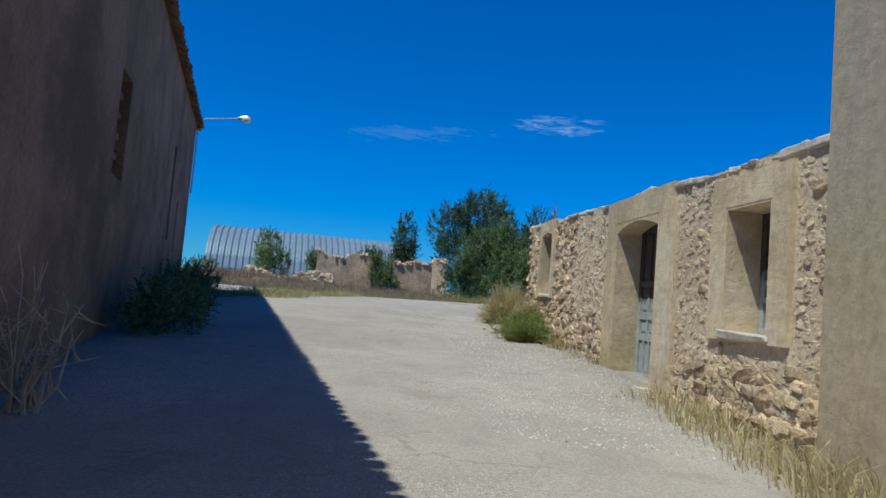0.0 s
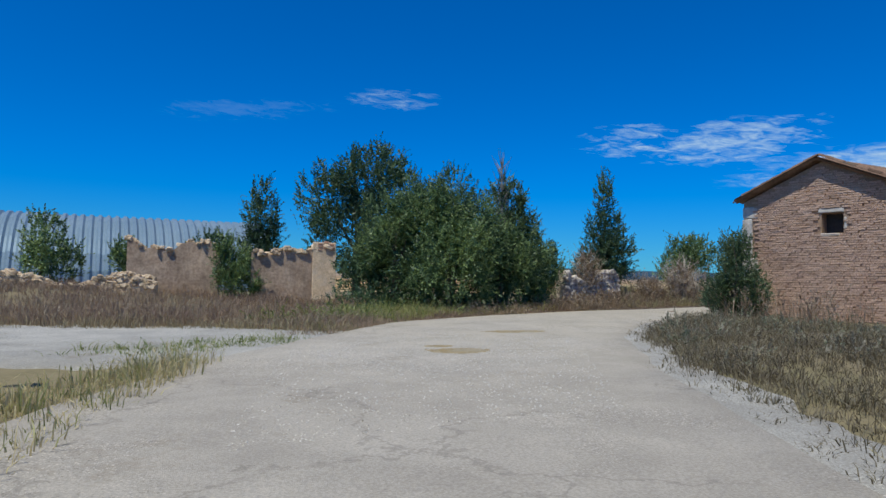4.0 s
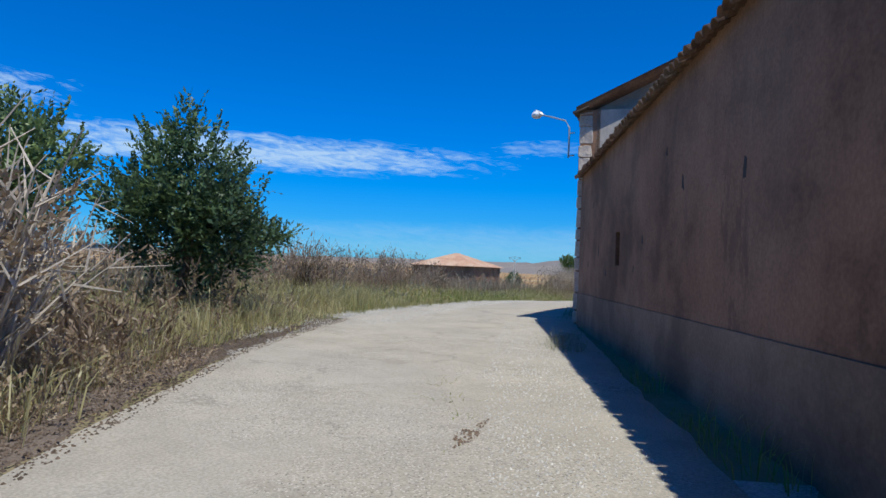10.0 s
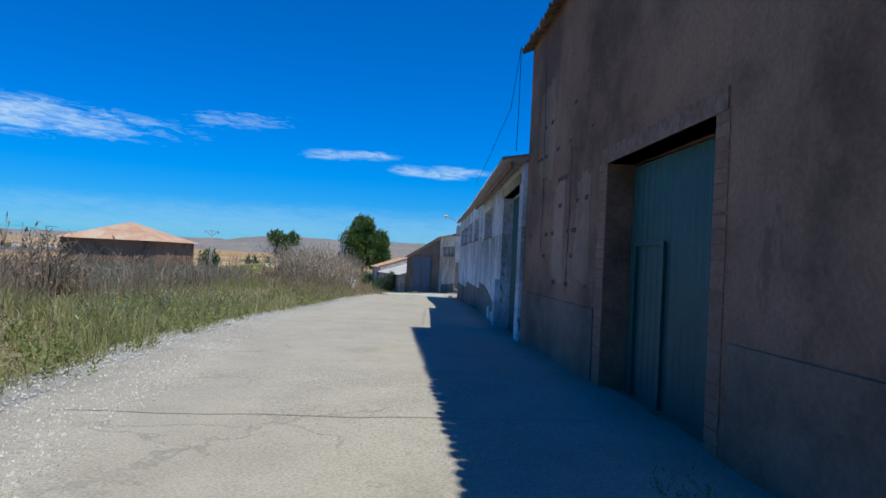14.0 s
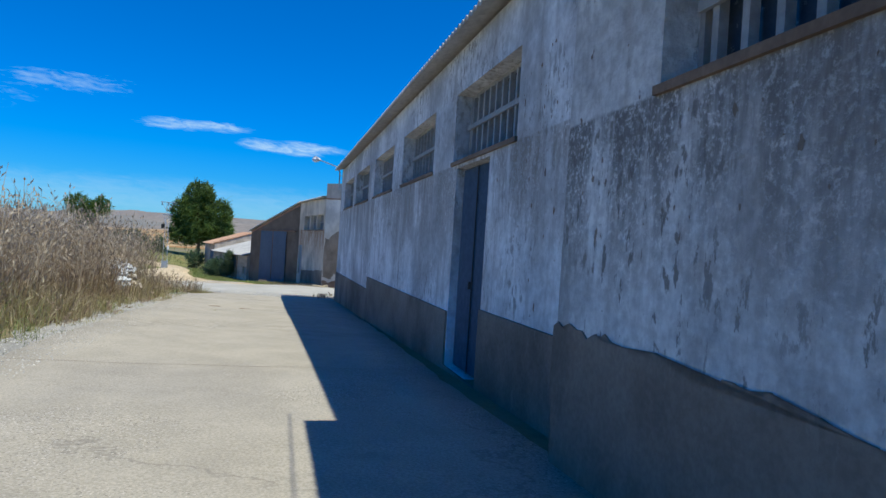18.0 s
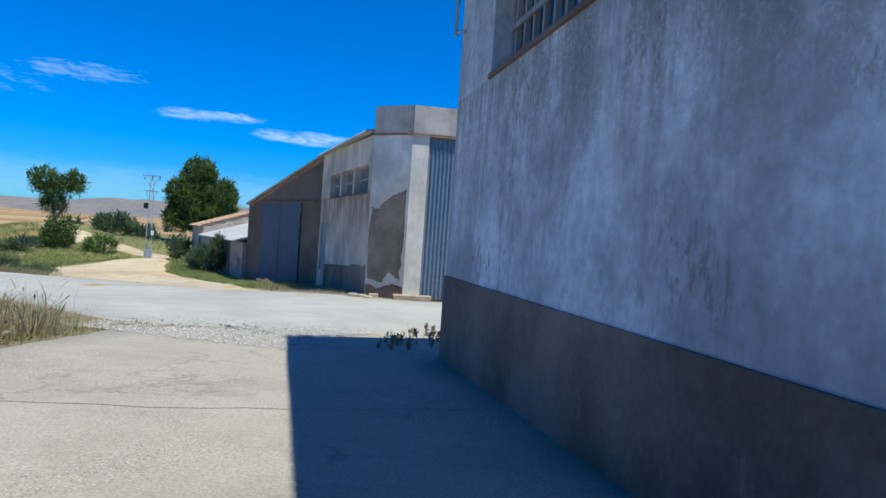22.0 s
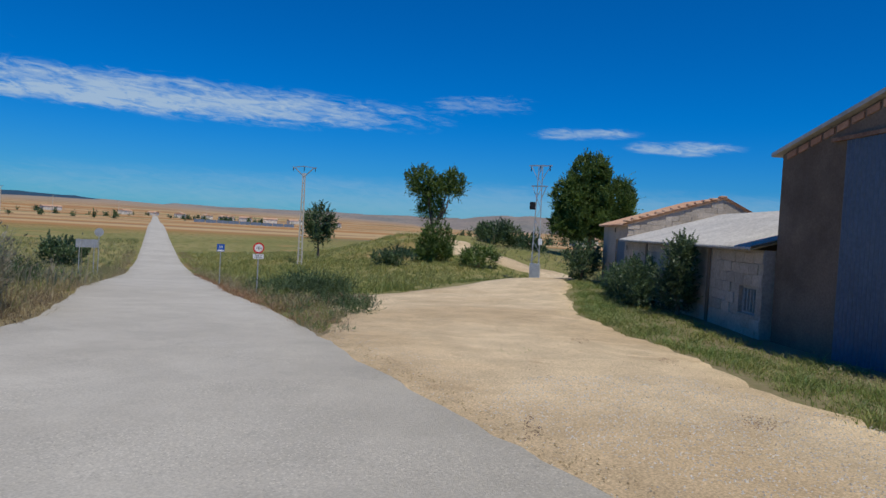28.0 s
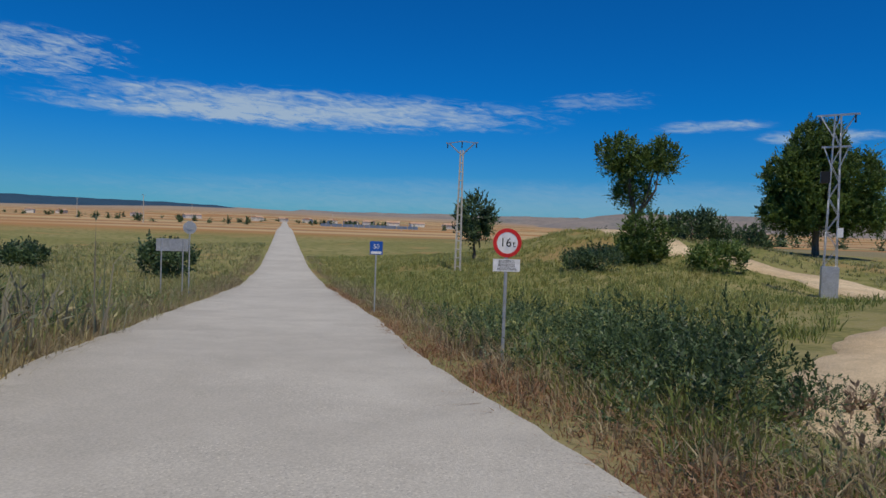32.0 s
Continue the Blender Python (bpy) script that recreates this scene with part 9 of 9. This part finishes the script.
# base courses, gaps, patches and cracks on the long walls
part("plinth", boxes(BL, (0.1, BL.length, 0, 0.02, 0.8, 2.25)), GREYBROWN, barn, "grey-brown cement base course")
# Flat near-black patches stand for the shade in open gaps.
for u, z, h in ((6.6, 3.75, 0.24), (8.7, 3.2, 0.2), (9.3, 2.75, 0.2), (11.9, 2.7, 0.14), (12.9, 3.1, 0.3), (7.4, 4.3, 0.16), (13.8, 4.2, 0.2), (4.6, 3.6, 0.26), (14.4, 2.9, 0.18)):
    jag_patch(barn, BL, [(u, z), (u + 0.08, z + 0.02), (u + 0.06, z + 0.8 * h), (u + 0.01, z + 0.7 * h)], DARKIN, int(u * 100), 0.003, "small dark gap in the mud render", 0.02, "putlog_hole")
for k, (u, z, a, b) in enumerate(((tu1 + 1.0, 3.3, 0.38, 0.75), (tu1 + 2.3, 3.3, 0.34, 0.8), (2.6, 3.6, 0.4, 0.9), (1.9, 5.2, 0.5, 0.6), (tu1 + 3.4, 5.0, 0.6, 0.8))):
    jag_patch(tall, TH, [(u - a, z - b), (u - 0.85 * a, z + b), (u + 0.8 * a, z + 0.85 * b), (u + a, z - 0.8 * b)], MUDSMOOTH, 730 + k, 0.003, "smoother patch of mud render", 0.05)
# cracks in the mud render
for i, (fr, par, u, z0, z1) in enumerate(((TH, tall, 9.6, 2.4, 4.6), (TH, tall, 11.3, 3.0, 6.4), (TH, tall, 1.6, 4.2, 6.6))):
    r = random.Random(700 + i)
    left, right, uu, z = [], [], u, z0
    while z < z1:
        uu += r.uniform(-0.05, 0.05)
        hw_ = r.uniform(0.002, 0.007)
        left.append((uu - hw_, z))
        right.append((uu + hw_, z))
        z += r.uniform(0.06, 0.16)
    jag_patch(par, fr, left + right[::-1], DARKIN, i, 0.003, "deep crack in the render", 0.006, "crack")
jag_patch(store, SA, [(sg1 + 0.45, 0.65), (SA.length - 0.01, 0.65), (SA.length - 0.01, 2.1), (SA.length - 2.0, 2.05), (SA.length - 3.6, 1.95), (sg1 + 1.8, 1.75), (sg1 + 0.5, 1.6)], PLINTH, 91, 0.014, "damp grey cement base with a ragged edge", 0.035, "plinth")
for k, (u, z, a, b) in enumerate(((sg1 + 0.9, 1.35, 0.4, 0.22), (sg1 + 1.9, 1.2, 0.5, 0.3), (sg1 + 3.0, 1.4, 0.4, 0.2), (sg1 + 1.2, 1.0, 0.3, 0.16))):
    jag_patch(store, SA, [(u - a, z - b), (u - 0.8 * a, z + b), (u + 0.7 * a, z + 0.8 * b), (u + a, z - 0.6 * b)], FLAKING, 95 + k, 0.02, "remnant of pale plaster", 0.05)



def flaked(parent, fr, count, u0, u1, z0, z1, holes, mat, seed, size=0.06, label="scattered flaked spots of bare cement"):
    """Spots where the plaster has come off, in clusters, as one joined skin."""
    r = random.Random(seed)
    seeds = [(r.uniform(u0, u1), r.uniform(z0, z1), r.uniform(0.25, 0.9)) for _ in range(max(4, count // 45))]
    spots = []
    while len(spots) < count:
        cu, cz, sp = r.choice(seeds)
        u, z = r.gauss(cu, sp), r.gauss(cz, sp * 0.7)
        a = size * min(5.0, r.paretovariate(1.5)) * 0.5
        spots.append((u, z, a, a * r.uniform(0.9, 2.2)))
    bm = bmesh.new()
    for u, z, a, b in spots:
        if not (u0 < u - a and u + a < u1 and z0 < z - b and z + b < z1) or any(h[0] - a < u < h[1] + a and h[2] - b < z < h[3] + b for h in holes):
            continue
        n = 11
        rim = []
        for k in range(n):
            q = 2 * math.pi * k / n
            g = r.uniform(0.55, 1.15)
            rim.append(bm.verts.new(fr.p(u + a * g * math.cos(q), 0.003, z + b * g * math.sin(q))))
        c = bm.verts.new(fr.p(u, 0.004, z))
        for k in range(n):
            bm.faces.new([c, rim[k], rim[(k + 1) % n]])
    bmesh.ops.recalc_face_normals(bm, faces=bm.faces)
    return tagged(part("flaked_plaster", bm, mat, parent), label, kind="stuff")


flaked(store, SA, 260, sg1 + 0.5, SA.length - 0.03, 2.15, 4.6, [(sw0 - 0.1, sw1 + 0.1, 3.4, 4.5)], PLINTH, 801, 0.009)
flaked(hall, HA, 120, 0.15, hd0 - 0.15, 1.95, 4.6, [(hw[0][0] - 0.15, hw[0][1] + 0.15, 3.5, 4.9)], GREYBROWN, 802, 0.009)

# dry tufts, dung and clods on the lanes
for k, (x, y, rx, ry, hh) in enumerate(((13.8, 37.16, 0.22, 0.27, 0.07), (12.0, 36.85, 0.16, 0.24, 0.05), (16.3, 37.3, 0.5, 0.08, 0.04), (94.0, 38.2, 0.4, 0.25, 0.05), (97.9, 38.6, 0.6, 0.2, 0.05), (92.9, 40.1, 0.5, 0.12, 0.05), (100.1, 39.9, 0.5, 0.2, 0.05), (67.8, 38.8, 0.12, 0.12, 0.05), (67.5, 38.05, 0.12, 0.2, 0.05))):
    ring = [(x + rx * (0.35 + 0.9 * ((q * 5 + k * 3) % 7) / 6) * math.cos(q * 0.52), y + ry * (0.35 + 0.9 * ((q * 4 + k) % 5) / 4) * math.sin(q * 0.52)) for q in range(12)]
    grass("dry_tuft", "flattened dry tuft of grass growing on the lane", ring, 900, hh + 0.09, GRASS_DRY, 810 + k, width=0.007, lean=1.2, on_road=True)
    pebbles("clods", "dark clods of earth round a tuft", ring, 110, 0.018, GREYBROWN, 820 + k, 0.042)

pebbles("clods", "brown crumbs of earth along the asphalt edge", [(89.5, 38.05), (93.3, 40.95), (96, 42.8), (99, 44.9), (99.4, 44.6), (96.4, 42.5), (93.7, 40.6), (91.5, 39.1), (89.8, 37.85)], 6000, 0.012, STAIN_DULL, 829, 0.05)
pebbles("gravel", "coarse grit and clods on the near end of the dirt yard", [(90.4, 37.4), (93.4, 40.6), (95.4, 40.4), (96.5, 38.6), (93, 36.6)], 6500, 0.014, PEBBLE, 831, 0.045)
pebbles("clods", "dry litter strewn over the dirt yard", [(91, 37.2), (95, 40.6), (104, 44.5), (108, 43), (104, 40.6), (98, 38.4)], 900, 0.012, GREYBROWN, 832, 0.045)
for k, (x, y, rx, ry, mt) in enumerate(((97.2, 38.9, 1.1, 0.3, GRASS_FRESH), (100.4, 39.7, 0.9, 0.35, GRASS_DRY), (99.0, 40.6, 0.8, 0.25, GRASS_RUSSET), (103.0, 40.6, 1.2, 0.3, GRASS_DRY), (94.3, 37.5, 0.8, 0.25, GRASS_DRY), (105.5, 42.4, 1.4, 0.3, GRASS_RUSSET), (102.3, 43.6, 1.0, 0.25, GRASS_RUSSET))):
    ring = [(x + rx * (0.45 + 0.75 * ((q * 5 + k * 3) % 7) / 6) * math.cos(q * 0.45), y + ry * (0.45 + 0.75 * ((q * 4 + k) % 5) / 4) * math.sin(q * 0.45)) for q in range(14)]
    grass("dry_tuft", "flattened patch of grass on the dirt yard", ring, 420, 0.09, mt, 871 + k, width=0.008, lean=1.4, on_road=True)
stalks("brushwood", "heap of dry brushwood before the shed door", [(95.1, 35.2), (95.8, 35.4), (95.9, 35.8), (95.2, 35.7)], 22, 0.26, PALE_STALK, 830, 12)

grass("dry_grass", "straw-coloured dry weeds at the foot of the cottage wall", [(3.0, 3.4), (2.95, 4.7), (2.62, 7.7), (2.15, 7.7), (2.3, 5.4), (2.4, 3.4)], 800, 0.42, GRASS_STRAW, 843, on_road=True)
grass("dry_grass", "straw-coloured dry weeds at the foot of the cottage wall", [(2.38, 10.0), (2.05, 13.2), (1.7, 13.2), (2.0, 10.0)], 600, 0.26, GRASS_STRAW, 844, on_road=True)
VERGE = [(-5.6, 17.0), (-4.4, 16.6), (-3.9, 17.6), (-3.75, 19.4), (-3.3, 22.0), (-2.9, 24.2), (-3.6, 24.0), (-4.6, 22.0), (-5.8, 20.0)]
grass("straw_grass", "straw-coloured grass on the lane's corner verge", VERGE, 300, 0.34, GRASS_STRAW, 841, on_road=True)
grass("mixed_grass", "green-grey grass on the lane's corner verge", VERGE, 200, 0.4, GRASS_MIX, 842, on_road=True)

# rubbish tipped among the weeds by the junction
WHITEBAG = surf("dusty_white_plastic", (0.60, 0.61, 0.62), (0.74, 0.75, 0.76), (0.48, 0.50, 0.53), scale=4.0, fine=20, rough=0.5, bump=0.5, bscale=9, spec=0.5)
tip = thing("rubbish_heap", "heap of pale rubble and torn plastic among dry weeds", "rubbish heap", (70.0, 41.7, gz(70.0, 41.7)))
rng_t = random.Random(92)
TIP = Wall((0.0, 0.0), (1.0, 0.0))
heap_at = []
for _ in range(150):
    du, dw = rng_t.gauss(0, 1.0), rng_t.gauss(0, 0.4)
    heap_at.append(stone_place(TIP, du, dw, max(0.0, 0.75 - 0.35 * abs(du) - 0.6 * abs(dw)) * rng_t.uniform(0.5, 1.1), rng_t.uniform(0.05, 0.15), rng_t, 1.0))
stone_heap("rubble", "loose pale rubble", tip, heap_at, PALESTONE)
for k in range(9):
    bm = bmesh.new()
    bmesh.ops.create_icosphere(bm, subdivisions=3, radius=1.0)
    size_b = rng_t.uniform(0.1, 0.24)
    du, dw = rng_t.gauss(0, 0.8), rng_t.uniform(-0.5, 0.2)
    for v in bm.verts:
        g = 1 + 0.55 * noise.noise(v.co * 2.2 + Vector((k * 3.1, 0, 0))) + 0.3 * noise.noise(v.co * 5.5 + Vector((0, k * 2.3, 0)))
        v.co = Vector((v.co.x * g * size_b * 1.4 + du, v.co.y * g * size_b + dw, v.co.z * g * size_b * 0.8 + 0.35 + 0.4 * rng_t.random() * 0.01 + max(0.0, 0.5 - 0.35 * abs(du))))
    part("plastic_bag", bm, WHITEBAG, tip, "crumpled white plastic bag")

# leafy weeds and dried stalks
herbs("leafy_weeds", "low leafy weeds in the roadside grass", [(100, 45.5), (110, 51.0), (118, 56.5), (121, 54), (112, 48.5), (104, 46.6)], 130, 15000, 0.022, LEAF_BUSH, 601)
herbs("leafy_weeds", "low leafy weeds in the roadside grass", [(97, 50.5), (107, 57), (118, 65), (114, 68), (100, 56)], 110, 9000, 0.035, LEAF_ELM, 602, 0.35)
herbs("dry_weeds", "brown withered weeds on the bank", [(8.5, 38.4), (12.3, 39.6), (18.6, 42.0), (25.8, 43.9), (25, 46), (16, 45), (8, 40.5)], 170, 17000, 0.034, LEAF_DRY, 603, 0.4, 0.4)
herbs("dry_weeds", "brown withered weeds spilling over the lane's outer edge", [(3.6, 34.5), (8, 37.15), (12.3, 39.0), (18.6, 41.5), (18.3, 42.4), (11.6, 40.2), (7.4, 38.6), (3.2, 36)], 150, 26000, 0.02, LEAF_DRY, 616, 0.26, 0.38, True)
herbs("dry_weeds", "grey withered weeds spilling over the lane's outer edge", [(3.6, 34.6), (8, 37.3), (12.3, 39.2), (18.6, 41.7), (18.3, 42.6), (11.6, 40.6), (7.4, 38.8), (3.2, 36)], 130, 24000, 0.02, WITHER, 617, 0.3, 0.4, True)
stalks("dried_stalks", "brown dry stalks along the lane's outer edge", [(7.6, 37.4), (12.0, 39.3), (18.4, 41.9), (17.6, 43.2), (11.4, 40.8), (7.2, 38.7)], 420, 0.6, STALK, 618, 11)
herbs("grey_weeds", "grey-green weeds on the bank", [(10, 40.5), (18.6, 42.6), (26, 44.2), (40, 44.5), (48, 44), (46, 47), (30, 48), (14, 46)], 150, 16000, 0.032, WEED, 604, 0.4, 0.45)
herbs("green_weeds", "fresh green weeds at the lane's edge", [(30, 43.6), (41, 43.4), (55, 41.7), (55, 43.5), (41, 45.2), (30, 45.5)], 120, 14000, 0.03, GRASS_GREEN, 605, 0.25, 0.4)
herbs("dry_weeds", "withered weeds by the junction", [(58, 41.4), (68, 40.4), (75, 39.6), (76, 41), (68, 44), (58, 45)], 130, 14000, 0.034, LEAF_DRY, 606, 0.4, 0.4)
herbs("green_weeds", "dusty green weeds before the thicket", [(-3, 31), (0.5, 32.2), (4, 35.2), (8, 37.6), (7, 38.6), (1, 36.4), (-3, 34)], 90, 9000, 0.035, GRASS_GREEN, 607, 0.3, 0.4)
herbs("dry_weeds", "dusty weeds between lane and barn", [(4, 22.5), (5.8, 27), (8.4, 30.9), (11, 32.6), (12.4, 30), (10, 24)], 110, 11000, 0.03, WEED, 608, 0.25, 0.35)
stalks("dried_stalks", "dense brown dried stalks in seed on the bank", [(24, 45.4), (34, 46.0), (44, 46.4), (44, 49), (30, 49.4), (22, 48)], 620, 1.5, STALK, 611)
stalks("dried_stalks", "scattered brown dried stalks among the reeds", [(44, 46), (60, 45), (84, 50), (84, 56), (50, 54)], 380, 1.3, STALK, 612)
stalks("dried_stalks", "bleached tall dry stalks by the junction", [(59.5, 42.0), (67, 41.2), (73.5, 40.6), (75, 41.6), (70, 44.2), (60, 45)], 850, 1.9, PALE_STALK, 613, 13)
stalks("dried_stalks", "brown stalks before the barn's gable", [(11.4, 29), (13.3, 28.8), (12.5, 33.0), (11.4, 33)], 60, 0.95, STALK, 614)
stalks("dried_stalks", "dry stalks along the bend's bank", [(9, 39.4), (18, 42.3), (24, 44), (22, 46), (12, 44)], 170, 1.1, STALK, 615)
for k, (cx, cy, rx, ry) in enumerate(((2.96, 28.3, 0.8, 0.3), (0.67, 24.6, 0.6, 0.38), (0.5, 25.3, 0.25, 0.12))):
    for ring_k in (1.0, 0.65):
        ring = [(cx + ring_k * rx * math.cos(q * 0.45) * (0.75 + 0.35 * ((q * 7 + k) % 5) / 4), cy + ring_k * ry * math.sin(q * 0.45) * (0.75 + 0.35 * ((q * 3 + k) % 4) / 3)) for q in range(14)]
        pebbles("dried_moss", "ochre patch of dried moss and grit on the lane", ring, 1100, 0.02, STAIN_DULL, 720 + k, 0.036)
grass("green_grass", "green grass patch on the gravel opening", [(-5.2, 24.7), (-3.4, 24.9), (-2.0, 26.0), (-1.6, 27.2), (-2.6, 27.0), (-5.4, 25.6)], 330, 0.22, GRASS_GREEN, 731, lean=0.8, on_road=True)
grass("dry_grass", "dry tufts along the gravel opening", [(-1.2, 28.6), (-3.4, 29.6), (-9, 30.4), (-9, 31.4), (-3.4, 30.8), (-0.6, 29.2)], 260, 0.4, GRASS_DRY, 732, on_road=True)
herbs("leafy_weeds", "leafy green weeds beside the cottage wall", [(1.05, 11.8), (2.0, 12.0), (1.95, 13.8), (1.0, 13.6)], 16, 9000, 0.017, GRASS_GREEN, 733, 0.4, 0.35, True)
SLIP = [(96.6, 43.2), (99.4, 45.0), (104, 48.2), (109, 50.6), (109.5, 48.4), (104.2, 46.5), (101.6, 44.8), (99.2, 44.0)]
herbs("leafy_weeds", "leafy green weeds spreading over the dirt", SLIP, 70, 15000, 0.013, LEAF_BUSH, 734, 0.2, 0.3, True)
grass("dry_grass", "reddish dry grass between dirt and asphalt", SLIP, 170, 0.24, STALK, 735, lean=0.8, on_road=True)
grass("green_grass", "green weeds between dirt and asphalt", SLIP, 260, 0.3, GRASS_GREEN, 736, lean=0.7)
grass("dry_grass", "straw-coloured grass between dirt and asphalt", SLIP, 200, 0.22, GRASS_DRY, 738, lean=0.9)
stalks("tall_weeds", "clump of tall grey-green weeds at the roadside", [(97.2, 49.9), (98.7, 50.9), (98.4, 52.1), (96.8, 51.0)], 150, 1.5, WEED, 764, 16)
herbs("leafy_weeds", "leafy foot of the tall weeds at the roadside", [(97.0, 50.0), (98.8, 51.0), (98.4, 52.1), (96.6, 51.0)], 22, 6000, 0.024, LEAF_BUSH, 765, 0.5, 0.35)
stalks("tall_weeds", "tall grey-green weeds at the roadside", [(97, 51.6), (101.5, 54.4), (100.5, 56.5), (96, 53.6)], 170, 1.25, WEED, 739)
herbs("leafy_weeds", "leafy weeds at the roadside", [(97, 51.4), (102.5, 54.9), (100.5, 57), (95.5, 53.6)], 50, 7000, 0.02, LEAF_BUSH, 740, 0.5, 0.35)
herbs("leafy_weeds", "low dark leafy weeds between dirt and asphalt", [(101.6, 45.0), (103.2, 46.0), (105.0, 47.2), (105.6, 46.8), (104.2, 45.6), (102.6, 44.7)], 34, 16000, 0.017, LEAF_WEED, 766, 0.26, 0.32, True)
herbs("dry_weeds", "rusty litter of dry weeds on the dirt", [(104.2, 46.4), (106.6, 47.8), (109.0, 47.6), (108.4, 46.4), (105.6, 45.6)], 40, 9000, 0.012, LEAF_DRY, 767, 0.06, 0.45, True)
herbs("leafy_weeds", "tall leafy green weeds on the roadside slope", [(105.6, 48.7), (108.6, 50.6), (112, 52.8), (116, 55.4), (119, 53), (114, 49.5), (109, 47.9)], 150, 46000, 0.026, LEAF_WEED, 737, 0.42, 0.5)
herbs("leafy_weeds", "dark green weed mounds among the roadside grass", [(106.2, 48.4), (109, 50.0), (111.5, 50.6), (111, 48.6), (108, 47.8)], 34, 26000, 0.03, LEAF_WEED, 755, 0.6, 0.45)
stalks("dead_weeds", "grey-brown dead weeds beside the dirt", [(104.0, 46.4), (107.2, 48.2), (109.4, 48.0), (109, 46.9), (105, 45.6)], 160, 0.2, STALK, 756, 8)
herbs("dead_weeds", "grey-brown withered weeds beside the dirt", [(103.4, 46.0), (107.0, 48.0), (109.6, 47.8), (109, 46.8), (105, 45.4)], 70, 14000, 0.015, LEAF_BUSH, 757, 0.16, 0.35, True)
grass("russet_grass", "russet dry grass fringe along the asphalt", [(101.8, 46.9), (104.6, 48.8), (107.2, 50.5), (109.4, 52.0), (109.8, 51.6), (107.6, 49.8), (105, 48.0), (102.4, 46.3)], 520, 0.26, GRASS_RUST, 758, lean=0.9)
stalks("tall_weeds", "tall dark weeds on the road's far bank", [(103, 55.4), (108, 58.8), (106.5, 61.5), (101, 57.5)], 300, 0.9, LEAF_WEED, 759, 14)
herbs("leafy_weeds", "dark green weeds on the road's far bank", [(103.5, 55.6), (109, 59.4), (107, 62.5), (101, 57.6)], 60, 16000, 0.03, LEAF_WEED, 760, 0.45, 0.4)
for k, (xa, ya, xb, yb) in enumerate(((104.34, 49.09, 103.70, 48.66), (103.11, 48.15, 102.56, 47.74))):
    fr = Wall((xa, ya), (xb, yb))
    bm = bmesh.new()
    bm.faces.new([bm.verts.new((fr.p(u, w, 0).x, fr.p(u, w, 0).y, gz(fr.p(u, w, 0).x, fr.p(u, w, 0).y) + 0.0645)) for u, w in ((0, -0.05), (fr.length, -0.05), (fr.length, 0.05), (0, 0.05))])
    solo("edge_line", bm, LINEPAINT, "worn white edge line dash on the asphalt", "road marking", kind="structure")
herbs("leafy_undergrowth", "dark leafy undergrowth at the thicket's foot", [(-1.2, 37.6), (2.6, 35.9), (5.6, 37.0), (8.2, 38.9), (7.4, 40.6), (2, 39.6)], 46, 17000, 0.05, LEAF_DARK, 741, 0.75, 0.8)
herbs("dry_weeds", "dry litter and weeds along the garage's foot", [(86.6, 33.6), (94, 33.9), (99, 35.6), (99, 36.6), (92, 35.8), (87.2, 35.0)], 70, 9000, 0.012, LEAF_DRY, 742, 0.12, 0.35, True)
grass("dry_grass", "short dry grass along the garage's foot", [(86.4, 33.5), (94, 33.8), (99, 35.4), (99, 36.8), (92, 36.2), (87.2, 35.4)], 150, 0.18, GRASS_DRY, 743, lean=0.9, on_road=True)
pebbles("gravel", "loose stones before the garage", [(85.4, 32.6), (87, 33.4), (95, 34.4), (95, 35.6), (88, 35.8), (85.6, 33.8)], 1500, 0.016, PEBBLE, 744, 0.03)
grass("shade_weeds", "feathery grey-green weeds in the shade of the barn", [(22.3, 37.1), (25.3, 37.8), (25.2, 38.15), (22.2, 37.7)], 420, 0.42, WEED, 770, width=0.006, lean=0.9, on_road=True)
herbs("shade_weeds", "dark green weeds along the long walls", [(28.8, 38.5), (33.0, 38.2), (33.0, 38.8), (28.8, 39.0)], 14, 5000, 0.009, LEAF_DARK, 752, 0.22, 0.25, True)
stalks("shade_stalks", "dry stalks at the hall's corner", [(74.4, 34.4), (77, 33.4), (77.2, 34.0), (74.8, 35.2)], 26, 0.24, STALK, 753)
herbs("shade_weeds", "dark weeds at the hall's corner", [(74.6, 34.5), (77.2, 33.4), (77.3, 34.0), (74.8, 35.2)], 7, 700, 0.012, LEAF_BUSH, 754, 0.1, 0.15, True)
